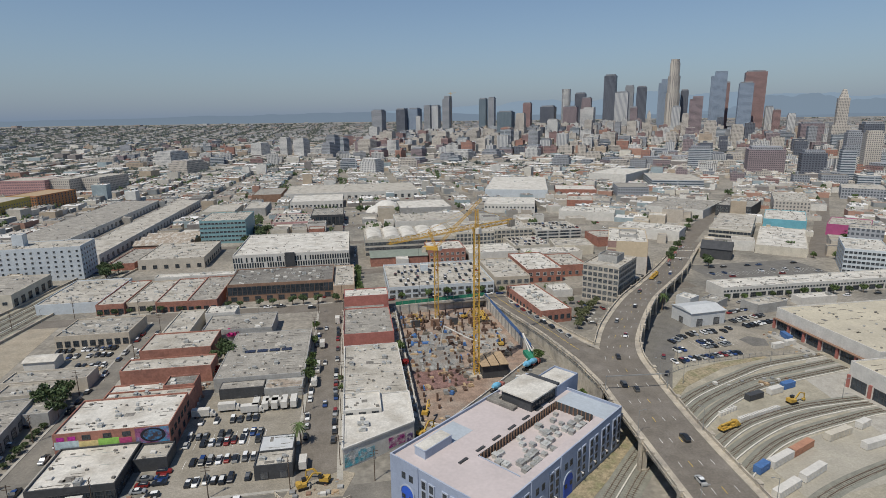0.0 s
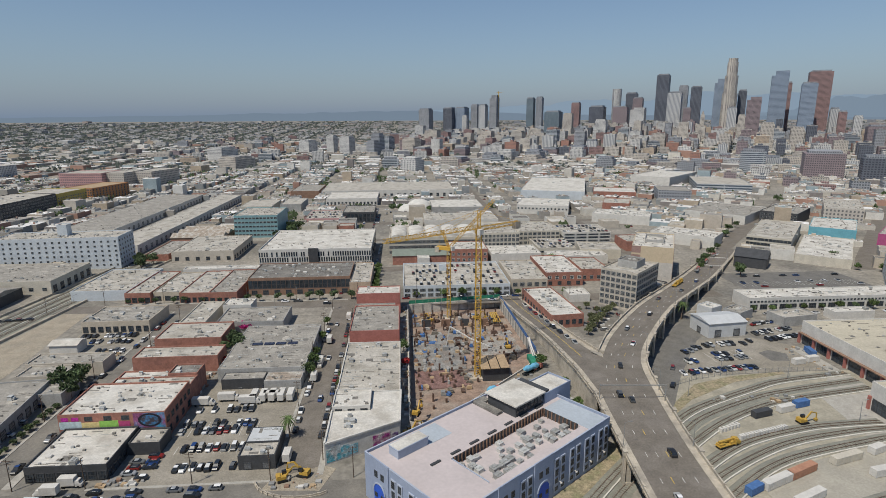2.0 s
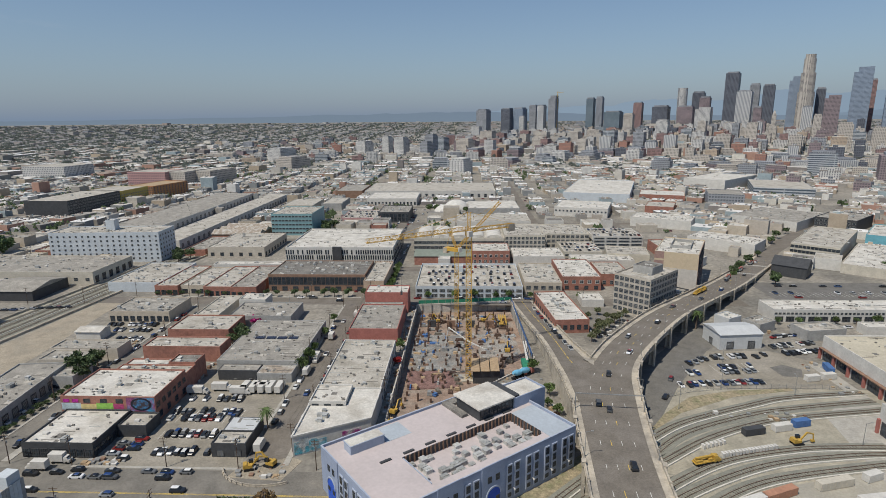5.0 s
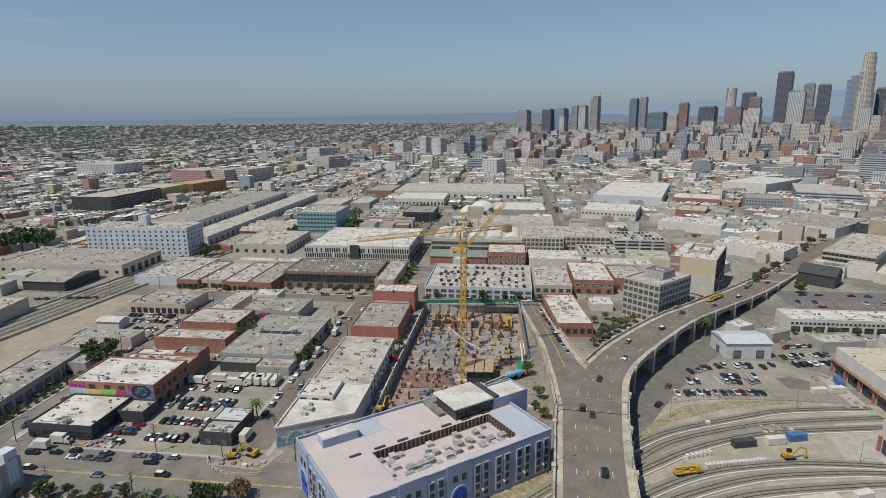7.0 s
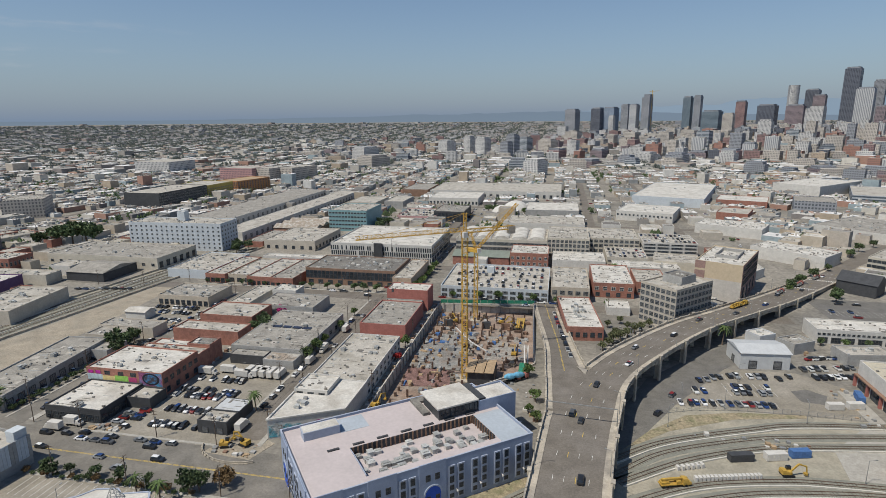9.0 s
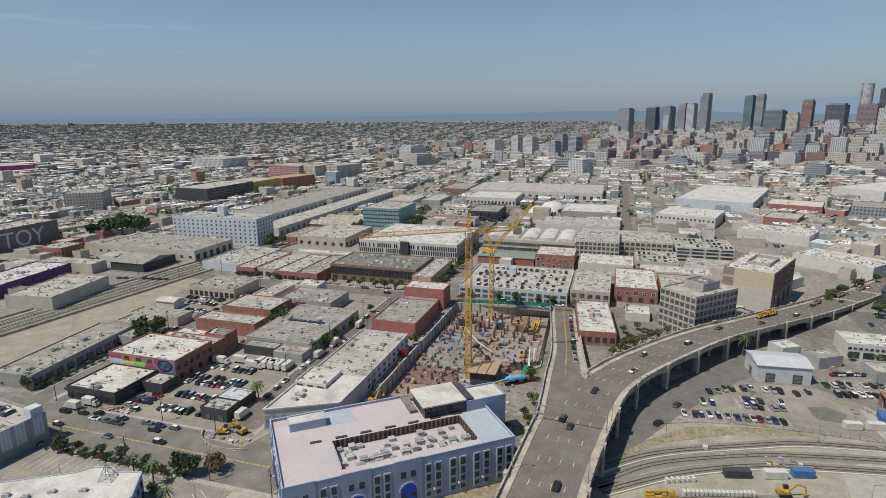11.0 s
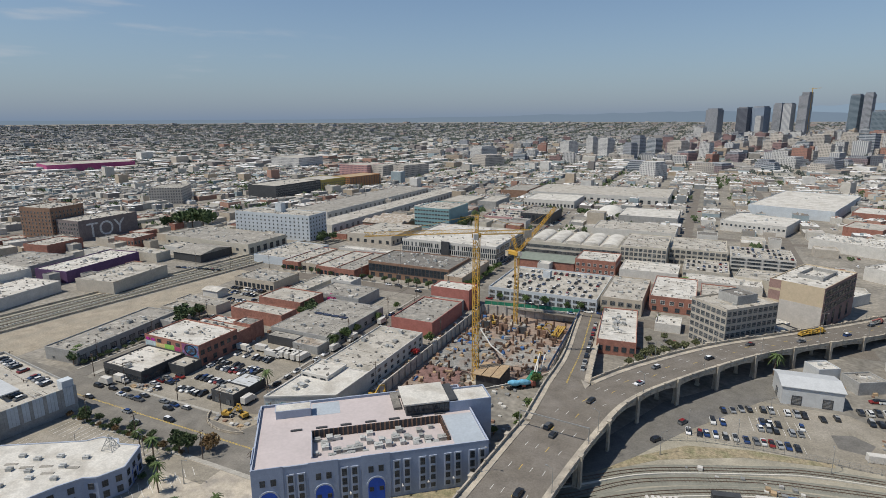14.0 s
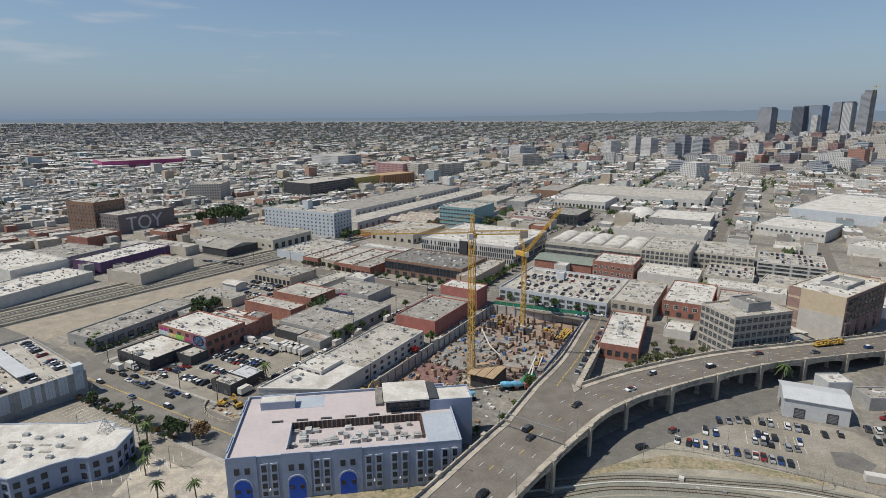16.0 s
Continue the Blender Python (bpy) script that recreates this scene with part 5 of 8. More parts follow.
for k in range(8):
    placed("window", WIN_DARK, blue, pose(49.8 + k * 1.85, 21.55, 15.0) @ Matrix.Diagonal((1.6, 1, 2.6, 1)))
part("rear_block", ring_wall(bmesh.new(), 63.4, 78.3, 20.9, 31, -0.3, 18.0), BLUEWALL, blue)
part("rear_block_roof", boxes((63.76, 77.94, 21.26, 30.64, 17, 17.4)), WHITE_ROOF, blue)
part("low_roof", boxes((45, 47.5, 26.5, 38, BH - 0.1, 15.2), (47.5, 50.5, 34.9, 38, BH - 0.1, 15.2)), DARK_ROOF, blue, "dark low roof box")
sk = mesh_of("roof_slot", boxes((-1.8, 1.8, -0.45, 0.45, 0, 0.35), (-1.6, 1.6, -0.3, 0.3, 0.35, 0.4)), DARKGREY)
for x in (12.3, 20.3, 28.2, 36.3, 44.2, 51.9, 59.8):
    placed("roof_slot", sk, blue, pose(x, 20.8, BH), "dark strip skylight")


def arch_door(bm, w, h, y, n=14):
    r = w / 2
    pts = [(-r, 0), (r, 0)] + [(r * math.cos(math.pi * k / n), h - r + r * math.sin(math.pi * k / n)) for k in range(n + 1)]
    f = [bm.verts.new((x, y, z)) for x, z in pts]
    b = [bm.verts.new((x, y + 0.25, z)) for x, z in pts]
    bm.faces.new(f)
    for k in range(len(pts)):
        bm.faces.new((f[k - 1], f[k], b[k], b[k - 1]))
    return bm


bm = arch_door(bmesh.new(), 5.0, 7.9, -0.12)
arch_mesh = mesh_of("arched_door", bm, BLUEDOOR)
bm = bmesh.new()
prev = None
for k in range(17):
    a = math.pi * k / 16
    row = [bm.verts.new((r * math.cos(a), y, 5.4 + r * math.sin(a))) for r, y in ((2.5, -0.06), (2.5, -0.3), (2.95, -0.3), (2.95, -0.06))]
    if prev:
        for e in range(4):
            bm.faces.new((prev[e], row[e], row[(e + 1) % 4], prev[(e + 1) % 4]))
    prev = row
trim_mesh = mesh_of("arch_trim", bm, BLUETRIM)
pilaster = mesh_of("bay_panel", boxes((-4.3, 4.3, -0.3, 0, -0.2, BH + 1.3)), BLUEWALL)
surround = mesh_of("window_surround", boxes((-1.15, 1.15, -0.28, 0, 1.4, 12.6)), BLUETRIM)
spandrel = mesh_of("window_panel", boxes((-0.75, 0.75, -0.32, -0.28, 0, 1)), BLUEWALL)
lamp_m = mesh_of("wall_lamp", boxes((-0.12, 0.12, -0.9, 0, 0, 0.15), (-0.25, 0.25, -1.2, -0.7, -0.3, 0.1)), WHITE)


def blue_face(m, arches, strips):
    for x in arches:
        t = m @ pose(x, 0, 0)
        placed("bay_panel", pilaster, blue, t)
        placed("arched_door", arch_mesh, blue, t @ pose(0, -0.3, 0), "bright blue arched doorway")
        placed("arch_trim", trim_mesh, blue, t @ pose(0, -0.3, 0))
        for dx in (-1.5, 1.5):
            placed("window", WIN_DARK, blue, t @ pose(dx, -0.33, 9.7) @ Matrix.Diagonal((1.5, 1, 2.1, 1)))
            placed("window", WIN_DARK, blue, t @ pose(dx, -0.48, 3.4) @ Matrix.Diagonal((1.3, 1, 1.4, 1)))
    for x in strips:
        t = m @ pose(x, 0, 0)
        placed("window_surround", surround, blue, t)
        for z, h in ((1.9, 1.4), (4.4, 1.7), (6.9, 2.2), (9.9, 2.3)):
            placed("window", WIN_DARK, blue, t @ pose(0, -0.3, z) @ Matrix.Diagonal((1.45, 1, h, 1)))
    for k in range(0, len(strips) - 1, 2):
        placed("wall_lamp", lamp_m, blue, m @ pose((strips[k] + strips[k + 1]) / 2, -0.05, 4.2))


blue_face(Matrix.Identity(4), (4.6, 20.3, 35.6), (10.9, 13.9, 26.3, 29.3, 41.9, 45.0, 49.8, 53.0, 57.7, 60.9, 65.5, 68.6))
blue_face(pose(0, BW, 0, 0, 0, -90), (7.5, 31), (14, 17, 22, 25))
part("coping", ring_wall(bmesh.new(), -0.06, BL + 0.06, -0.06, BW + 0.06, BH + 0.803, BH + 0.95, 0.48), BLUETRIM, blue)
for k in range(40):
    u, v = rnd.uniform(WX0 + 2, WX1 - 2.5), rnd.choice((6.4, 9.0, 11.8, 14.6, 16.8)) + rnd.uniform(-0.4, 0.4)
    ob = new("rooftop_unit", rnd.choice((UNIT_A, UNIT_B)))
    s = rnd.uniform(1.5, 2.5)
    ob.matrix_basis = BX @ pose(17 + 1.9 + (k % 20) * 2.05 + rnd.uniform(-0.3, 0.3), v, WZ) @ Matrix.Diagonal((s * 1.1, s, s * 0.62, 1))
    tagged(ob, "grey air conditioning unit in a sunken roof well", "rooftop unit", "roof well plant")

# ---- the low white hall and the garage by the front street ----
hall = new("hall_building")
tagged(hall, "low white-roofed hall with stepped blue-grey walls", "building")
HALL = [(-36, 62), (-14, 74), (-11.5, 80), (-8, 81), (-5, 91), (-2, 97), (1.5, 99), (4.2, 106), (-2, 116), (-9.5, 113.6), (-12, 115.5), (-18, 114), (-21, 110), (-46, 95), (-62, 84)]
part("wall", prism(bmesh.new(), HALL, -0.3, 8.2), BLUEWALL, hall)
cx, cy = sum(p[0] for p in HALL) / len(HALL), sum(p[1] for p in HALL) / len(HALL)
part("roof", prism(bmesh.new(), [(cx + (x - cx) * 0.985, cy + (y - cy) * 0.985) for x, y in HALL], 8.1, 8.5), WHITE_ROOF, hall)
bm = bmesh.new()
for p, q in zip(HALL, HALL[1:] + HALL[:1]):
    beam(bm, (*p, 8.5), (*q, 8.5), 0.45)
part("parapet", bm, BLUETRIM, hall)
for p, q in zip(HALL[1:8], HALL[2:9]):
    d = Vector((q[0] - p[0], q[1] - p[1], 0))
    yaw = math.degrees(math.atan2(d.y, d.x))
    n = max(1, int(d.length / 3.4))
    for k in range(n):
        c = Vector((*p, 0)) + d * ((k + 0.5) / n)
        for z, h in ((1.0, 2.2), (4.6, 2.0)):
            placed("window", WIN_DARK, hall, pose(c.x, c.y, z, 0, 0, yaw) @ pose(0, -0.04, 0) @ Matrix.Diagonal((1.7, 1.5, h, 1)))
part("arched_door", arch_door(bmesh.new(), 3.6, 5.2, 0), BLUEDOOR, hall, "blue arched doorway").matrix_basis = pose(1.1, 111.2, 0, 0, 0, 121.8 - 180) @ pose(0, -0.2, 0)
for x, y in ((-20, 92), (-24, 97), (-16, 90), (-13, 98), (-19, 101), (-26, 90), (-30, 96), (-9, 93), (-33, 88), (-27, 84), (-11, 104), (-20, 84)):
    ob = new("rooftop_unit", UNIT_A)
    ob.matrix_basis = pose(x, y, 8.5, 0, 0, 28) @ Matrix.Diagonal((1.9, 1.5, 1.0, 1))
    tagged(ob, "grey air conditioning unit on a white roof", "rooftop unit", "hall roof plant")
for x, y in ((-14, 94), (-18, 96), (-23, 93), (-29, 92), (-10, 99)):
    ob = new("skylight", mesh_of("flat_skylight", boxes((-1.9, 1.9, -0.5, 0.5, 0, 0.15)), GREY_ROOF))
    ob.matrix_basis = pose(x, y, 8.5, 0, 0, 28)
    tagged(ob, "long grey flat skylight on a white roof", "skylight", "hall skylights")
lat = new("antenna_frame")
tagged(lat, "open grey steel lattice frame on a hall roof", "lattice frame")
bm = bmesh.new()
c = [Vector((-10.5, 108.5, 8.5)), Vector((-6.5, 109.5, 8.5)), Vector((-7.5, 113, 8.5)), Vector((-11.5, 112, 8.5))]
top = Vector((-9.6, 111, 13.2))
for k in range(4):
    beam(bm, c[k], top, 0.14)
    for f in (0.0, 0.33, 0.66):
        beam(bm, c[k].lerp(top, f), c[(k + 1) % 4].lerp(top, f), 0.1)
        beam(bm, c[k].lerp(top, f), c[(k + 1) % 4].lerp(top, min(1, f + 0.33)), 0.08)
part("lattice", bm, HVAC, lat)

gar = building("grey parking garage with striped screen and rooftop cars", -126, -62.5, 96, 136, 9.5, GREY, PALE_ROOF, rot=-7, parapet=1.1)
fin = mesh_of("screen_panel", boxes((-0.5, 0.5, -0.12, 0, 3.2, 10.8)), WHITEBLUE)
fin_d = mesh_of("screen_panel_dark", boxes((-0.5, 0.5, -0.12, 0, 3.2, 10.8)), GREY)
for k in range(34):
    placed("screen_panel", fin if rnd.random() < 0.5 else fin_d, gar, pose(31.78, -19.4 + k * 1.18, 0, 0, 0, 90) @ Matrix.Diagonal((1.1, 1, 1, 1)))
part("stair_head", boxes((27.5, 31.4, 15.5, 19.6, 9.5, 13.5)), WHITEBLUE, gar, "pale stair head")
for y in (-12, 2):
    can = part("car_canopy", boxes((-26, 22, y - 3, y + 3, 12.2, 12.6)), METALROOF, gar, "long white car canopy")
    for x in (-24, -12, 0, 12, 20):
        part("canopy_post", boxes((x - 0.15, x + 0.15, y - 0.15, y + 0.15, 9.5, 12.2)), STEEL, gar)

# ---- mural on the brick front ----
for k, (x0, x1, col) in enumerate(((-18, -10.5, (0.42, 0.5, 0.52)), (-10.5, -4.5, (0.6, 0.48, 0.22)), (-4.5, 2.0, (0.26, 0.48, 0.1)), (2.0, 6.0, (0.4, 0.06, 0.16)))):
    part("painted_panel", boxes((x0, x1, -12.06, -12.004, 5.0, 7.8 - 0.4 * (k % 2))), mat("mural_paint", col, 0.8, spread=0.15, size=1.5), mural, "bright painted mural panel")
part("painted_panel", boxes((7.2, 18, -12.06, -12.004, 4.6, 10.2)), mat("mural_violet", (0.24, 0.08, 0.17), 0.8, spread=0.3, size=2, stain=(0.06, 0.25, 0.4), stain_size=3), mural, "violet and blue painted mural panel")
bm = bmesh.new()
for r, y, mi in ((2.6, -12.12, 0), (2.0, -12.16, 1)):
    f = [bm.verts.new((12.8 + 1.55 * r * math.cos(2 * math.pi * k / 28), y, 7.5 + r * math.sin(2 * math.pi * k / 28))) for k in range(28)]
    b = [bm.verts.new(v.co + Vector((0, 0.05, 0))) for v in f]
    bm.faces.new(f).material_index = mi
    for k in range(28):
        bm.faces.new((f[k - 1], b[k - 1], b[k], f[k])).material_index = mi
part("painted_disc", bm, [mat("mural_black", (0.02, 0.02, 0.03), 0.8), mat("mural_red", (0.06, 0.05, 0.06), 0.8, stain=(0.05, 0.2, 0.4), stain_size=1.5)], mural, "dark painted oval ring")
for x in (-16, -12.5):
    part("painted_flower", boxes((x - 1.2, x + 1.2, -12.1, -12.004, 8.0, 9.4)), mat("mural_magenta", (0.4, 0.03, 0.25), 0.8, spread=0.3, size=0.6), mural)
for x in (-8, -1.5, 4.5):
    placed("window", WIN_DARK, mural, pose(x, -12.03, 7.9) @ Matrix.Diagonal((2.6, 1.5, 1.7, 1)))
# painted words on the far warehouse wall
cu = bpy.data.curves.new("wall_letters", "FONT")
cu.body, cu.size, cu.extrude = "TOY", 20, 0.06
tob = new("wall_letters", cu)
bpy.context.view_layer.update()
deps = bpy.context.evaluated_depsgraph_get()
tme = bpy.data.meshes.new_from_object(tob.evaluated_get(deps))
bpy.data.objects.remove(tob)
tme.materials.clear()
tme.materials.append(mat("faded_white_paint", (0.62, 0.62, 0.61), 0.9, spread=0.25, size=2))
placed("wall_letters", tme, toy, pose(16.12, -24, 2.2, 90, 0, 90), "large faded white painted letters")

# ---- domes ----
for x, y, r, h in ((44, 655, 13, 12), (58, 682, 17, 14), (34, 690, 6, 5), (74, 706, 10, 8)):
    bm = bmesh.new()
    bmesh.ops.create_uvsphere(bm, u_segments=32, v_segments=16, radius=1)
    bmesh.ops.delete(bm, geom=[v for v in bm.verts if v.co.z < -0.05], context="VERTS")
    for v in bm.verts:
        v.co = Vector((x + v.co.x * r, y + v.co.y * r, v.co.z * h))
    ob = part("dome", bm, WHITE)
    for f in ob.data.polygons:
        f.use_smooth = True
    tagged(ob, "white rounded air-supported dome hall", "dome", "dome halls")

# ---- the construction pit ----
sheet("pit_floor", PIT, PIT_Z, REDDIRT, "trampled red earth floor of a building pit", thick=0.4)
pit = new("retaining_wall")
tagged(pit, "pale shotcrete retaining wall round a building pit", "retaining wall", kind="structure")
for k in range(len(PIT)):
    p, q = Vector((*PIT[k], 0)), Vector((*PIT[(k + 1) % len(PIT)], 0))
    n = (q - p).normalized().cross(Vector((0, 0, 1)))
    bm = bmesh.new()
    v = [bm.verts.new(a + n * o + Vector((0, 0, z))) for z in (PIT_Z - 0.3, 0.9) for a, o in ((p, 0), (q, 0), (q, 0.5), (p, 0.5))]
    for f in ((3, 2, 1, 0), (4, 5, 6, 7), (0, 1, 5, 4), (1, 2, 6, 5), (2, 3, 7, 6), (3, 0, 4, 7)):
        bm.faces.new([v[i] for i in f])
    part("wall_panel", bm, SHOTCRETE, pit)
    m = int((q - p).length / 5.5)
    for j in range(m):
        c = p.lerp(q, (j + 0.5) / m) - n * 0.2
        part("soldier_pile", boxes((c.x - 0.25, c.x + 0.25, c.y - 0.25, c.y + 0.25, PIT_Z, 1.0)), STEEL, pit)
sheet("slab", [(41, 239), (66, 239), (68, 282), (41, 284)], PIT_Z + 0.5, mat("fresh_slab", (0.25, 0.245, 0.23), 0.9, spread=0.25, size=3, fine=0.5, stain=(0.2, 0.17, 0.145), stain_size=6), "fresh grey concrete foundation slab", thick=0.6)
sheet("slab", [(76, 252), (97, 256), (95, 286), (74, 284)], PIT_Z + 0.4, mat("grey_slab", (0.3, 0.28, 0.25), 0.9, spread=0.25, size=3, fine=0.5, stain=(0.24, 0.17, 0.125), stain_size=6), "grey concrete slab with scattered formwork", thick=0.6)
sheet("rebar_mat", [(43, 219), (66, 222), (64, 238), (41, 238)], PIT_Z + 0.35, mat("purple_brown_rebar_mat", (0.2, 0.12, 0.105), 0.9, spread=0.3, size=2), "laid rust-brown rebar mat", thick=0.3)
col_m = mesh_of("column_starter", boxes((-0.45, 0.45, -0.45, 0.45, 0, 1.7)), REBAR)
col_t = mesh_of("column_starter_tall", boxes((-0.4, 0.4, -0.4, 0.4, 0, 3.6)), REBAR)
for gx in range(10):
    for gy in range(20):
        x, y = 43 + gx * 5.4 + rnd.uniform(-0.8, 0.8), 203 + gy * 5.8 + rnd.uniform(-0.8, 0.8)
        if y < 190 + (x - 46) * 1.02 + 8 or x > 96 - max(0, y - 245) * 0.04 or rnd.random() < 0.12:
            continue
        tall = y > 280 or rnd.random() < 0.2
        ob = new("column_starter", col_t if tall else col_m)
        ob.matrix_basis = pose(x, y, PIT_Z + (0.3 if rnd.random() < 0.5 else 0))
        tagged(ob, "rusty rebar column cage on a foundation", "rebar cage", "column cages")
for _ in range(230):
    x, y = rnd.uniform(42, 95), rnd.uniform(214, 316)
    if y < 190 + (x - 46) * 1.02 + 10:
        continue
    a, b, h = rnd.uniform(0.4, 2.6), rnd.uniform(0.25, 1.2), rnd.uniform(0.3, 1.8)
    bm = boxes((-a, a, -b, b, 0, h * 0.5), (-a * 0.8, a * 0.7, -b * 0.8, b * 0.9, h * 0.5, h))
    nm, ma, lb = rnd.choice((("lumber_stack", PLY, "stack of raw plywood formwork"), ("rebar_bundle", REBAR, "bundle of rusty rebar bars"), ("material_box", STEEL, "grey steel material crate"), ("lumber_stack", PLY, "stack of raw plywood formwork"), ("concrete_block", GREY, "pile of grey concrete blocks"), ("tarpaulin_pile", BLUEPLASTIC, "pile under a blue tarpaulin"), ("form_panel", BROWN_BRICK, "stack of brown formwork panels"), ("rebar_bundle", REBAR, "bundle of rusty rebar bars"), ("pallet_load", GREY, "pallet with grey building material"), ("timber_beam", SLEEPER, "stack of dark timber beams")))
    ob = part(nm, bm, ma)
    ob.matrix_basis = pose(x, y, PIT_Z + 0.3, 0, 0, rnd.choice((0, 90, rnd.uniform(0, 180))))
    tagged(ob, lb + " in a building pit", nm.replace("_", " "), "pit materials")
# core formwork box
core = new("core_formwork")
tagged(core, "dark core formwork with plywood deck on top", "formwork")
part("form_wall", ring_wall(bmesh.new(), 72, 84, 226, 238, PIT_Z, 1.5, 0.5), DARKGREY, core)
for k in range(3):
    part("plywood_deck", boxes((71 + 4.4 * k, 75 + 4.4 * k, 224.5, 239, 1.5 + 0.15 * k, 1.75 + 0.15 * k)), PLY, core)
for k in range(4):
    part("wall_form", boxes((47 + 11 * k, 52 + 11 * k, 296, 297, PIT_Z, -1.0)), BROWN_BRICK if k % 2 else DARKGREY, core)
for k in range(4):
    part("yellow_brace", boxes((88 + 1.2 * k, 88.8 + 1.2 * k, 296, 312, -3.2, -2.8)), MACHINE, core)
# fence round the site
fence = new("site_fence")
tagged(fence, "blue and green screened site fence", "fence")
pm = mesh_of("fence_panel", boxes((-1.95, 1.95, -0.04, 0.04, 0.1, 2.2)), BLUEPLASTIC)
pg = mesh_of("fence_panel_green", boxes((-1.95, 1.95, -0.04, 0.04, 0.1, 2.2)), GREENMESH)
for a, b, me in (((97, 327.8), (40, 320), pg), ((100.2, 243), (97, 327), pm)):
    a, b = Vector((*a, 0)), Vector((*b, 0))
    n = int((b - a).length / 4)
    for k in range(n):
        c = a.lerp(b, (k + 0.5) / n)
        placed("fence_panel", me, fence, pose(c.x, c.y, 0.9 if me is pm else 0.9, 0, 0, math.degrees(math.atan2((b - a).y, (b - a).x))))


# ---- tower cranes ----
def lattice(bm, a, b, w, bays, chord=0.16, lace=0.09, tri=False):
    """A lattice boom from a to b."""
    a, b = Vector(a), Vector(b)
    d = (b - a).normalized()
    s = d.cross(Vector((0, 0, 1)))
    s = Vector((1, 0, 0)) if s.length < 0.1 else s.normalized()
    u = s.cross(d)
    offs = [s * -w / 2 - u * w / 2, s * w / 2 - u * w / 2, s * w / 2 + u * w / 2, s * -w / 2 + u * w / 2]
    if tri:
        offs = [s * -w / 2, s * w / 2, u * w * 1.1]
    n = len(offs)
    for o in offs:
        beam(bm, a + o, b + o, chord)
    for k in range(bays):
        p, q = a.lerp(b, k / bays), a.lerp(b, (k + 1) / bays)
        for e in range(n):
            o1, o2 = offs[e], offs[(e + 1) % n]
            beam(bm, p + o1, q + o2, lace) if k % 2 else beam(bm, p + o2, q + o1, lace)
            beam(bm, p + o1, p + o2, lace)


CX, CY, CZ = 70, 230.5, 64.5
crane = new("tower_crane")
tagged(crane, "tall yellow hammerhead tower crane in a building pit", "tower crane")
bm = bmesh.new()
lattice(bm, (CX, CY, PIT_Z + 0.6), (CX, CY, CZ - 2), 2.3, 26, 0.28, 0.14)
part("mast", bm, YELLOW, crane)
part("foundation", boxes((CX - 3.5, CX + 3.5, CY - 3.5, CY + 3.5, PIT_Z - 0.1, PIT_Z + 0.7)), CONCRETE, crane)
part("slewing_ring", boxes((CX - 1.6, CX + 1.6, CY - 1.6, CY + 1.6, CZ - 2, CZ - 0.4)), YELLOW, crane)
JD = Vector((-0.84, -0.545, 0)).normalized()
JS = Vector((0.545, -0.84, 0)).normalized()
o = Vector((CX, CY, CZ))
bm = bmesh.new()
lattice(bm, o, o + JD * 48, 1.5, 28, 0.18, 0.1, True)
part("jib", bm, YELLOW, crane)
bm = bmesh.new()
lattice(bm, o - JD * 0.5, o - JD * 24, 1.5, 12, 0.2, 0.1)
part("counter_jib", bm, YELLOW, crane)
bm = bmesh.new()
lattice(bm, o, o + Vector((0, 0, 8)), 1.2, 5, 0.2, 0.1)
part("tower_head", bm, YELLOW, crane)
bm = bmesh.new()
for d, f in ((JD, 18), (JD, 38), (-JD, 22)):
    beam(bm, o + Vector((0, 0, 8)), o + d * f + Vector((0, 0, 1)), 0.12)
part("tie_bar", bm, YELLOW, crane)
bm = boxes((-1.6, 1.6, -1.1, 1.1, -2.6, 0.6))
ob = part("counterweight", bm, CONCRETE, crane)
ob.matrix_basis = pose(*(o - JD * 22.5), 0, 0, math.degrees(math.atan2(JD.y, JD.x)))
cab = part("cab", boxes((-1, 1, -0.9, 0.9, -2.4, 0)), WHITE, crane, "white glazed operator cab")
cab.matrix_basis = pose(*(o + JS * 1.9 + JD * 0.8), 0, 0, 37)
bm = bmesh.new()
h = o + JD * 33
beam(bm, h, h - Vector((0, 0, 22)), 0.08)
box(bm, h.x - 0.4, h.x + 0.4, h.y - 0.4, h.y + 0.4, h.z - 23.4, h.z - 22)
part("hook_block", bm, DARKGREY, crane)

crane2 = new("tower_crane")
tagged(crane2, "yellow luffing tower crane with raised jib", "tower crane")
o2 = Vector((63.5, 309, 37))
bm = bmesh.new()
lattice(bm, (63.5, 309, PIT_Z + 0.5), o2, 2.1, 18, 0.26, 0.13)
part("mast", bm, YELLOW, crane2)
part("foundation", boxes((60.5, 66.5, 306, 312, PIT_Z - 0.1, PIT_Z + 0.6)), CONCRETE, crane2)
TIP = Vector((87.4, 296.8, 67.2))
bm = bmesh.new()
lattice(bm, o2 + Vector((0, 0, 1)), TIP, 1.3, 26, 0.17, 0.09)
part("jib", bm, YELLOW, crane2)
bk = (o2 - TIP)
bk.z = 0
bk = bk.normalized()
part("machine_deck", boxes((-1.5, 7, -1.6, 1.6, -0.3, 1.6)), YELLOW, crane2).matrix_basis = pose(*o2, 0, 0, math.degrees(math.atan2(bk.y, bk.x)))
part("counterweight", boxes((5.5, 8, -1.8, 1.8, -1.8, 1.4)), CONCRETE, crane2).matrix_basis = pose(*o2, 0, 0, math.degrees(math.atan2(bk.y, bk.x)))
bm = bmesh.new()
apex = o2 + bk * 4 + Vector((0, 0, 11))
lattice(bm, o2 + Vector((0, 0, 1)), apex, 1.1, 6, 0.18, 0.09)
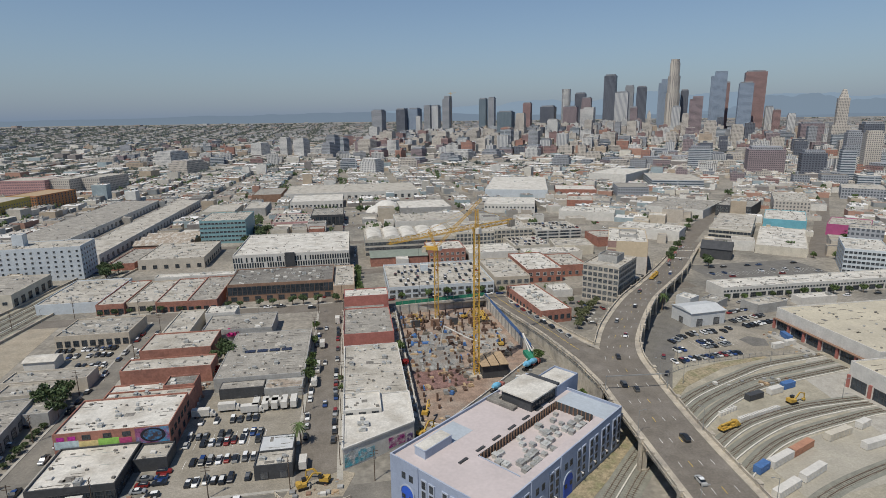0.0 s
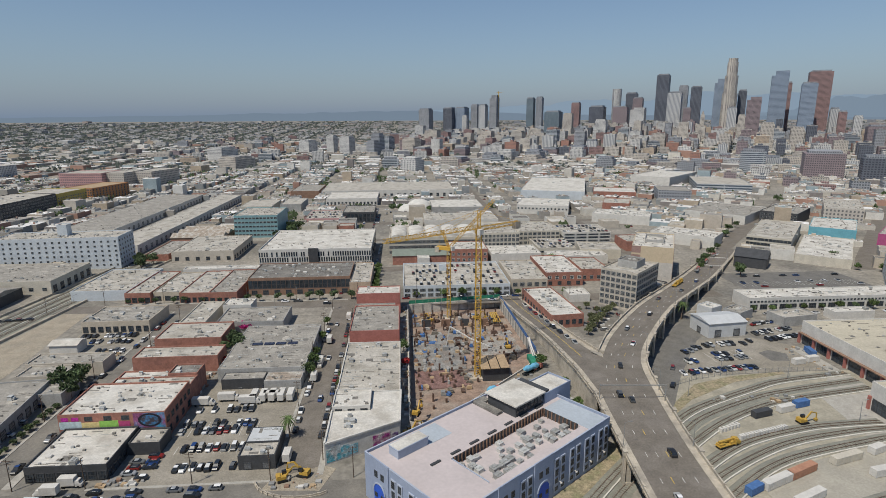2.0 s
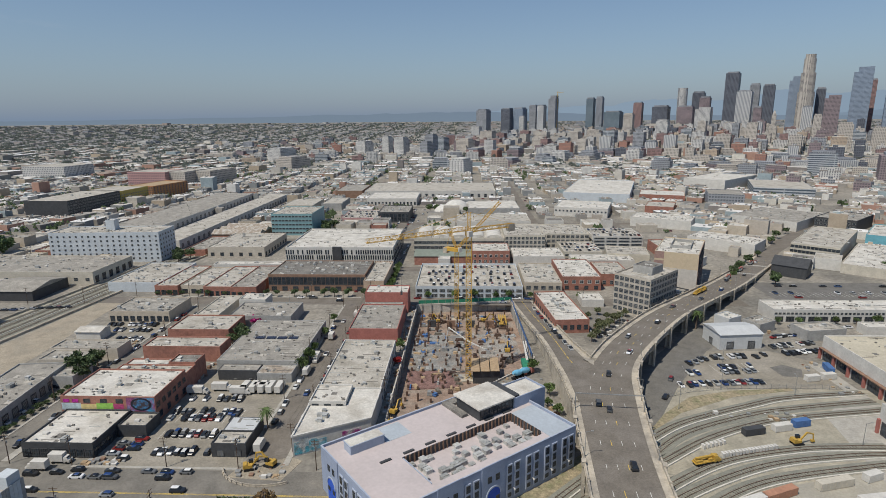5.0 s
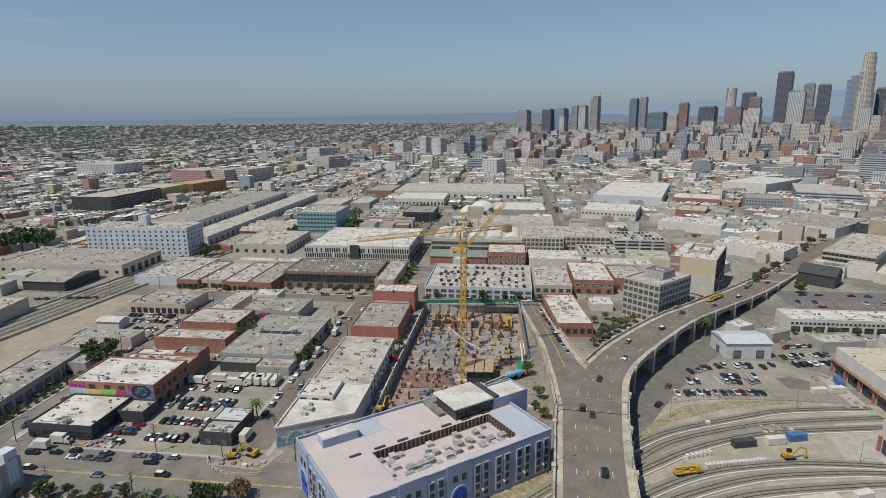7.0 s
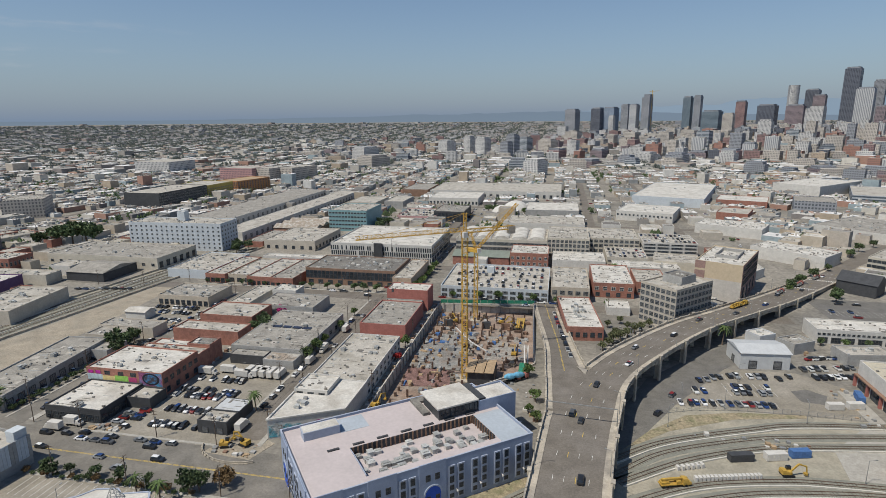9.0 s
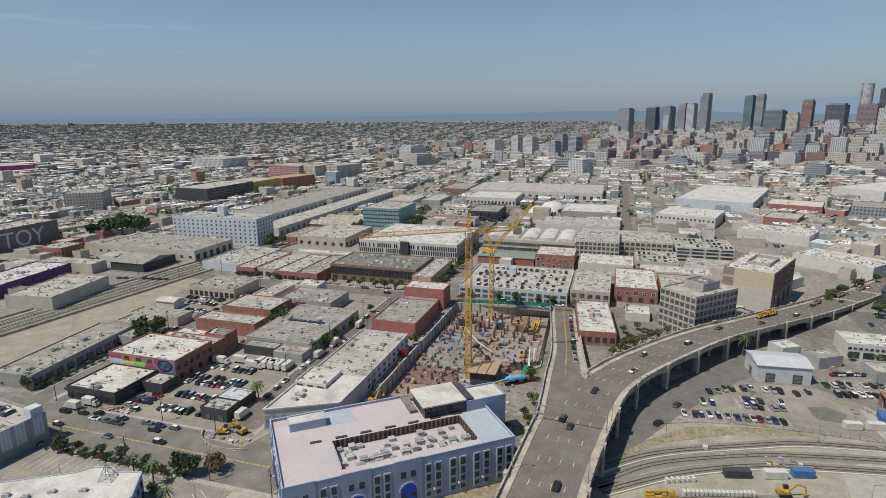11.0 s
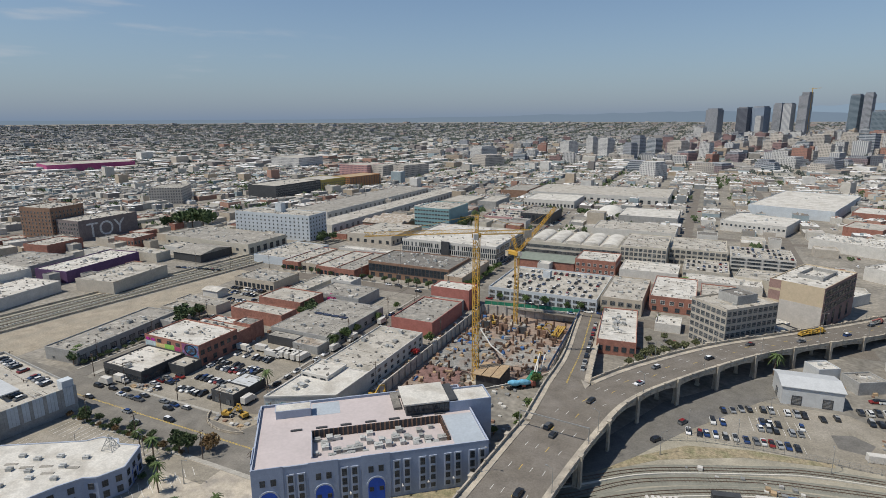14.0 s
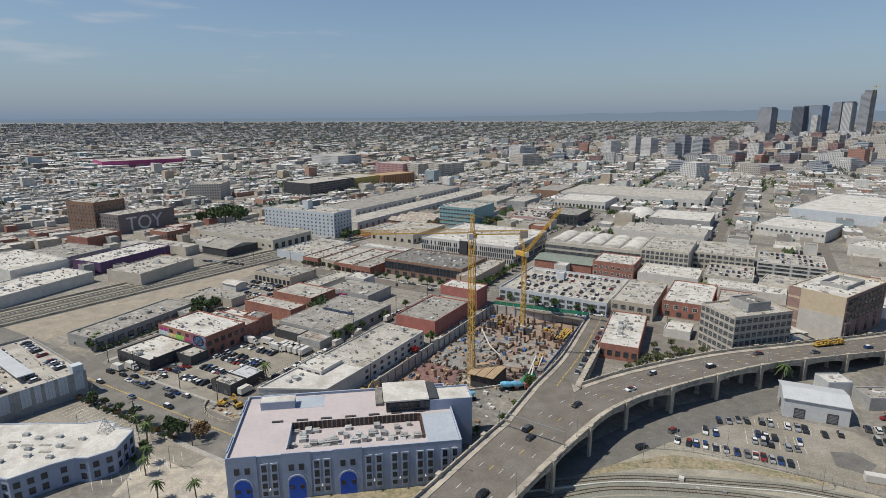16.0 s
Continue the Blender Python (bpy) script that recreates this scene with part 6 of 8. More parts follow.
beam(bm, o2 + bk * 6.5 + Vector((0, 0, 1)), apex, 0.14)
beam(bm, apex, TIP, 0.1)
part("a_frame", bm, YELLOW, crane2)
part("cab", boxes((-1, 1, -0.9, 0.9, -0.2, 2.2)), WHITE, crane2, "white glazed operator cab").matrix_basis = pose(o2.x + 2.0, o2.y - 1.6, o2.z, 0, 0, 30)

# ---- railway ----
sleeper_me = mesh_of("sleeper", boxes((-0.12, 0.12, -1.3, 1.3, 0, 0.16)), SLEEPER)


def track(points, label, kerb=True, name="railway_track", step=1.1, lift=0.08):
    root = new(name)
    tagged(root, label, "railway track", "rail yard tracks")
    line = [np.array((*p[:2], lift + 0.16)) for p in spline([(*p, 0) for p in points], 2.5)]
    for off, nm in ((-0.75, "rail"), (0.75, "rail")):
        bm = bmesh.new()
        sweep(bm, line, [(off - 0.06, 0), (off + 0.06, 0), (off + 0.06, 0.17), (off - 0.06, 0.17)])
        part(nm, bm, RAIL, root)
    bm = bmesh.new()
    sweep(bm, line, [(-3.0, -0.3), (3.0, -0.3), (2.4, -0.1), (-2.4, -0.1)])
    part("ballast_bed", bm, BALLAST, root, "grey ballast bed")
    bm = bmesh.new()
    d, want = 0.0, 0.0
    for a, b in zip(line, line[1:]):
        L = float(np.linalg.norm(b - a))
        u = (b - a) / L
        while want < d + L:
            c = a + u * (want - d)
            s = np.array((u[1], -u[0]))
            p1, p2 = c[:2] - s * 1.35, c[:2] + s * 1.35
            beam(bm, (*p1, lift + 0.06), (*p2, lift + 0.06), 0.22)
            want += step
        d += L
    tagged(part("sleeper_bed", bm, SLEEPER, root), kind="stuff")
    if kerb:
        bm = bmesh.new()
        sweep(bm, line, [(2.2, -0.2), (2.65, -0.2), (2.65, 0.25), (2.2, 0.25)])
        part("walkway_kerb", bm, KERB, root, "pale concrete cable trough")


LB = "curved rusty railway track on gravel"
track([(74, 117), (88, 132.3), (109.2, 153.5), (131, 171.6), (150, 185.8), (182, 200), (199, 206), (232, 211)], LB)
track([(80, 114), (94.3, 131), (109, 145.5), (130, 162.5), (148.3, 178.6), (179, 192.5), (200, 197.9), (232, 204)], LB, False)
track([(131, 158.4), (153.6, 174.5), (176.6, 185.6), (195.5, 190.6), (232, 197)], LB)
track([(112, 131), (133, 148.5), (155.3, 161.7), (181.5, 168.9), (199, 170.6), (214, 171)], LB)
track([(114, 126), (135.6, 143.9), (167, 159.4), (197, 165.6), (214, 167)], LB)
track([(116, 119), (138, 137), (162.9, 150.9), (200.7, 159.7), (214, 161.5)], LB)
track([(120, 104), (150.7, 121), (182, 130.6), (213, 136)], LB, False)
for k in range(4):
    x = -208 + k * 6.0
    track([(x - 14, 20), (x, 152), (x + 17, 300), (x + 38, 480)], "straight railway track beside a dirt strip", k % 2 == 0, step=1.4)
sheet("yard", [(-228, 20), (-198, 20), (-183, 152), (-167, 300), (-146, 480), (-176, 480), (-197, 300), (-213, 152)], 0.03, GRAVEL, "grey gravel railway corridor", thick=0.3)
for off in (-214, -183):
    bm = bmesh.new()
    sweep(bm, [np.array((*p[:2], 0.0)) for p in spline([(off - 14, 20, 0), (off, 152, 0), (off + 17, 300, 0), (off + 38, 480, 0)], 10)], [(-0.3, -0.2), (0.3, -0.2), (0.3, 1.3), (-0.3, 1.3)])
    tagged(part("low_wall", bm, CONCRETE), "low pale concrete wall along the railway", "wall", kind="structure")


# ---- vehicles ----
def loft(bm, sections, mi=0):
    """Closed rings of equal length joined along x."""
    rings = [[bm.verts.new(p) for p in s] for s in sections]
    n = len(rings[0])
    for a, b in zip(rings, rings[1:]):
        for i in range(n):
            bm.faces.new((a[i], a[(i + 1) % n], b[(i + 1) % n], b[i])).material_index = mi
    bm.faces.new(rings[0][::-1]).material_index = mi
    bm.faces.new(rings[-1]).material_index = mi


def section(x, w, z0, z1, top):
    return [(x, -w, z0), (x, w, z0), (x, w * 1.02, (z0 + z1) / 2), (x, w * top, z1), (x, -w * top, z1), (x, -w * 1.02, (z0 + z1) / 2)]


wheel_bm = bmesh.new()
tube(wheel_bm, (0, -0.11, 0), (0, 0.11, 0), 0.33, n=12)
WHEEL = mesh_of("wheel", wheel_bm, TYRE)


def car_proto(kind):
    root = new("car")
    L, W, H, hood, cab0, cab1, rear = {"sedan": (4.7, 0.9, 1.45, 0.95, -0.95, 1.35, 1.0), "suv": (4.7, 0.95, 1.75, 1.08, -0.8, 2.05, 1.1), "hatch": (4.2, 0.88, 1.52, 0.98, -0.85, 1.75, 1.02), "pickup": (5.5, 0.97, 1.85, 1.12, -1.0, 0.75, 1.05)}[kind]
    h = L / 2
    bm = bmesh.new()
    loft(bm, [section(-h, W * 0.86, 0.3, hood * 0.72, 0.9), section(-h + 0.25, W * 0.97, 0.24, hood * 0.9, 0.92), section(cab0 - 0.3, W, 0.22, hood, 0.93), section(cab1 + 0.2 if cab1 + 0.2 < h - 0.1 else h - 0.15, W, 0.22, rear, 0.93), section(h - 0.05, W * 0.95, 0.26, rear * 0.96, 0.92), section(h, W * 0.88, 0.34, rear * 0.8, 0.9)])
    part("body", bm, CARPAINT, root)
    bm = bmesh.new()
    s = 0.55 if kind in ("sedan", "hatch") else 0.4
    loft(bm, [section(cab0 - 0.35, W * 0.88, hood - 0.06, hood + 0.02, 0.98), section(cab0 + s, W * 0.88, hood - 0.06, H - 0.06, 0.82), section(cab1 - (0.5 if kind == "sedan" else 0.15), W * 0.88, rear - 0.06, H - 0.06, 0.82), section(cab1 + 0.18, W * 0.86, rear - 0.06, rear + 0.02, 0.97)])
    part("glazing", bm, CARGLASS, root)
    bm = bmesh.new()
    loft(bm, [section(cab0 + s - 0.05, W * 0.7, H - 0.07, H - 0.02, 0.95), section((cab0 + cab1) / 2, W * 0.73, H - 0.07, H, 0.95), section(cab1 - (0.5 if kind == "sedan" else 0.15), W * 0.7, H - 0.07, H - 0.03, 0.95)])
    part("roof_panel", bm, CARPAINT, root)
    for x in (-h + 0.85, h - 0.95):
        for y in (-W + 0.08, W - 0.08):
            placed("wheel", WHEEL, root, pose(x, y, 0.33))
    if kind == "pickup":
        part("load_bed", boxes((0.95, h - 0.15, -W * 0.8, W * 0.8, 1.04, 1.07)), TYRE, root, "black open load bed")
    tagged(root, {"sedan": "parked four-door sedan with dark windows", "suv": "parked sport utility car with dark windows", "hatch": "compact hatchback car with dark windows", "pickup": "pickup truck with open black bed"}[kind], "car", "cars")
    return root


PROTOS = [car_proto(k) for k in ("sedan", "suv", "hatch", "pickup")]
USED = [False] * 4


def car(x, y, yaw, z=0.07, kind=None):
    """A car; yaw: the way its front points, in degrees from +x."""
    k = rnd.choices(range(4), (5, 4, 3, 1))[0] if kind is None else kind
    m = pose(x, y, z, 0, 0, yaw + 180)
    if not USED[k]:
        USED[k] = True
        PROTOS[k].matrix_basis = m
        return PROTOS[k]
    return copy_thing(PROTOS[k], m)


def car_row(x0, y0, x1, y1, n, yaw, z=0.07, fill=0.85, jitter=0.25):
    for i in range(n):
        if rnd.random() < fill:
            f = i / max(1, n - 1)
            car(x0 + (x1 - x0) * f + rnd.uniform(-jitter, jitter), y0 + (y1 - y0) * f + rnd.uniform(-jitter, jitter), yaw + rnd.uniform(-3, 3) + rnd.choice((0, 180)), z)


# front street
car_row(-58, 150.4, -22, 150.2, 7, 0, fill=0.9)
car_row(-56, 147.2, -28, 147.0, 6, 0, fill=0.8)
for x, y, a in ((-66, 140, 0), (-41, 138.5, 180), (-20, 141, 0), (6, 137, 180), (-72, 148, 0), (-64, 149, 0), (-30, 134, 180)):
    car(x, y, a)
# lot between the warehouses
car_row(-38, 161.5, -20, 161.5, 8, 90)
car_row(-42, 173, -20, 172.5, 9, 90, fill=0.9)
car_row(-44, 184, -20, 184, 10, 90, fill=0.95)
car_row(-44, 188.6, -20, 188.8, 10, 90, fill=0.9)
car_row(-43, 199, -23, 199.5, 8, 90, fill=0.9)
car_row(-52, 160, -52, 172, 5, 0)
car_row(-47, 157, -47, 169, 5, 0)
car_row(-36, 219, -12, 219, 8, 90, fill=0.8)
# street between the warehouses
car_row(-3.6, 182, -3.6, 316, 20, 90, fill=0.62)
car_row(6.6, 178, 6.6, 318, 23, 90, fill=0.72)
car(1, 245, 90), car(2.5, 205, -90), car(0, 290, 90)
# side street and workshop lots
car_row(-96.4, 160, -96.4, 300, 18, 90, fill=0.45)
car_row(-89.2, 165, -89.2, 300, 16, 90, fill=0.4)
car_row(-130, 283, -101, 283, 11, 90, fill=0.85)
car_row(-128, 275, -103, 274.5, 9, 90, fill=0.8)
car_row(-104.5, 165, -108, 212, 12, 0, fill=0.55)
car_row(-112, 261, -101, 262, 5, 90, fill=0.9)
# cross street
car_row(38, 332.6, 108, 332.8, 11, 0, fill=0.75)
car_row(-60, 333, -5, 333, 8, 0, fill=0.3)
car(-10, 327, 0), car(20, 325, 180), car(92, 326, 0), car(-80, 327, 180)
# ramp street: parked along the brick wedge
for i in range(9):
    p, q = ramp_r[10 + 4 * i], ramp_r[11 + 4 * i]
    d = q - p
    ob = car(p[0] - 1.3, p[1], math.degrees(math.atan2(d[1], d[0])), p[2] + 0.0)
    ob.matrix_basis = pose(p[0] - 1.6, p[1], p[2] + 0.02, 0, 0, math.degrees(math.atan2(d[1], d[0])) + 180) @ pose(0, 0, 0, 0, -math.degrees(math.atan2(d[2], np.hypot(d[0], d[1]))), 0)
# lot beside the rail yard
car_row(160, 206.5 + 9, 164, 207 + 9, 2, 92)
car_row(166, 217, 179, 218, 5, 98, fill=0.9)
car_row(182, 218.5, 195, 219.5, 6, 98, fill=0.95)
car_row(184, 229, 197, 230.5, 6, 98, fill=0.95)
car_row(185, 234.2, 198, 235.6, 6, 98, fill=0.9)
car_row(168, 227, 178, 230, 4, 100, fill=0.8)
car_row(186, 245, 200, 246.5, 6, 98, fill=0.9)
car_row(172, 238, 181, 243, 4, 105, fill=0.8)
car_row(222, 250, 240, 254, 7, 98, fill=0.9)
car_row(220, 258, 242, 264, 8, 98, fill=0.85)
car_row(224, 270, 250, 276, 9, 20, fill=0.6)
car(158, 221.7, 60), car(206, 246, 100), car(211, 249, 95), car(150, 205, 55, kind=1)
# roadway traffic on the viaduct
for i, f, yaw0, k in ((7, 0.32, 0, 0), (12, 0.66, 0, 1), (20, 0.5, 0, 2), (21, 0.33, 0, 1), (27, 0.52, 180, 0), (33, 0.7, 180, 0), (38, 0.28, 180, 2), (44, 0.6, 0, 1), (52, 0.3, 180, 0), (58, 0.66, 0, 0), (66, 0.7, 0, 1), (74, 0.3, 180, 0), (80, 0.62, 0, 2), (93, 0.3, 180, 0)):
    a, b = line_l[i], line_r[i]
    p = a + (b - a) * f
    d = line_r[i + 1] - line_r[i - 1]
    car(p[0], p[1], math.degrees(math.atan2(d[1], d[0])) + yaw0, p[2] + 0.02, k)
# far parked cars, past counting
def far_cars(rows):
    bm = bmesh.new()
    for x0, y0, x1, y1, n, z, turn in rows:
        for i in range(n):
            if rnd.random() < 0.7:
                f = i / max(1, n - 1)
                x, y = x0 + (x1 - x0) * f, y0 + (y1 - y0) * f
                a = abs(x1 - x0) < abs(y1 - y0) if turn is None else turn
                l, w = (2.25, 0.9) if a else (0.9, 2.25)
                v = []
                for zz, s in ((0.2, 0.96), (0.55, 1), (0.95, 0.97)):
                    v.append([bm.verts.new((x + l * s * sx, y + w * s * sy, z + zz)) for sx, sy in ((-1, -1), (1, -1), (1, 1), (-1, 1))])
                for p, q in zip(v, v[1:]):
                    for e in range(4):
                        bm.faces.new((p[e], p[(e + 1) % 4], q[(e + 1) % 4], q[e]))
                bm.faces.new(v[-1])
                u = []
                lx, ly = (0.62, 0.9) if a else (0.9, 0.62)
                for zz, s in ((0.93, 1.0), (1.42, 0.78)):
                    u.append([bm.verts.new((x + l * lx * s * sx, y + w * ly * s * sy, z + zz)) for sx, sy in ((-1, -1), (1, -1), (1, 1), (-1, 1))])
                for e in range(4):
                    bm.faces.new((u[0][e], u[0][(e + 1) % 4], u[1][(e + 1) % 4], u[1][e])).material_index = 1
                t = [bm.verts.new(q.co + Vector((0, 0, 0.02))) for q in u[1]]
                bm.faces.new(t)
    return bm


rows = [(150, y, 175, y, 8, 7.5, 0) for y in (436, 446, 458)] + [(180, y, 218, y, 12, 12, 0) for y in (474, 486, 498)] + [(-62, y, -28, y, 11, 7, 0) for y in (600, 615, 630)]
rows += [(41 + 2.7 * (y % 5), y, 100, y, 13, 7.0, 0) for y in (341, 350, 356, 366, 372, 384)] + [(-116, y + 6, -70, y - 1, 14, 9.5, 0) for y in (106, 118, 129)]
rows += [(268, y, 346, y, 9, 0.07, k) for y, k in ((326, 0), (338, 1), (347, 0), (362, 1))] + [(262, 313.8, 350, 313.6, 22, 0.07, 0), (245, 286, 340, 285, 14, 0.07, 1), (-3.6, 340, -3.6, 395, 8, 0.07, 0), (6.6, 340, 6.6, 395, 8, 0.07, 0)]
rows += [(rnd.uniform(-300, 450), rnd.uniform(500, 900), rnd.uniform(-300, 450), rnd.uniform(500, 900), 14, 0.1, k % 2) for k in range(26)]
rows += [(16, 416, 18, 480, 14, 0.1, 0), (7, 520, 7, 690, 26, 0.1, 0), (-4, 520, -4, 690, 26, 0.1, 0), (-174.5, 440, -174.5, 760, 40, 0.1, 1), (-240, 300, -175, 312, 14, 0.1, 1), (150, 303, 160, 292, 5, 0.07, 0), (134, 282, 150, 262, 6, 0.07, 1)]
ob = part("far_parked_cars", far_cars(rows), [CARPAINT_FAR, CARGLASS])
tagged(ob, "many small parked cars in far streets and lots", "cars", kind="stuff")


def box_truck(x, y, yaw, z=0.07, length=7.0, paint=None, label="white box truck with square cargo body"):
    root = new("truck")
    paint = paint or WHITE
    part("cargo_body", boxes((-length / 2, length / 2 - 2.1, -1.2, 1.2, 0.9, 3.5)), paint, root)
    bm = bmesh.new()
    h = length / 2
    loft(bm, [section(h - 2.0, 1.05, 0.5, 2.5, 0.9), section(h - 0.9, 1.05, 0.5, 2.45, 0.85), section(h - 0.4, 1.05, 0.5, 1.5, 0.95), section(h, 1.0, 0.5, 1.3, 0.95)])
    part("cab", bm, WHITE, root)
    part("windscreen", boxes((h - 0.95, h - 0.62, -0.9, 0.9, 1.5, 2.25)), CARGLASS, root)
    part("chassis", boxes((-h + 0.2, h - 0.3, -0.5, 0.5, 0.5, 0.9)), TYRE, root)
    for wx in (-h + 1.3, h - 1.0):
        for wy in (-1.0, 1.0):
            placed("wheel", WHEEL, root, pose(wx, wy, 0.42) @ Matrix.Scale(1.27, 4))
    root.matrix_basis = pose(x, y, z, 0, 0, yaw)
    return tagged(root, label, "truck", "trucks")


for x, y, a in ((-72, 151, 180), (-67, 155.2, 0), (-1, 266, 90), (-2.6, 224, 90), (-2, 238, -90), (5.8, 300, 90), (-2.8, 165, 90)):
    box_truck(x, y, a)
for k in range(5):
    box_truck(-24 + 3.6 * k, 208, 90, length=8.5)
for k in range(4):
    box_truck(-43 + 9.0 * k, 204 + 3.2 * (k % 2), 0, length=8.6, label="white motor home parked in a lot")


def flatbed(x, y, z, yaw, col, label):
    root = new("truck")
    bm = bmesh.new()
    loft(bm, [section(2.2, 1.15, 0.6, 2.7, 0.9), section(3.6, 1.15, 0.6, 2.6, 0.85), section(4.1, 1.15, 0.6, 1.6, 0.95), section(4.9, 1.05, 0.6, 1.4, 0.95)])
    part("cab", bm, col, root)
    part("bed", boxes((-5, 2, -1.2, 1.2, 0.95, 1.25), (-4.8, -2.2, -0.9, 0.9, 1.25, 2.0), (0.2, 1.6, -1.0, 1.0, 1.25, 2.1)), col if col is MACHINE else STEEL, root)
    part("boom", boxes((-4.6, 3.8, -0.35, 0.35, 2.3, 2.8)), col if col is MACHINE else RED_PAINT, root)
    for wx in (-4, -2.9, 3.2):
        for wy in (-1.05, 1.05):
            placed("wheel", WHEEL, root, pose(wx, wy, 0.45) @ Matrix.Scale(1.4, 4))
    root.matrix_basis = pose(x, y, z, 0, 0, yaw)
    return tagged(root, label, "truck", "trucks")


def on_deck(i, f):
    a, b = line_l[i], line_r[i]
    d = line_r[i + 1] - line_r[i - 1]
    return (*(a + (b - a) * f), math.degrees(math.atan2(d[1], d[0])))


for i, f, col, lb in ((62, 0.18, MACHINE, "yellow mobile crane truck on the roadway"), (64, 0.18, MACHINE, "yellow mobile crane truck on the roadway"), (76, 0.2, RED_PAINT, "red flatbed truck with steel load"), (84, 0.18, RED_PAINT, "red flatbed truck with steel load"), (91, 0.2, RED_PAINT, "red flatbed truck with steel load")):
    p = on_deck(i, f)
    flatbed(p[0], p[1], p[2] + 0.02, p[3], col, lb)


def mixer(x, y, yaw, z=0.1):
    root = new("concrete_mixer")
    bm = bmesh.new()
    loft(bm, [section(2.6, 1.15, 0.6, 2.7, 0.9), section(4.2, 1.15, 0.6, 2.5, 0.85)])
    part("cab", bm, RED_PAINT, root)
    bm = bmesh.new()
    tube(bm, (-3.4, 0, 3.2), (-1.6, 0, 2.8), 0.7, 1.35, 14)
    tube(bm, (-1.6, 0, 2.8), (0.6, 0, 2.4), 1.35, 1.25, 14)
    tube(bm, (0.6, 0, 2.4), (2.2, 0, 2.1), 1.25, 0.6, 14)
    part("drum", bm, mat("blue_drum_paint", (0.16, 0.42, 0.6), 0.5), root, "light blue mixing drum")
    part("chassis", boxes((-4, 4, -0.6, 0.6, 0.6, 1.0)), TYRE, root)
    for wx in (-3, -1.9, 3.2):
        for wy in (-1.05, 1.05):
            placed("wheel", WHEEL, root, pose(wx, wy, 0.45) @ Matrix.Scale(1.4, 4))
    root.matrix_basis = pose(x, y, z, 0, 0, yaw)
    return tagged(root, "concrete mixer truck with light blue drum", "concrete mixer", "mixers")


mixer(92, 222, 40), mixer(95.5, 224.5, 42), mixer(73, 204, 42), mixer(81, 205, 220)


def excavator(x, y, yaw, z=0.0, col=MACHINE, up=1.0):
    root = new("excavator")
    for s in (-1, 1):
        bm = bmesh.new()
        loft(bm, [section(-1.9, 0.3, 0.25, 0.55, 1), section(-1.5, 0.3, 0.0, 0.8, 1), section(1.5, 0.3, 0.0, 0.8, 1), section(1.9, 0.3, 0.25, 0.55, 1)])
        part("track", bm, TYRE, root).matrix_basis = pose(0, s * 1.1, 0)
    part("house", boxes((-2.1, 0.9, -1.2, 1.2, 0.95, 1.9), (-2.0, -0.8, -1.15, 1.15, 1.9, 2.3)), col, root)
    part("cab", boxes((-0.2, 1.2, 0.25, 1.2, 1.9, 3.0)), CARGLASS, root)
    bm = bmesh.new()
    beam(bm, (0.9, -0.2, 1.6), (3.2, -0.2, 4.2 * up), 0.45)
    beam(bm, (3.2, -0.2, 4.2 * up), (5.6, -0.2, 3.4 * up), 0.4)
    part("boom", bm, col, root)
    bm = bmesh.new()
    beam(bm, (5.6, -0.2, 3.6 * up), (6.0, -0.2, 1.2), 0.32)
    box(bm, 5.2, 6.2, -0.7, 0.3, 0.5, 1.2)
    part("stick", bm, col, root)
    root.matrix_basis = pose(x, y, z, 0, 0, yaw)
    return tagged(root, "yellow tracked excavator with bent boom", "excavator", "building machines")


for x, y, a, z in ((-2, 153, 20, 0.1), (4, 155, 160, 0.1), (41, 190, 70, 0.1), (88, 300, 200, PIT_Z), (80, 306, 30, PIT_Z), (52, 304, 120, PIT_Z), (38, 176, 40, 0.1), (31, 158, 20, 0.1), (184, 172.5, 10, 0.1), (90, 262, 90, PIT_Z)):
    excavator(x, y, a, z)
# concrete pump boom over the slab
pump = new("concrete_pump")
tagged(pump, "white concrete pump with folded placing boom", "concrete pump")
bm = bmesh.new()
for a, b in (((58, 262, -3), (60, 262, 8)), ((60, 262, 8), (70, 250, 5.5)), ((70, 250, 5.5), (80, 244, 3))):
    beam(bm, a, b, 0.45)
part("boom", bm, WHITE, pump)
part("base", boxes((56.5, 59.5, 260.5, 263.5, PIT_Z, -2.6)), STEEL, pump)
pump2 = new("concrete_pump")
tagged(pump2, "white concrete pump truck beside the ramp", "concrete pump")
bm = bmesh.new()
for a, b in (((97, 236, 2), (96, 244, 8)), ((96, 244, 8), (97, 232, 4)), ((98, 238, 2), (97.6, 248, 6.5))):
    beam(bm, a, b, 0.5)
part("boom", bm, WHITE, pump2)
part("carrier", boxes((94.5, 98.5, 228, 238, 0.2, 2.2)), GREENMESH, pump2)


def container(x, y, yaw, length=12.2, z=0.08, label="corrugated steel shipping container", paint=None):
    paint = paint or WHITE
    bm = boxes((-length / 2, length / 2, -1.22, 1.22, 0.12, 2.6))
    root = new("container")
    part("body", bm, paint, root)
    rib = mesh_of("rib", boxes((-0.07, 0.07, -1.28, 1.28, 0.3, 2.45)), paint)
    for k in range(int(length / 0.9)):
        placed("rib", rib, root, pose(-length / 2 + 0.6 + 0.9 * k, 0, 0))
    root.matrix_basis = pose(x, y, z, 0, 0, yaw)
    return tagged(root, label, "container", "yard containers")


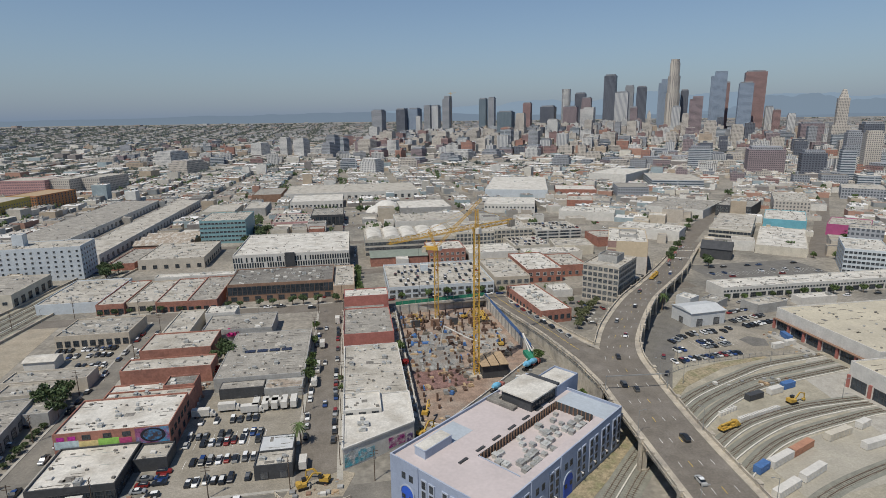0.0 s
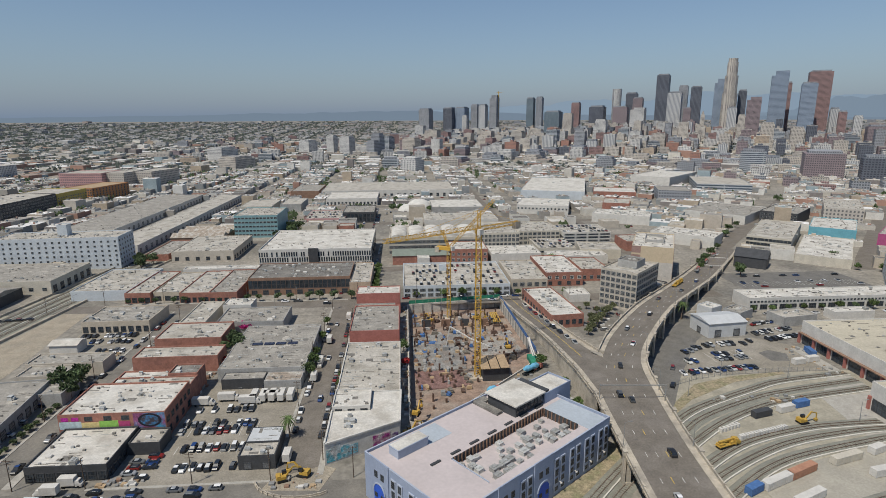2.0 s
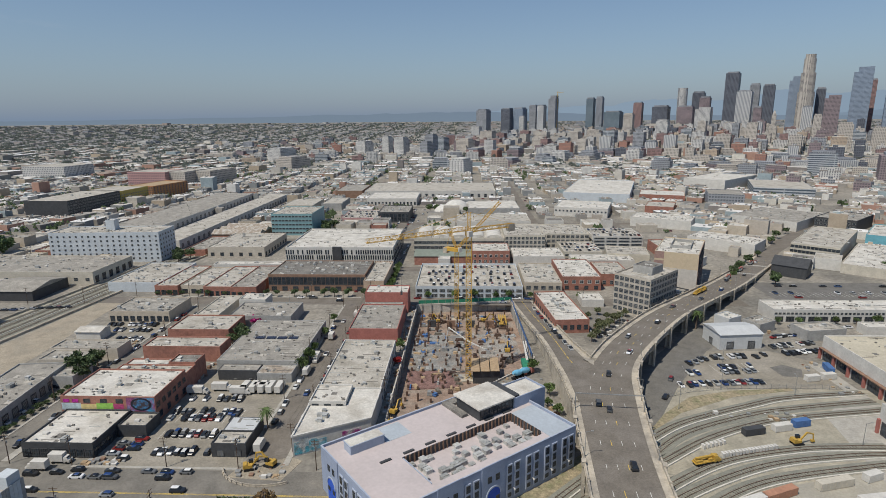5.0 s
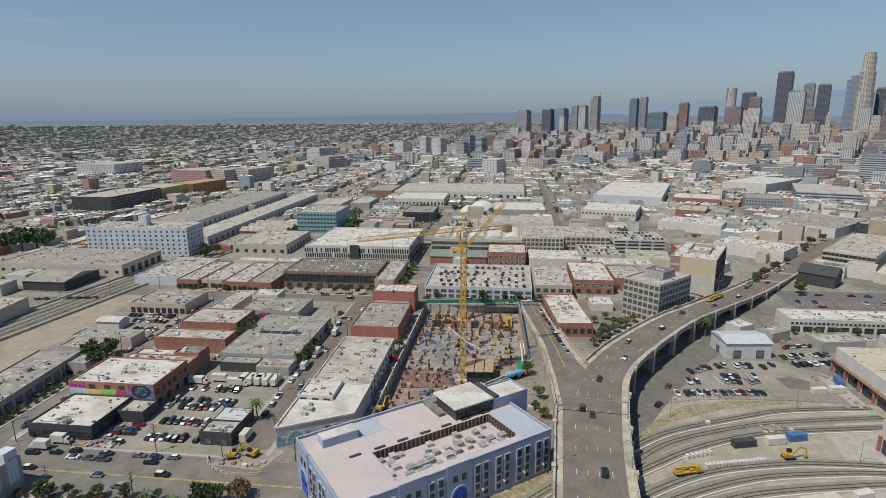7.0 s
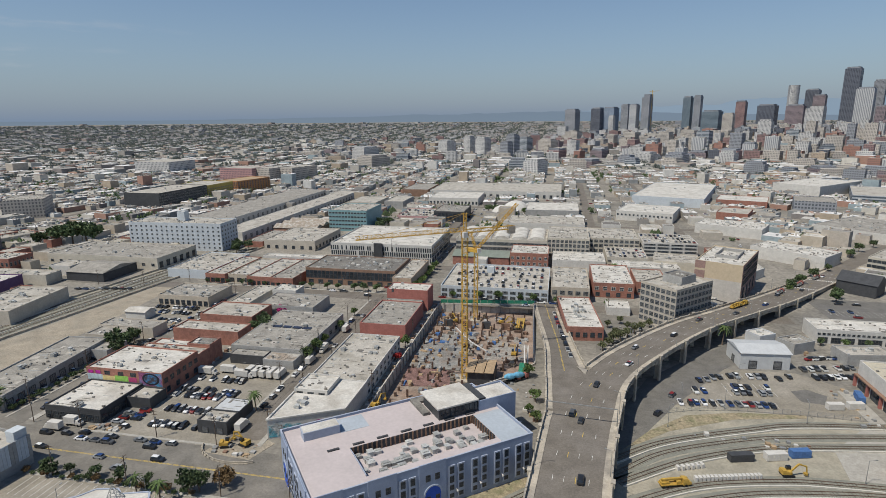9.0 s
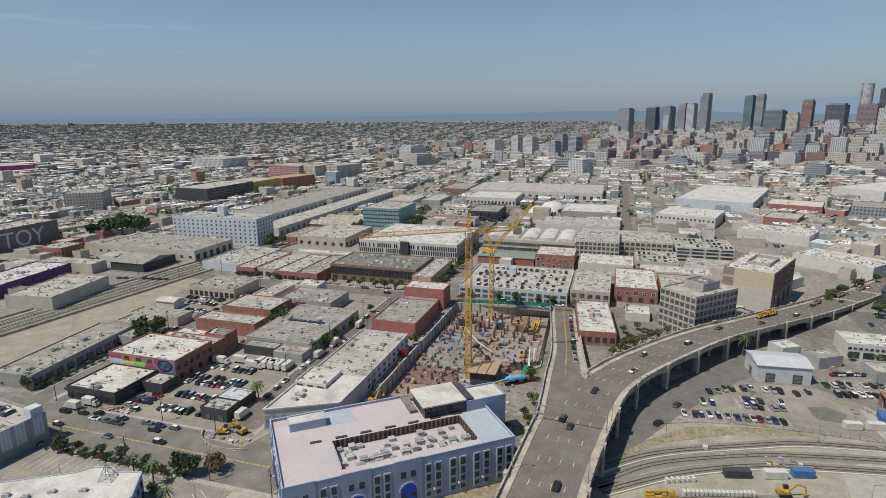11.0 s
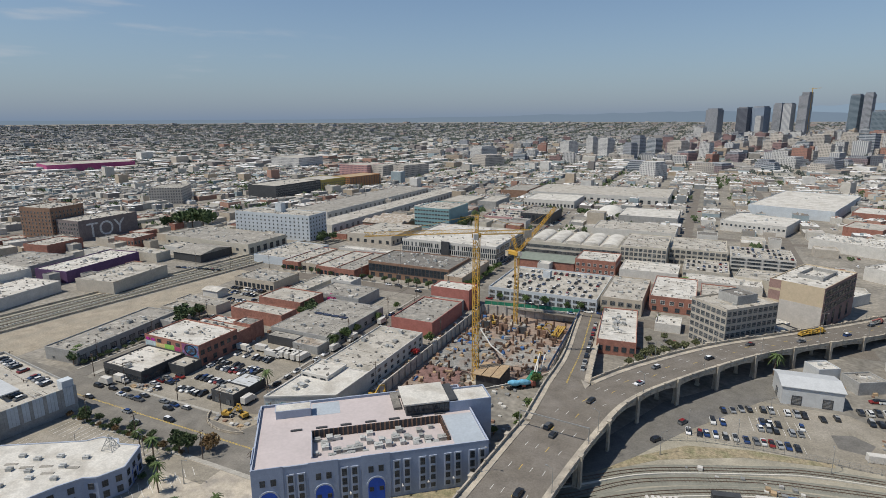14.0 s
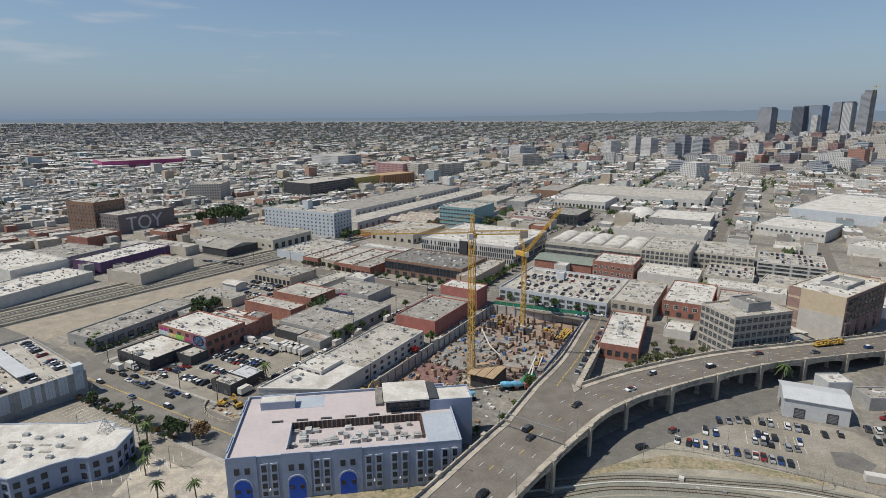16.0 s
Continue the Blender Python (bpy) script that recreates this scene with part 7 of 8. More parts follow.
container(151.4, 139, 22), container(162.5, 143.4, 22, paint=mat("faded_orange_steel", (0.38, 0.2, 0.13), 0.7), label="faded orange steel shipping container"), container(142, 125.3, 22), container(156, 131, 22), container(182, 148.9, 15, paint=CREAM), container(190, 141.5, 10), container(142, 136, 25, 6, paint=BLUEPLASTIC, label="small blue steel storage box"), container(196, 152.8, 20, 6)
container(172, 178.6, 14, 8, label="dark steel scrap skip", paint=DARKGREY), container(183.5, 181.4, 14, 7, label="open steel scrap skip"), container(192, 184.6, 14, 6.5, label="blue steel scrap skip", paint=BLUEPLASTIC), container(231, 232, 80, 7, paint=BLUEPLASTIC, label="blue steel scrap skip"), container(218, 222, 10, 6), container(226, 224, 10, 6)
bl = mesh_of("concrete_block", boxes((-0.45, 0.45, -0.75, 0.75, 0, 1.5)), WHITE)
for k in range(17):
    ob = new("concrete_block", bl)
    ob.matrix_basis = pose(155 + 1.25 * k, 164.2 + 0.32 * k, 0.06, 0, 0, 14 + rnd.uniform(-6, 6))
    tagged(ob, "pale stacked crate in the rail yard", "crate", "yard crates")
for k in range(6):
    ob = new("concrete_block", bl)
    ob.matrix_basis = pose(150.5 + 1.6 * k, 169 + 0.6 * k, 0.06, 0, 0, 24)
    tagged(ob, "pale stacked crate in the rail yard", "crate", "yard crates")
flatbed(148, 160.2, 0.1, 18, MACHINE, "yellow rail maintenance truck in the yard")


# ---- plants ----
def leaf_cloud(bm, centre, radius, n, size, rng, squash=0.8):
    for _ in range(n):
        d = Vector((rng.gauss(0, 1), rng.gauss(0, 1), rng.gauss(0, 1)))
        d = d.normalized() * radius * rng.uniform(0.5, 1.0)
        c = Vector(centre) + Vector((d.x, d.y, d.z * squash))
        q = Euler((rng.uniform(0, 6.3), rng.uniform(0, 6.3), rng.uniform(0, 6.3))).to_matrix()
        s = size * rng.uniform(0.6, 1.3)
        bm.faces.new([bm.verts.new(c + q @ Vector(p)) for p in ((-s, -s * 0.5, 0), (s * 0.3, -s * 0.6, s * 0.2), (s, s * 0.4, 0), (-s * 0.4, s * 0.7, -s * 0.2))])


def tree_proto(seed, h, r, leaf, label, name="tree"):
    rng = random.Random(seed)
    root = new(name)
    bm = bmesh.new()
    tube(bm, (0, 0, -0.1), (0.1, 0.05, h * 0.45), h * 0.04, h * 0.025, 7)
    tips = []
    for k in range(6):
        a = k * 1.05 + rng.uniform(-0.3, 0.3)
        tip = (r * 0.62 * math.cos(a), r * 0.62 * math.sin(a), h * rng.uniform(0.55, 0.85))
        tube(bm, (0.05, 0.03, h * 0.36), tip, h * 0.018, h * 0.006, 5)
        tips.append(tip)
    part("trunk", bm, BARK, root)
    bm = bmesh.new()
    for t in tips + [(0, 0, h * 0.82), (r * 0.2, -r * 0.2, h * 0.62)]:
        leaf_cloud(bm, t, r * rng.uniform(0.38, 0.6), 75, r * 0.13, rng)
    part("crown", bm, leaf, root)
    return tagged(root, label, "tree", "trees")


def palm_proto(h=6.5):
    root = new("palm_tree")
    rng = random.Random(3)
    bm = bmesh.new()
    for k in range(5):
        tube(bm, (0.06 * k, 0, h * k / 5), (0.06 * (k + 1), 0, h * (k + 1) / 5), 0.24 - 0.015 * k, 0.22 - 0.015 * k, 8)
    part("trunk", bm, BARK, root)
    bm = bmesh.new()
    for k in range(26):
        a, rise = k * 2.4, rng.uniform(-0.5, 1.1)
        p = Vector((0.3, 0, h))
        side = Vector((-math.sin(a), math.cos(a), 0))
        prev = None
        for j in range(6):
            f = j / 5
            c = p + Vector((math.cos(a), math.sin(a), 0)) * 2.5 * f + Vector((0, 0, rise * 2.0 * f - 2.1 * f * f))
            w = 0.36 * (1 - f * 0.8)
            row = [bm.verts.new(c - side * w - Vector((0, 0, 0.12))), bm.verts.new(c), bm.verts.new(c + side * w - Vector((0, 0, 0.12)))]
            if prev:
                bm.faces.new((prev[0], prev[1], row[1], row[0]))
                bm.faces.new((prev[1], prev[2], row[2], row[1]))
            prev = row
    part("crown", bm, LEAF, root, "drooping green fronds")
    return tagged(root, "date palm with slender brown trunk", "palm tree", "palms")


TREES = [tree_proto(1, 7, 3.0, LEAF, "leafy green street tree"), tree_proto(2, 9, 4.2, LEAF_DARK, "broad dark green tree"), tree_proto(5, 6, 2.6, LEAF_DARK, "small round-headed dark green tree"), tree_proto(8, 3.2, 2.0, LEAF_DRY, "brown half-dry garden shrub", "shrub"), tree_proto(11, 4, 2.6, FLOWER, "magenta bougainvillea bush in bloom", "flowering_shrub"), tree_proto(12, 4, 2.2, REDFLOWER, "red flowering bush in bloom", "flowering_shrub"), tree_proto(14, 2.4, 1.7, LEAF_DARK, "low dark green shrub by a kerb", "shrub"), tree_proto(17, 6.5, 2.6, LEAF_OLIVE, "dusty olive-green tree in a car park")]
PALM = palm_proto()
first_use = {}


def plant(proto, x, y, s=1.0, z=0.0):
    m = Matrix.LocRotScale((x, y, z), Euler((0, 0, rnd.uniform(0, 6.28))), None)
    if proto not in first_use:
        first_use[proto] = True
        ob = proto
        ob.matrix_basis = m @ Matrix.Scale(s, 4)
    else:
        ob = copy_thing(proto, m)
        ob.scale = (s, s, s)
    return ob


for x, y, s in ((1.5, 127.5, 0.9), (4, 129, 0.8), (-48, 127, 0.5)):
    plant(TREES[1], x, y, s)
plant(TREES[3], 10, 133, 1.7)
for k in range(22):
    x = -58 + k * 2.9
    plant(TREES[6] if k % 3 else TREES[3], x, 126.8 + rnd.uniform(-0.6, 0.6), rnd.uniform(0.5, 0.95))
for x in (-52, -43, -33, -24, -14):
    plant(TREES[2], x, 129, rnd.uniform(0.6, 0.8))
for x, y, s in ((8.4, 113.5, 1), (13.6, 109.5, 0.95), (-4, 121.5, 1.15), (28, 104, 0.95), (-14, 124, 1), (38, 110, 0.95), (-4.6, 178, 1.2), (-110, 164, 1.0), (-107, 160, 1.0)):
    plant(PALM, x, y, s)
for x, y, s in ((-2, 119, 1.0), (0, 117.5, 0.8), (3, 112, 0.8)):
    plant(TREES[6], x, y, s)
plant(TREES[4], -47, 283, 1.5), plant(TREES[4], -48.5, 285, 1.1)
plant(TREES[1], -47, 262, 1.0), plant(TREES[1], -44.5, 257, 0.95), plant(TREES[2], -49.6, 256, 1.0)
plant(TREES[5], 37.2, 234, 1.0), plant(TREES[5], -46.8, 243, 0.9), plant(TREES[0], 36.6, 250, 0.9)
for y in (226, 236, 247, 268, 290):
    plant(TREES[0], -5.2, y, rnd.uniform(0.7, 1.05))
for y in (215, 224):
    plant(TREES[0], 9, y, 0.5)
for x, y, s in ((-102, 223, 1.0), (-107, 222, 1.1), (-103, 230, 0.9), (-99, 214, 0.9), (-105, 158, 0.7)):
    plant(TREES[1], x, y, s)
for k in range(14):
    plant(TREES[6], -100.5, 160 + 4.2 * k, rnd.uniform(0.6, 1.2))
for x, y, s in ((133, 264, 0.8), (136.5, 269, 0.9), (139, 275, 1.1), (143, 279, 1.0), (141, 284, 0.85), (147, 284, 0.9), (151, 290, 1.05), (148, 295, 0.8), (155, 294, 0.9), (160, 301, 0.8), (138, 297, 0.7), (145, 304, 0.75)):
    plant(TREES[7], x, y, s)
for x in (45, 62, 74, 88, 96, 110, 124, 140):
    plant(TREES[0], x, 333.5, rnd.uniform(0.6, 0.95))
for x in range(-60, 4, 9):
    plant(TREES[2], x + rnd.uniform(-2, 2), 335.6, rnd.uniform(0.8, 1.1))
for x in range(-132, -62, 9):
    plant(TREES[2], x + rnd.uniform(-2, 2), 335, rnd.uniform(0.5, 0.85))
for y in range(342, 412, 8):
    plant(TREES[0], 18.6, y + rnd.uniform(-2, 2), rnd.uniform(0.7, 1.1))
for x, y, s in ((104, 190, 0.7), (103, 206, 0.8), (101, 196, 0.6), (90, 176, 0.6), (96, 184, 0.5), (99, 228, 0.9)):
    plant(TREES[0], x, y, s)
for k in range(12):
    plant(TREES[0 if k % 2 else 2], 240 + 10.5 * k, 290.5 + rnd.uniform(-1, 1), rnd.uniform(0.6, 0.9))
plant(PALM, 192.5, 283, 1.5), plant(PALM, 150, 404, 1.4)
for x, y in ((282, 375), (278, 366), (258, 384), (262, 392), (374, 400), (390, 418), (404, 434), (420, 452), (372, 372), (386, 366), (400, 372)):
    plant(TREES[1 if rnd.random() < 0.4 else 0], x, y, rnd.uniform(0.7, 1.0))
for k in range(26):
    plant(TREES[1], 260 + rnd.uniform(-3, 3) + 9 * k, 396 + 11.5 * k + rnd.uniform(-3, 3) - 6, rnd.uniform(0.6, 0.9)) if k % 2 else plant(TREES[0], 400 + 11 * k, 376 + 10.6 * k, rnd.uniform(0.8, 1.2))
for x, y, s in ((36, 660, 1.3), (26, 668, 1.2), (70, 660, 1.0), (60, 640, 0.8), (-70, 540, 1.2), (-72, 552, 1.3), (-80, 520, 1), (-66, 560, 1.2), (-340, 420, 2.2), (-330, 425, 2.4), (-322, 432, 2.4), (-312, 430, 2.2), (-352, 412, 1.6), (-160, 420, 1.1), (-165, 430, 1.2), (-158, 436, 1.0)):
    plant(TREES[1], x, y, s)

# ---- poles and lamps ----
def utility_pole(h=11):
    root = new("utility_pole")
    bm = bmesh.new()
    tube(bm, (0, 0, -0.2), (0, 0, h), 0.17, 0.11, 7)
    part("pole", bm, POLEWOOD, root)
    for z in (h - 0.6, h - 1.7):
        part("crossarm", boxes((-1.3, 1.3, -0.07, 0.07, z, z + 0.14)), POLEWOOD, root)
    bm = bmesh.new()
    tube(bm, (0.35, 0, h - 3.4), (0.35, 0, h - 2.4), 0.22, n=8)
    part("transformer", bm, STEEL, root)
    return tagged(root, "dark wooden utility pole with crossarms", "utility pole", "utility poles")


UP = utility_pole()
spots = [(9.1, 163), (9.1, 192), (9.1, 222), (9.1, 254), (9.1, 286), (9.1, 318), (-5.4, 200), (-5.4, 240), (-5.4, 280), (-5.4, 316), (-99, 166), (-99, 196), (-99, 232), (-87.4, 262), (-87.4, 300), (-62, 153.3), (-30, 153.3), (-6, 153.3), (20, 153), (-20, 127), (-48, 127.4), (12, 128), (-84, 126), (36, 126), (-110, 335), (-60, 335.2), (-30, 335.4), (8, 336), (-145, 335), (-170, 320), (-205, 318), (110, 320), (140, 322), (165, 330), (-84, 154), (-120, 140), (36, 200), (37.4, 262)]
for k, (x, y) in enumerate(spots):
    m = pose(x, y, 0, 0, 0, 90 if k % 2 else 0)
    if k == 0:
        UP.matrix_basis = m
    else:
        copy_thing(UP, m)
wires = new("power_lines")
tagged(wires, "thin black overhead power lines", "power line")
for x, ys in ((9.1, (163, 192, 222, 254, 286, 318)), (-5.4, (200, 240, 280, 316))):
    for a, b in zip(ys, ys[1:]):
        bm = bmesh.new()
        for o in (-1.1, 0.5, 1.1):
            pts = [Vector((x + o, a + (b - a) * f / 6, 10.7 - 0.7 * (1 - (2 * f / 6 - 1) ** 2))) for f in range(7)]
            for p, q in zip(pts, pts[1:]):
                beam(bm, p, q, 0.035)
        part("wire", bm, TYRE, wires)


def street_lamp(h=8.5, double=False):
    root = new("street_lamp")
    bm = bmesh.new()
    tube(bm, (0, 0, 0), (0, 0, 1.2), 0.2, 0.16, 8)
    tube(bm, (0, 0, 1.2), (0, 0, h), 0.11, 0.07, 8)
    part("post", bm, STEEL, root)
    bm = bmesh.new()
    beam(bm, (0, 0, h - 0.2), (1.8, 0, h + 0.3), 0.09)
    arm = part("arm", bm, STEEL, root)
    part("lamp_head", boxes((1.5, 2.3, -0.16, 0.16, h + 0.2, h + 0.38)), STEEL, arm)
    return tagged(root, "tall grey steel street lamp with arm", "street lamp", "street lamps")


SL = street_lamp()
used = False
for i in range(4, 100, 9):
    for line, out in ((line_r, 1), (line_l, -1)):
        if out < 0 and start < i < gore + 2:
            continue
        s = sides(line)[i] * out * 1.9
        m = pose(line[i][0] + s[0], line[i][1] + s[1], line[i][2] + 0.2, 0, 0, math.degrees(math.atan2(-s[1], -s[0])))
        if used:
            copy_thing(SL, m)
        else:
            SL.matrix_basis = m
            used = True
for x, y, a in ((-30, 112, 90), (-8, 121, 180), (17, 116, 0), (152, 196, 40), (176, 214, 90), (203, 208, 90), (188, 240, 0), (160, 214, 90), (206, 172, 0), (-160, 330, 45), (-100, 333.6, -90), (-40, 320.6, 90), (60, 320.6, 90), (22, 99, 0)):
    copy_thing(SL, pose(x, y, 0.05, 0, 0, a))
gan = new("sign_gantry")
tagged(gan, "thin steel gantry spanning the roadway", "gantry")
a, b = line_l[20], line_r[20]
for p, s in ((a, sides(line_l)[20] * -1.9), (b, sides(line_r)[20] * 1.9)):
    bm = bmesh.new()
    tube(bm, (p[0] + s[0], p[1] + s[1], 10.1), (p[0] + s[0], p[1] + s[1], 16.5), 0.2, 0.14, 8)
    part("post", bm, STEEL, gan)
bm = bmesh.new()
beam(bm, (a[0] - 1.9, a[1], 16.2), (b[0] + 1.9, b[1], 16.2), 0.3)
part("beam", bm, STEEL, gan)

# wire fence between the car park and the tracks
lot_fence = new("wire_fence")
tagged(lot_fence, "thin grey steel post and wire fence beside a car park", "fence")
FENCE = [(148, 204), (163, 210.2), (181, 213.2), (206, 214.2), (226, 213.6)]
post_me = mesh_of("fence_post", boxes((-0.05, 0.05, -0.05, 0.05, 0, 2.2)), STEEL)
for (xa, ya), (xb, yb) in zip(FENCE, FENCE[1:]):
    n = max(1, round(math.hypot(xb - xa, yb - ya) / 3))
    for k in range(n):
        placed("fence_post", post_me, lot_fence, pose(xa + (xb - xa) * k / n, ya + (yb - ya) * k / n, 0.05))
    bm = bmesh.new()
    for z in (0.5, 1.1, 1.7, 2.2):
        beam(bm, (xa, ya, z), (xb, yb, z), 0.05)
    part("fence_wire", bm, STEEL, lot_fence)

# parking stall lines
def stalls(label, x0, y0, ux, uy, n, pitch, length, z=0.058):
    root = new("stall_lines")
    yaw = math.degrees(math.atan2(uy, ux))
    me = mesh_of("stall_line", boxes((-0.06, 0.06, 0, length, 0, 0.008)), PAINT_W)
    for k in range(n):
        placed("stall_line", me, root, pose(x0 + ux * pitch * k, y0 + uy * pitch * k, z, 0, 0, yaw))
    return tagged(root, label, "marking", kind="structure")


LS = "white painted parking stall lines"
stalls(LS, -54, 116.5, 1, 0, 21, 2.7, 9)
stalls(LS, -56, 102, 1, 0, 14, 2.7, 9)
stalls(LS, 6, 105, 0.55, 0.83, 8, 2.7, 5)
stalls(LS, 11.5, 118, -0.45, -0.89, 9, 2.7, 5)
stalls(LS, -42, 170, 1, 0, 10, 2.6, 5)
stalls(LS, -44, 181, 1, 0, 11, 2.6, 10)
stalls(LS, 164, 214.5, 0.99, 0.1, 14, 2.6, 5)
stalls(LS, 182, 226.5, 0.99, 0.12, 8, 2.6, 11)
stalls(LS, 184, 242, 0.99, 0.12, 8, 2.6, 5)
stalls(LS, 266, 324, 1, 0, 30, 2.8, 5, 0.078)
stalls(LS, 266, 340, 1, 0, 30, 2.8, 10, 0.078)
bm = bmesh.new()
for y in (139.6, 140.0):
    box(bm, -330, 40, y, y + 0.14, 0.064, 0.074)
part("centre_line", bm, PAINT_Y, None)
tagged(bpy.data.objects["centre_line.001"] if "centre_line.001" in bpy.data.objects else bpy.data.objects["centre_line"], "double yellow street centre line", "marking", kind="structure")
for x0, x1, y0, y1 in ((8.05, 10.1, 155, 320), (-6.3, -5.05, 178, 320), (-62, -6, 152.3, 153.5), (-97.6, -97.5 - 1.2, 155, 320), (-134, 2, 334.1, 336), (36, 132, 334.05, 334.45), (-58, 38, 126.2, 128.0), (-87.9, -85, 155, 320)):
    bm = boxes((min(x0, x1), max(x0, x1), y0, y1, -0.1, 0.19))
    ob = part("pavement", bm, SIDEWALK)
    tagged(ob, "pale concrete pavement with kerb", "pavement", kind="structure")

bar = mesh_of("concrete_barrier", boxes((-1.4, 1.4, -0.28, 0.28, 0, 0.3), (-1.4, 1.4, -0.12, 0.12, 0.3, 0.85)), CONCRETE)
for k in range(12):
    a = radians(200 + 9 * k)
    ob = new("concrete_barrier", bar)
    ob.matrix_basis = pose(4 + 15 * math.cos(a), 155 + 11 * math.sin(a), 0.1, 0, 0, math.degrees(a) + 90)
    tagged(ob, "pale concrete road barrier at a street repair", "barrier", "road barriers")
# clutter of the yards: bins, pallets, crates, past counting
bm = bmesh.new()
for x0, x1, y0, y1, n in ((36.2, 38.3, 190, 318, 90), (-50, -47.5, 206, 235, 26), (-60, -46, 154, 157, 30), (-134, -98, 250, 260, 70), (205, 230, 276, 294, 40), (222, 231, 205, 240, 26), (-96, -86, 225, 300, 16), (-6, 10, 148, 156, 22), (40, 60, 178, 186, 40), (84, 104, 168, 222, 50), (160, 200, 188, 193, 20), (134, 152, 268, 300, 20)):
    for _ in range(n):
        x, y, s = rnd.uniform(x0, x1), rnd.uniform(y0, y1), rnd.uniform(0.25, 0.9)
        box(bm, x - s, x + s * rnd.uniform(0.5, 1.4), y - s * rnd.uniform(0.4, 1), y + s, 0, s * rnd.uniform(0.6, 1.6), rnd.randrange(5))
ob = part("yard_clutter", bm, [GREY, PLY, WHITE, BROWN_BRICK, STEEL])
tagged(ob, "scattered bins, pallets and crates in yards", "clutter", kind="stuff")


# ---- downtown towers ----
rt = random.Random(21)


def tower(x, y, w, h, style, crown="flat", depth=None, turn=-32):
    root = new("skyscraper")
    z = terrain(x, y)
    h = max(12, h - z) if h > 70 else h
    d = depth or w * rt.uniform(0.75, 1.1)
    a, b = w * 0.44, d * 0.44
    bm = bmesh.new()
    m = TOWERS[style]
    if crown == "stepped":
        for s, z0, z1 in ((1.0, 0, h * 0.55), (0.86, h * 0.55, h * 0.78), (0.7, h * 0.78, h * 0.95)):
            prism(bm, [(a * s * math.cos(k * math.pi / 6 + 0.26), b * s * math.sin(k * math.pi / 6 + 0.26)) for k in range(12)], z0, z1)
        part("shaft", bm, m, root)
        bm = bmesh.new()
        prism(bm, [(a * 0.6 * math.cos(k * math.pi / 8), b * 0.6 * math.sin(k * math.pi / 8)) for k in range(16)], h * 0.95, h)
        part("crown", bm, m, root)
    elif crown == "round":
        prism(bm, [(a * math.cos(k * math.pi / 12), a * math.sin(k * math.pi / 12)) for k in range(24)], 0, h)
        part("shaft", bm, m, root)
    elif crown == "slant":
        prism(bm, [(-a, -b), (a, -b), (a, b), (-a, b)], 0, h * 0.93)
        part("shaft", bm, m, root)
        bm = bmesh.new()
        prism(bm, [(-a * 0.55, -b * 0.8), (a, -b * 0.8), (a, b * 0.8), (-a * 0.55, b * 0.8)], h * 0.93, h)
        part("crown", bm, m, root)
    elif crown == "spire":
        prism(bm, [(-a, -b), (a, -b), (a, b), (-a, b)], 0, h * 0.45)
        prism(bm, [(-a * 0.62, -b * 0.62), (a * 0.62, -b * 0.62), (a * 0.62, b * 0.62), (-a * 0.62, b * 0.62)], h * 0.45, h * 0.86)
        part("shaft", bm, m, root)
        bm = bmesh.new()
        lo = [bm.verts.new((a * 0.5 * sx, b * 0.5 * sy, h * 0.86)) for sx, sy in ((-1, -1), (1, -1), (1, 1), (-1, 1))]
        hi = [bm.verts.new((a * 0.16 * sx, b * 0.16 * sy, h)) for sx, sy in ((-1, -1), (1, -1), (1, 1), (-1, 1))]
        for k in range(4):
            bm.faces.new((lo[k], lo[(k + 1) % 4], hi[(k + 1) % 4], hi[k]))
        bm.faces.new(hi)
        part("crown", bm, m, root)
    else:
        prism(bm, [(-a, -b), (a, -b), (a, b), (-a, b)], 0, h - 5)
        part("shaft", bm, m, root)
        part("plant_floor", boxes((-a * 0.82, a * 0.82, -b * 0.82, b * 0.82, h - 5, h)), TOWERS["grey"] if style not in ("white", "cream") else m, root)
    root.matrix_basis = pose(x, y, z - 1, 0, 0, turn)
    words = {"grey": "grey concrete and glass", "dark": "black glass", "blue": "blue glass", "teal": "dark teal glass", "white": "white stone", "stripe": "white vertically striped", "cream": "cream stone", "brown": "red-brown granite", "purple": "mauve granite", "banded": "blue banded glass"}[style]
    return tagged(root, words + " downtown high-rise tower" + (" with stepped round crown" if crown == "stepped" else ""), "skyscraper", "downtown towers")


T = tower
T(152, 2591, 58, 151, "grey"), T(262, 2630, 50, 156, "dark"), T(318, 2630, 56, 158, "blue"), T(294, 2278, 22, 121, "white"), T(378, 2620, 36, 169, "grey"), T(407, 2565, 35, 168, "stripe"), T(456, 2558, 38, 206, "grey", "slant")
T(590, 2424, 34, 192, "teal"), T(622, 2400, 30, 195, "grey"), T(632, 2211, 66, 136, "teal"), T(658, 2099, 38, 126, "cream"), T(772, 2378, 38, 172, "brown"), T(855, 2350, 66, 157, "dark"), T(704, 1873, 41, 104, "white"), T(959, 2418, 43, 226, "white", "round")
T(1035, 2441, 51, 213, "dark"), T(1021, 2339, 44, 190, "purple"), T(905, 2224, 62, 153, "purple"), T(888, 2015, 54, 143, "white", "slant"), T(1063, 2210, 52, 272, "dark"), T(1039, 2055, 53, 200, "stripe"), T(1153, 2222, 37, 231, "grey"), T(1056, 1990, 28, 145, "purple"), T(1171, 2156, 42, 225, "dark")
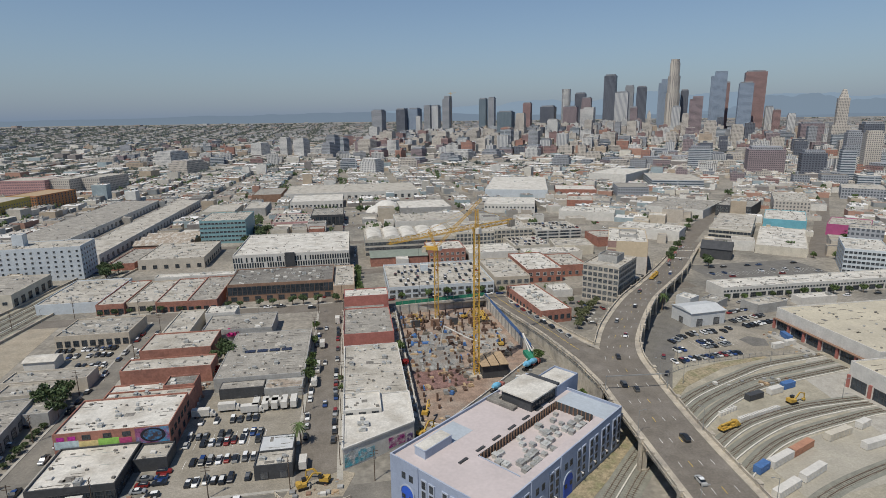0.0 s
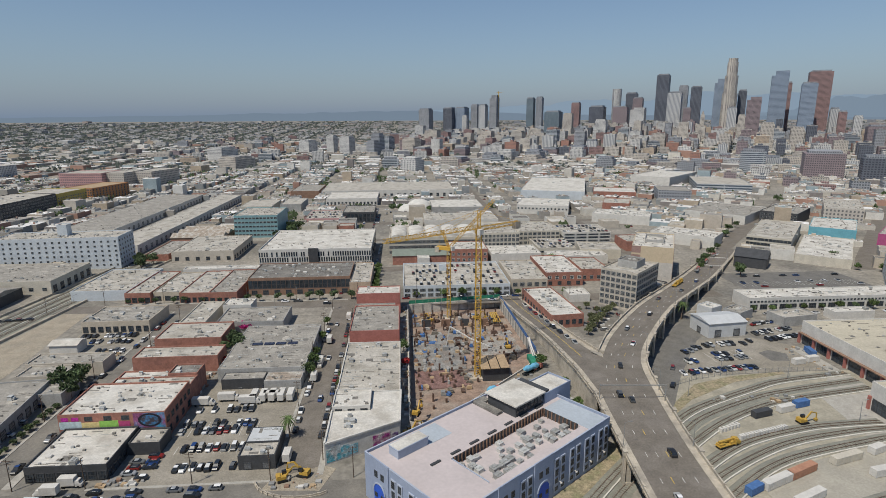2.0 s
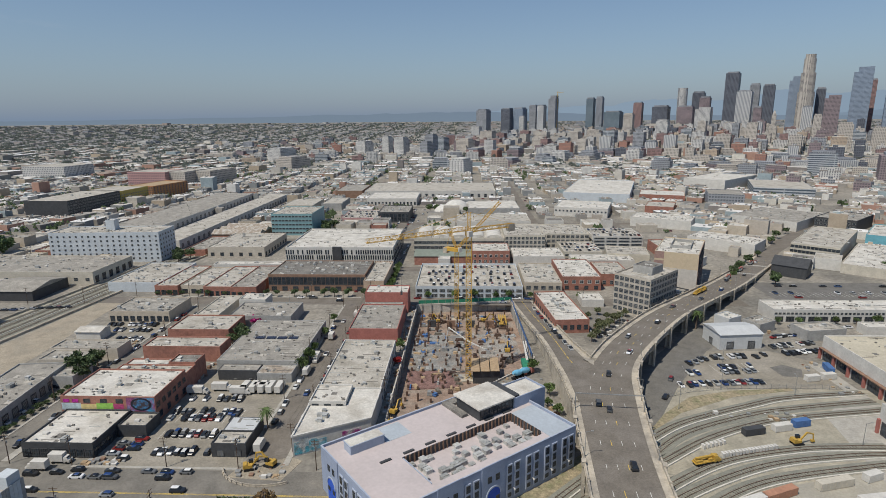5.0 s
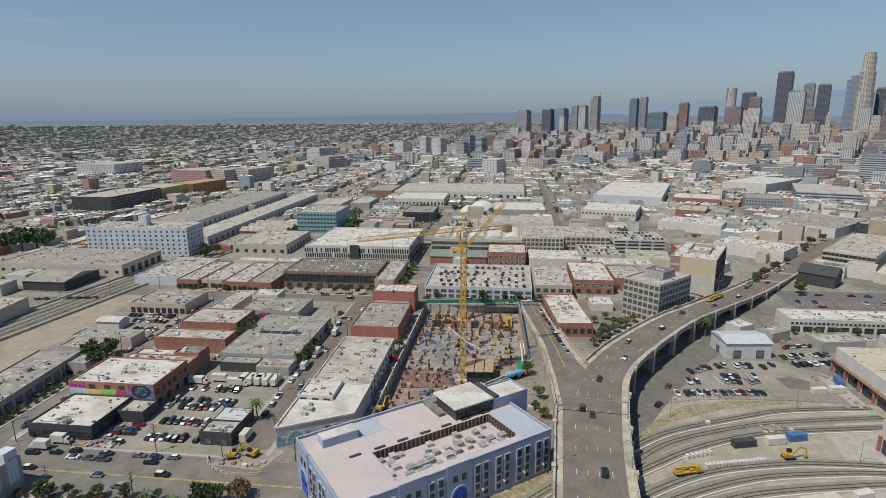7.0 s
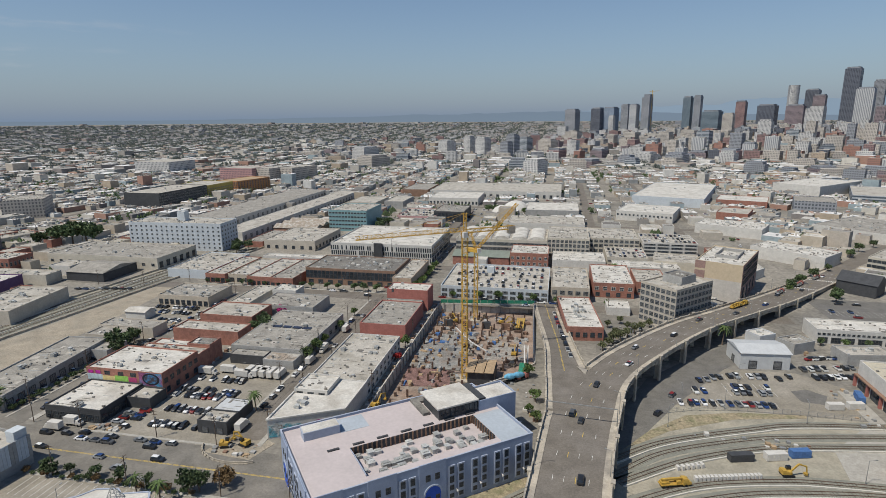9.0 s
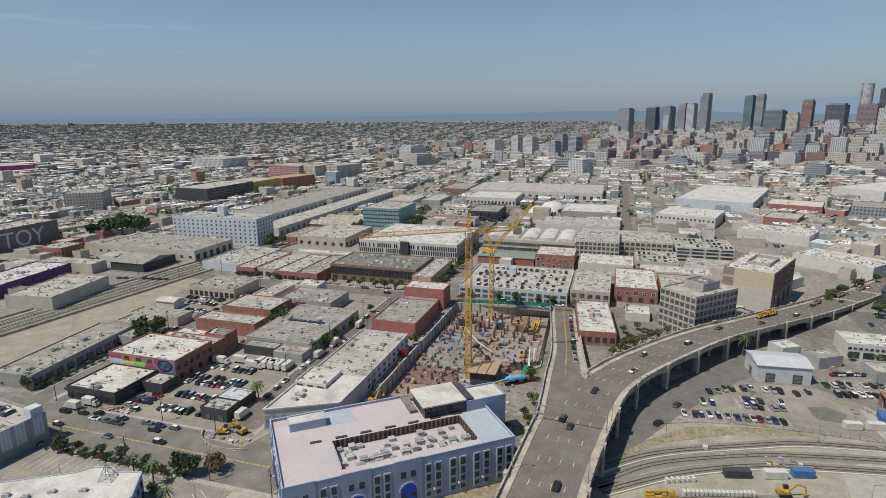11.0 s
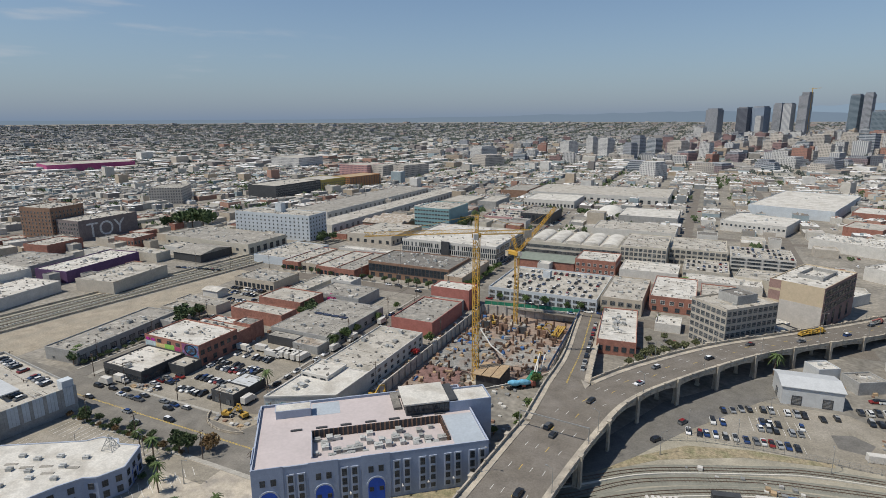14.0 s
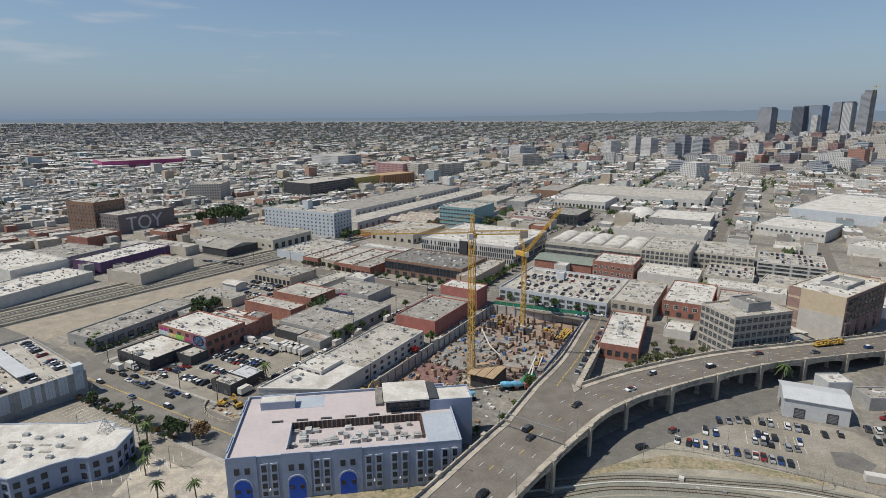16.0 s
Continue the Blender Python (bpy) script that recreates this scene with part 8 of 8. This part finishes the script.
T(1243, 2116, 47, 248, "blue", "slant"), T(1246, 2056, 62, 316, "cream", "stepped", turn=0), T(1334, 2120, 33, 210, "dark"), T(1209, 1844, 48, 174, "purple", "slant"), T(1130, 1834, 32, 143, "stripe"), T(1130, 1776, 24, 118, "cream"), T(1348, 1931, 59, 263, "blue", "slant"), T(1430, 1997, 19, 232, "brown"), T(1391, 1839, 51, 221, "blue"), T(1484, 1919, 78, 264, "brown")
T(1515, 1870, 30, 140, "stripe"), T(1503, 1816, 26, 129, "brown"), T(1263, 1294, 46, 171, "cream", "spire"), T(1031, 1834, 22, 129, "cream", "spire"), T(1083, 1568, 38, 95, "cream"), T(1143, 1525, 37, 83, "cream"), T(1376, 1596, 25, 113, "white"), T(1351, 1485, 67, 88, "purple"), T(1238, 1178, 46, 91, "dark"), T(1074, 1059, 31, 76, "grey"), T(1026, 965, 32, 78, "cream"), T(798, 970, 70, 52, "purple"), T(823, 883, 43, 49, "dark"), T(790, 778, 22, 61, "banded"), T(735, 1079, 51, 49, "banded"), T(1180, 1010, 30, 70, "banded")
crn = new("tower_crane")
tagged(crn, "distant tower crane on an unfinished high-rise", "tower crane")
bm = bmesh.new()
beam(bm, (472, 2552, 0), (472, 2552, 222), 2.0)
beam(bm, (462, 2552, 216), (500, 2552, 219), 1.2)
part("mast", bm, YELLOW, crn)
styles = ["cream", "white", "brown", "grey", "cream", "white", "purple", "cream", "stripe", "banded"]
for _ in range(112):
    f = rt.random()
    ang = math.radians(rt.uniform(-2, 52))
    D = rt.uniform(1250, 2350)
    x, y = 17 + D * math.sin(ang), D * math.cos(ang)
    T(x, y, rt.uniform(22, 52), rt.uniform(16, 34) * (0.8 if D < 1500 else 1.0 if D < 1800 else 1.5), rt.choice(styles), turn=rt.choice((-32, -36, 0)))
for x, y, w, h in ((-170, 1750, 30, 60), (-120, 1700, 40, 58), (-30, 1680, 34, 66), (-40, 1600, 30, 50), (-250, 1800, 44, 44), (70, 1750, 50, 48), (-420, 1500, 60, 40), (60, 1150, 40, 34), (-330, 1300, 60, 30)):
    T(x, y, w, h, rt.choice(["cream", "white", "grey"]))


# ---- mid-rise belt round downtown, past counting ----
MID = ["cream", "white", "brown", "grey", "cream", "stripe", "purple", "banded", "cream", "white", "dark"]
TAN_F = facade("tan_hotel_facade", (0.42, 0.34, 0.26), (0.2, 0.17, 0.15), 3.6, 3.0, 0.5, 0.5)
BRICK_F = facade("red_brick_facade", (0.33, 0.18, 0.14), (0.17, 0.12, 0.11), 3.7, 3.2, 0.5, 0.5)


def midrise_belt(turn, count, seed, a0, a1, d0, d1, low, high):
    """Offices, lofts and hotels of five to fifteen storeys on one street grid."""
    rng = random.Random(seed)
    mats = [TOWERS[k] for k in MID] + [TAN_F, BRICK_F, PALE_ROOF, WHITE_ROOF, DARK_ROOF]
    roof0 = len(mats) - 3
    c, s = math.cos(radians(turn)), math.sin(radians(turn))
    bm = bmesh.new()
    taken = set()
    for _ in range(count):
        ang, D = math.radians(rng.uniform(a0, a1)), rng.uniform(d0, d1)
        wx, wy = D * math.sin(ang), D * math.cos(ang)
        lx, ly = round((c * wx + s * wy) / 44) * 44, round((-s * wx + c * wy) / 38) * 38
        if (lx, ly) in taken:
            continue
        taken.add((lx, ly))
        z = terrain(c * lx - s * ly, s * lx + c * ly)
        a, b = rng.uniform(9, 19), rng.uniform(8, 16)
        h = rng.uniform(low, high) * (rng.uniform(1.2, 1.7) if rng.random() < 0.15 else 1)
        mi, ri = rng.randrange(roof0), roof0 + rng.randrange(3)
        box(bm, lx - a, lx + a, ly - b, ly + b, z - 6, z + h, mi)
        box(bm, lx - a + 0.5, lx + a - 0.5, ly - b + 0.5, ly + b - 0.5, z + h - 1, z + h + 0.3, ri)
        u, v, q = rng.uniform(-0.5, 0.4) * a, rng.uniform(-0.5, 0.4) * b, rng.uniform(0.2, 0.4)
        box(bm, lx + u - a * q, lx + u + a * q, ly + v - b * q, ly + v + b * q, z + h, z + h + rng.uniform(2, 6), mi)
        if rng.random() < 0.4:
            q = rng.uniform(0.35, 0.8)
            box(bm, lx + a + 0.1, lx + a + 16 * q, ly - b * q, ly + b * q, z - 6, z + h * rng.uniform(0.3, 0.7), rng.randrange(roof0))
    ob = part("midrise_blocks", bm, mats)
    ob.matrix_basis = pose(0, 0, 0, 0, 0, turn)
    return tagged(ob, "cream, brick and glass mid-rise blocks round downtown", "buildings", kind="stuff")


midrise_belt(-33, 620, 77, 2, 56, 1620, 2480, 20, 42)
midrise_belt(-33, 150, 78, 26, 58, 1050, 1620, 9, 20)
midrise_belt(0, 120, 79, -22, 4, 1500, 2700, 9, 20)


# ---- far city: low roofs past counting ----
SINGLE = []


def far_city(name, r0, r1, a0, a1, cell, seed, keep=0.9, clear=None, tall=0.05, mats=(FAR_WALL, FAR_ROOF)):
    """Blocks of flat-roofed buildings on a street grid, between two distances and bearings."""
    rng = random.Random(seed)
    V, Fc, M = [], [], []
    n = int(r1 / cell) + 1
    blk = 5
    for iy in range(-n, n):
        for ix in range(-n, n):
            if ix % blk == 0 or iy % (blk * 2) == 0 or rng.random() > keep:
                continue
            x, y = ix * cell + rng.uniform(-0.1, 0.1) * cell, iy * cell + rng.uniform(-0.1, 0.1) * cell
            D = math.hypot(x, y)
            if not r0 < D < r1:
                continue
            bear = math.degrees(math.atan2(x, y))
            if not a0 < bear < a1:
                continue
            g = -34 if x > 230 + 0.1 * y and y < 2600 else (-12 if x < -350 else 0)
            w, d = cell * rng.uniform(0.36, 0.56), cell * rng.uniform(0.36, 0.56)
            if clear and clear(x, y, max(w, d)):
                w, d = w * 0.55, d * 0.55
                if clear(x, y, max(w, d)):
                    continue
            h = rng.uniform(4, 8) * (rng.uniform(1.6, 3.2) if rng.random() < tall else 1) * (0.8 if D > 2600 else 1)
            z = terrain(x, y)
            c, s = math.cos(radians(g)), math.sin(radians(g))
            parts = [(0, 0, w, d, h)]
            if D < 620 and len(SINGLE) < 240:
                bm = bmesh.new()
                ring_wall(bm, -w, w, -d, d, -0.3, h + 0.6)
                box(bm, -w + 0.36, w - 0.36, -d + 0.36, d - 0.36, h - 0.3, h, 1)
                for _ in range(int(w * d / 25)):
                    px, py, ps = rng.uniform(-w, w) * 0.8, rng.uniform(-d, d) * 0.8, rng.uniform(0.4, 1.2)
                    box(bm, px - ps, px + ps, py - ps * 0.6, py + ps * 0.6, h, h + ps, 1)
                wm, wn_ = rng.choice(((BRICK, "brick"), (WHITE, "white stucco"), (BEIGE, "beige stucco"), (GREY, "grey"), (CREAM, "cream"), (WHITE, "white"), (OFFGREY, "warm grey")))
                rm, rn = rng.choice(((PALE_ROOF, "pale"), (WHITE_ROOF, "white"), (GREY_ROOF, "grey"), (PALE_ROOF, "pale"), (DARK_ROOF, "dark")))
                ob = part("building", bm, [wm, rm])
                ob.matrix_basis = pose(x, y, 0, 0, 0, g)
                tagged(ob, "low " + wn_ + " building with " + rn + " flat roof", "building", "low city buildings")
                SINGLE.append(ob)
                continue
            for _ in range(rng.choice((2, 4, 6)) if D < 1300 else rng.choice((0, 1, 2))):
                u = rng.uniform(0.05, 0.22)
                parts.append((rng.uniform(-0.7, 0.7) * w, rng.uniform(-0.7, 0.7) * d, w * u, d * u * rng.uniform(0.5, 1.6), h + rng.uniform(0.5, 2.2)))
            for ox, oy, pw, pd, ph in parts:
                k = len(V)
                for zz in (z - 8, z + ph):
                    for sx, sy in ((-1, -1), (1, -1), (1, 1), (-1, 1)):
                        lx, ly = ox + sx * pw, oy + sy * pd
                        V.append((x + c * lx - s * ly, y + s * lx + c * ly, zz))
                for e in range(4):
                    Fc.append((k + e, k + (e + 1) % 4, k + 4 + (e + 1) % 4, k + 4 + e))
                    M.append(0)
                k2 = len(V)
                V.extend(V[k + 4:k + 8])
                Fc.append((k2, k2 + 1, k2 + 2, k2 + 3))
                M.append(1)
    me = bpy.data.meshes.new(name)
    me.from_pydata(V, [], Fc)
    me.materials.append(mats[0])
    me.materials.append(mats[1])
    me.polygons.foreach_set("material_index", M)
    ob = new(name, me)
    return tagged(ob, "low flat-roofed city buildings reaching to the horizon", "buildings", kind="stuff")


FOOT = []
for o in bpy.data.objects:
    if o.type == "EMPTY" and o.get("category") == "building" and o.name.startswith("building"):
        kids = [c for c in o.children if c.name.startswith("wall")]
        if kids:
            bb = [Vector(c) for c in kids[0].bound_box]
            FOOT.append((o.matrix_basis.inverted(), min(p.x for p in bb), max(p.x for p in bb), min(p.y for p in bb), max(p.y for p in bb), o.matrix_basis.translation.copy()))


def built_on(x, y, m):
    p = Vector((x, y, 0))
    for inv_m, x0, x1, y0, y1, c in FOOT:
        if abs(x - c.x) < 180 and abs(y - c.y) < 220:
            q = inv_m @ p
            if x0 - m < q.x < x1 + m and y0 - m < q.y < y1 + m:
                return True
    return False


def near_clear(x, y, m=11):
    """Whether a building of half-width m would stand on a street, the railway or another building."""
    if -150 < x < 240 and y < 410:
        return True
    if y < 330 and x > -150:
        return True
    if 240 <= x < 380 and y < 405:
        return True
    if -8 < x < 25 and y < 700:
        return True
    if abs(x - (250 + (y - 365) * 0.8)) < 12 + m and 340 < y < 900 and x > 230:
        return True
    if abs(x - (380 + (y - 382) * 1.06)) < 11 + m and y > 360 and x > 370:
        return True
    if -240 < x - (y - 152) * 0.115 < -130 and y < 490:
        return True
    if y < 1020 and any(abs(x - (x0 + 5)) < 6 + m for x0 in (-183, 138, 222, -330, -480)) and (y > 410 or x < -250):
        return True
    if -260 < x < 280 and any(abs(y - (y0 + 5.5)) < 6.5 + m for y0 in (505, 590, 706, 800, 1000)):
        return True
    if x < -60 and y < 60:
        return True
    return built_on(x, y, m)


far_city("city_blocks", 260, 1250, -75, 70, 18, 5, 0.97, near_clear, 0.03)
far_city("far_city_blocks", 1250, 2600, -68, 66, 32, 6, 0.95, None, 0.04)
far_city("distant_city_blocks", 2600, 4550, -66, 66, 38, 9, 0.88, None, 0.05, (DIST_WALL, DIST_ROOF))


def far_trees(name, r0, r1, n, seed, size, clear=None, leaf=LEAF_DARK):
    rng = random.Random(seed)
    V, Fc = [], []
    for _ in range(n):
        b, D = math.radians(rng.triangular(-75, 66, -40)), math.sqrt(rng.uniform(r0 * r0, r1 * r1))
        x, y = D * math.sin(b), D * math.cos(b)
        if clear and clear(x, y):
            continue
        z = terrain(x, y)
        for _ in range(rng.choice((1, 1, 2, 4))):
            cx, cy, s = x + rng.uniform(-14, 14), y + rng.uniform(-10, 10), size * rng.uniform(0.6, 1.5)
            for _ in range(9):
                px, py, pz = cx + rng.gauss(0, s * 0.45), cy + rng.gauss(0, s * 0.45), z + s * rng.uniform(0.3, 1.5)
                q = s * rng.uniform(0.3, 0.55)
                k = len(V)
                V += [(px - q, py, pz - q * 0.6), (px + q, py - q * 0.3, pz - q * 0.5), (px + q * 0.4, py + q, pz - q * 0.3), (px - q * 0.1, py + q * 0.1, pz + q)]
                Fc += [(k, k + 1, k + 3), (k + 1, k + 2, k + 3), (k + 2, k, k + 3)]
    me = bpy.data.meshes.new(name)
    me.from_pydata(V, [], Fc)
    me.materials.append(leaf)
    return tagged(new(name, me), "scattered dark green city trees", "trees", kind="stuff")


far_trees("city_trees", 420, 1250, 950, 31, 3.6, near_clear)
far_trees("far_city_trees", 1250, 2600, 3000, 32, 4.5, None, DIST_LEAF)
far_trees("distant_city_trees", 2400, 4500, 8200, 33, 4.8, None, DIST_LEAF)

# hills far behind the city; the day's haze over them is painted as emission
def haze_glow_mat(name, col):
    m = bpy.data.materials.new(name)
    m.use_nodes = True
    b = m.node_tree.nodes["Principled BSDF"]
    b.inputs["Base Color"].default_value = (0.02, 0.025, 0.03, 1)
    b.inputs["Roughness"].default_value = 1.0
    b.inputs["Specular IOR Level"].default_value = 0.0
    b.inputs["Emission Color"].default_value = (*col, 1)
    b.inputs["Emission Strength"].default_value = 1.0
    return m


def ridge(name, rr, b0, b1, col, height):
    bm = bmesh.new()
    n = 320
    prev = None
    for k in range(n + 1):
        deg = b0 + (b1 - b0) * k / n
        b = radians(deg)
        h = height(deg)
        x, y = rr * math.sin(b), rr * math.cos(b)
        row = [bm.verts.new((x * 0.985, y * 0.985, 50)), bm.verts.new((x, y, h)), bm.verts.new((x * 1.002, y * 1.002, 40))]
        if prev:
            bm.faces.new((prev[0], row[0], row[1], prev[1]))
            bm.faces.new((prev[1], row[1], row[2], prev[2]))
        prev = row
    ob = part(name, bm, haze_glow_mat(name + "_haze", col))
    tagged(ob, "blue-grey backdrop hills glowing in haze colour along the horizon", "hills", kind="structure")


def rough(deg, seed, scale):
    return noise.fractal(Vector((deg * scale + seed, seed, 0)), 0.9, 2.0, 5)


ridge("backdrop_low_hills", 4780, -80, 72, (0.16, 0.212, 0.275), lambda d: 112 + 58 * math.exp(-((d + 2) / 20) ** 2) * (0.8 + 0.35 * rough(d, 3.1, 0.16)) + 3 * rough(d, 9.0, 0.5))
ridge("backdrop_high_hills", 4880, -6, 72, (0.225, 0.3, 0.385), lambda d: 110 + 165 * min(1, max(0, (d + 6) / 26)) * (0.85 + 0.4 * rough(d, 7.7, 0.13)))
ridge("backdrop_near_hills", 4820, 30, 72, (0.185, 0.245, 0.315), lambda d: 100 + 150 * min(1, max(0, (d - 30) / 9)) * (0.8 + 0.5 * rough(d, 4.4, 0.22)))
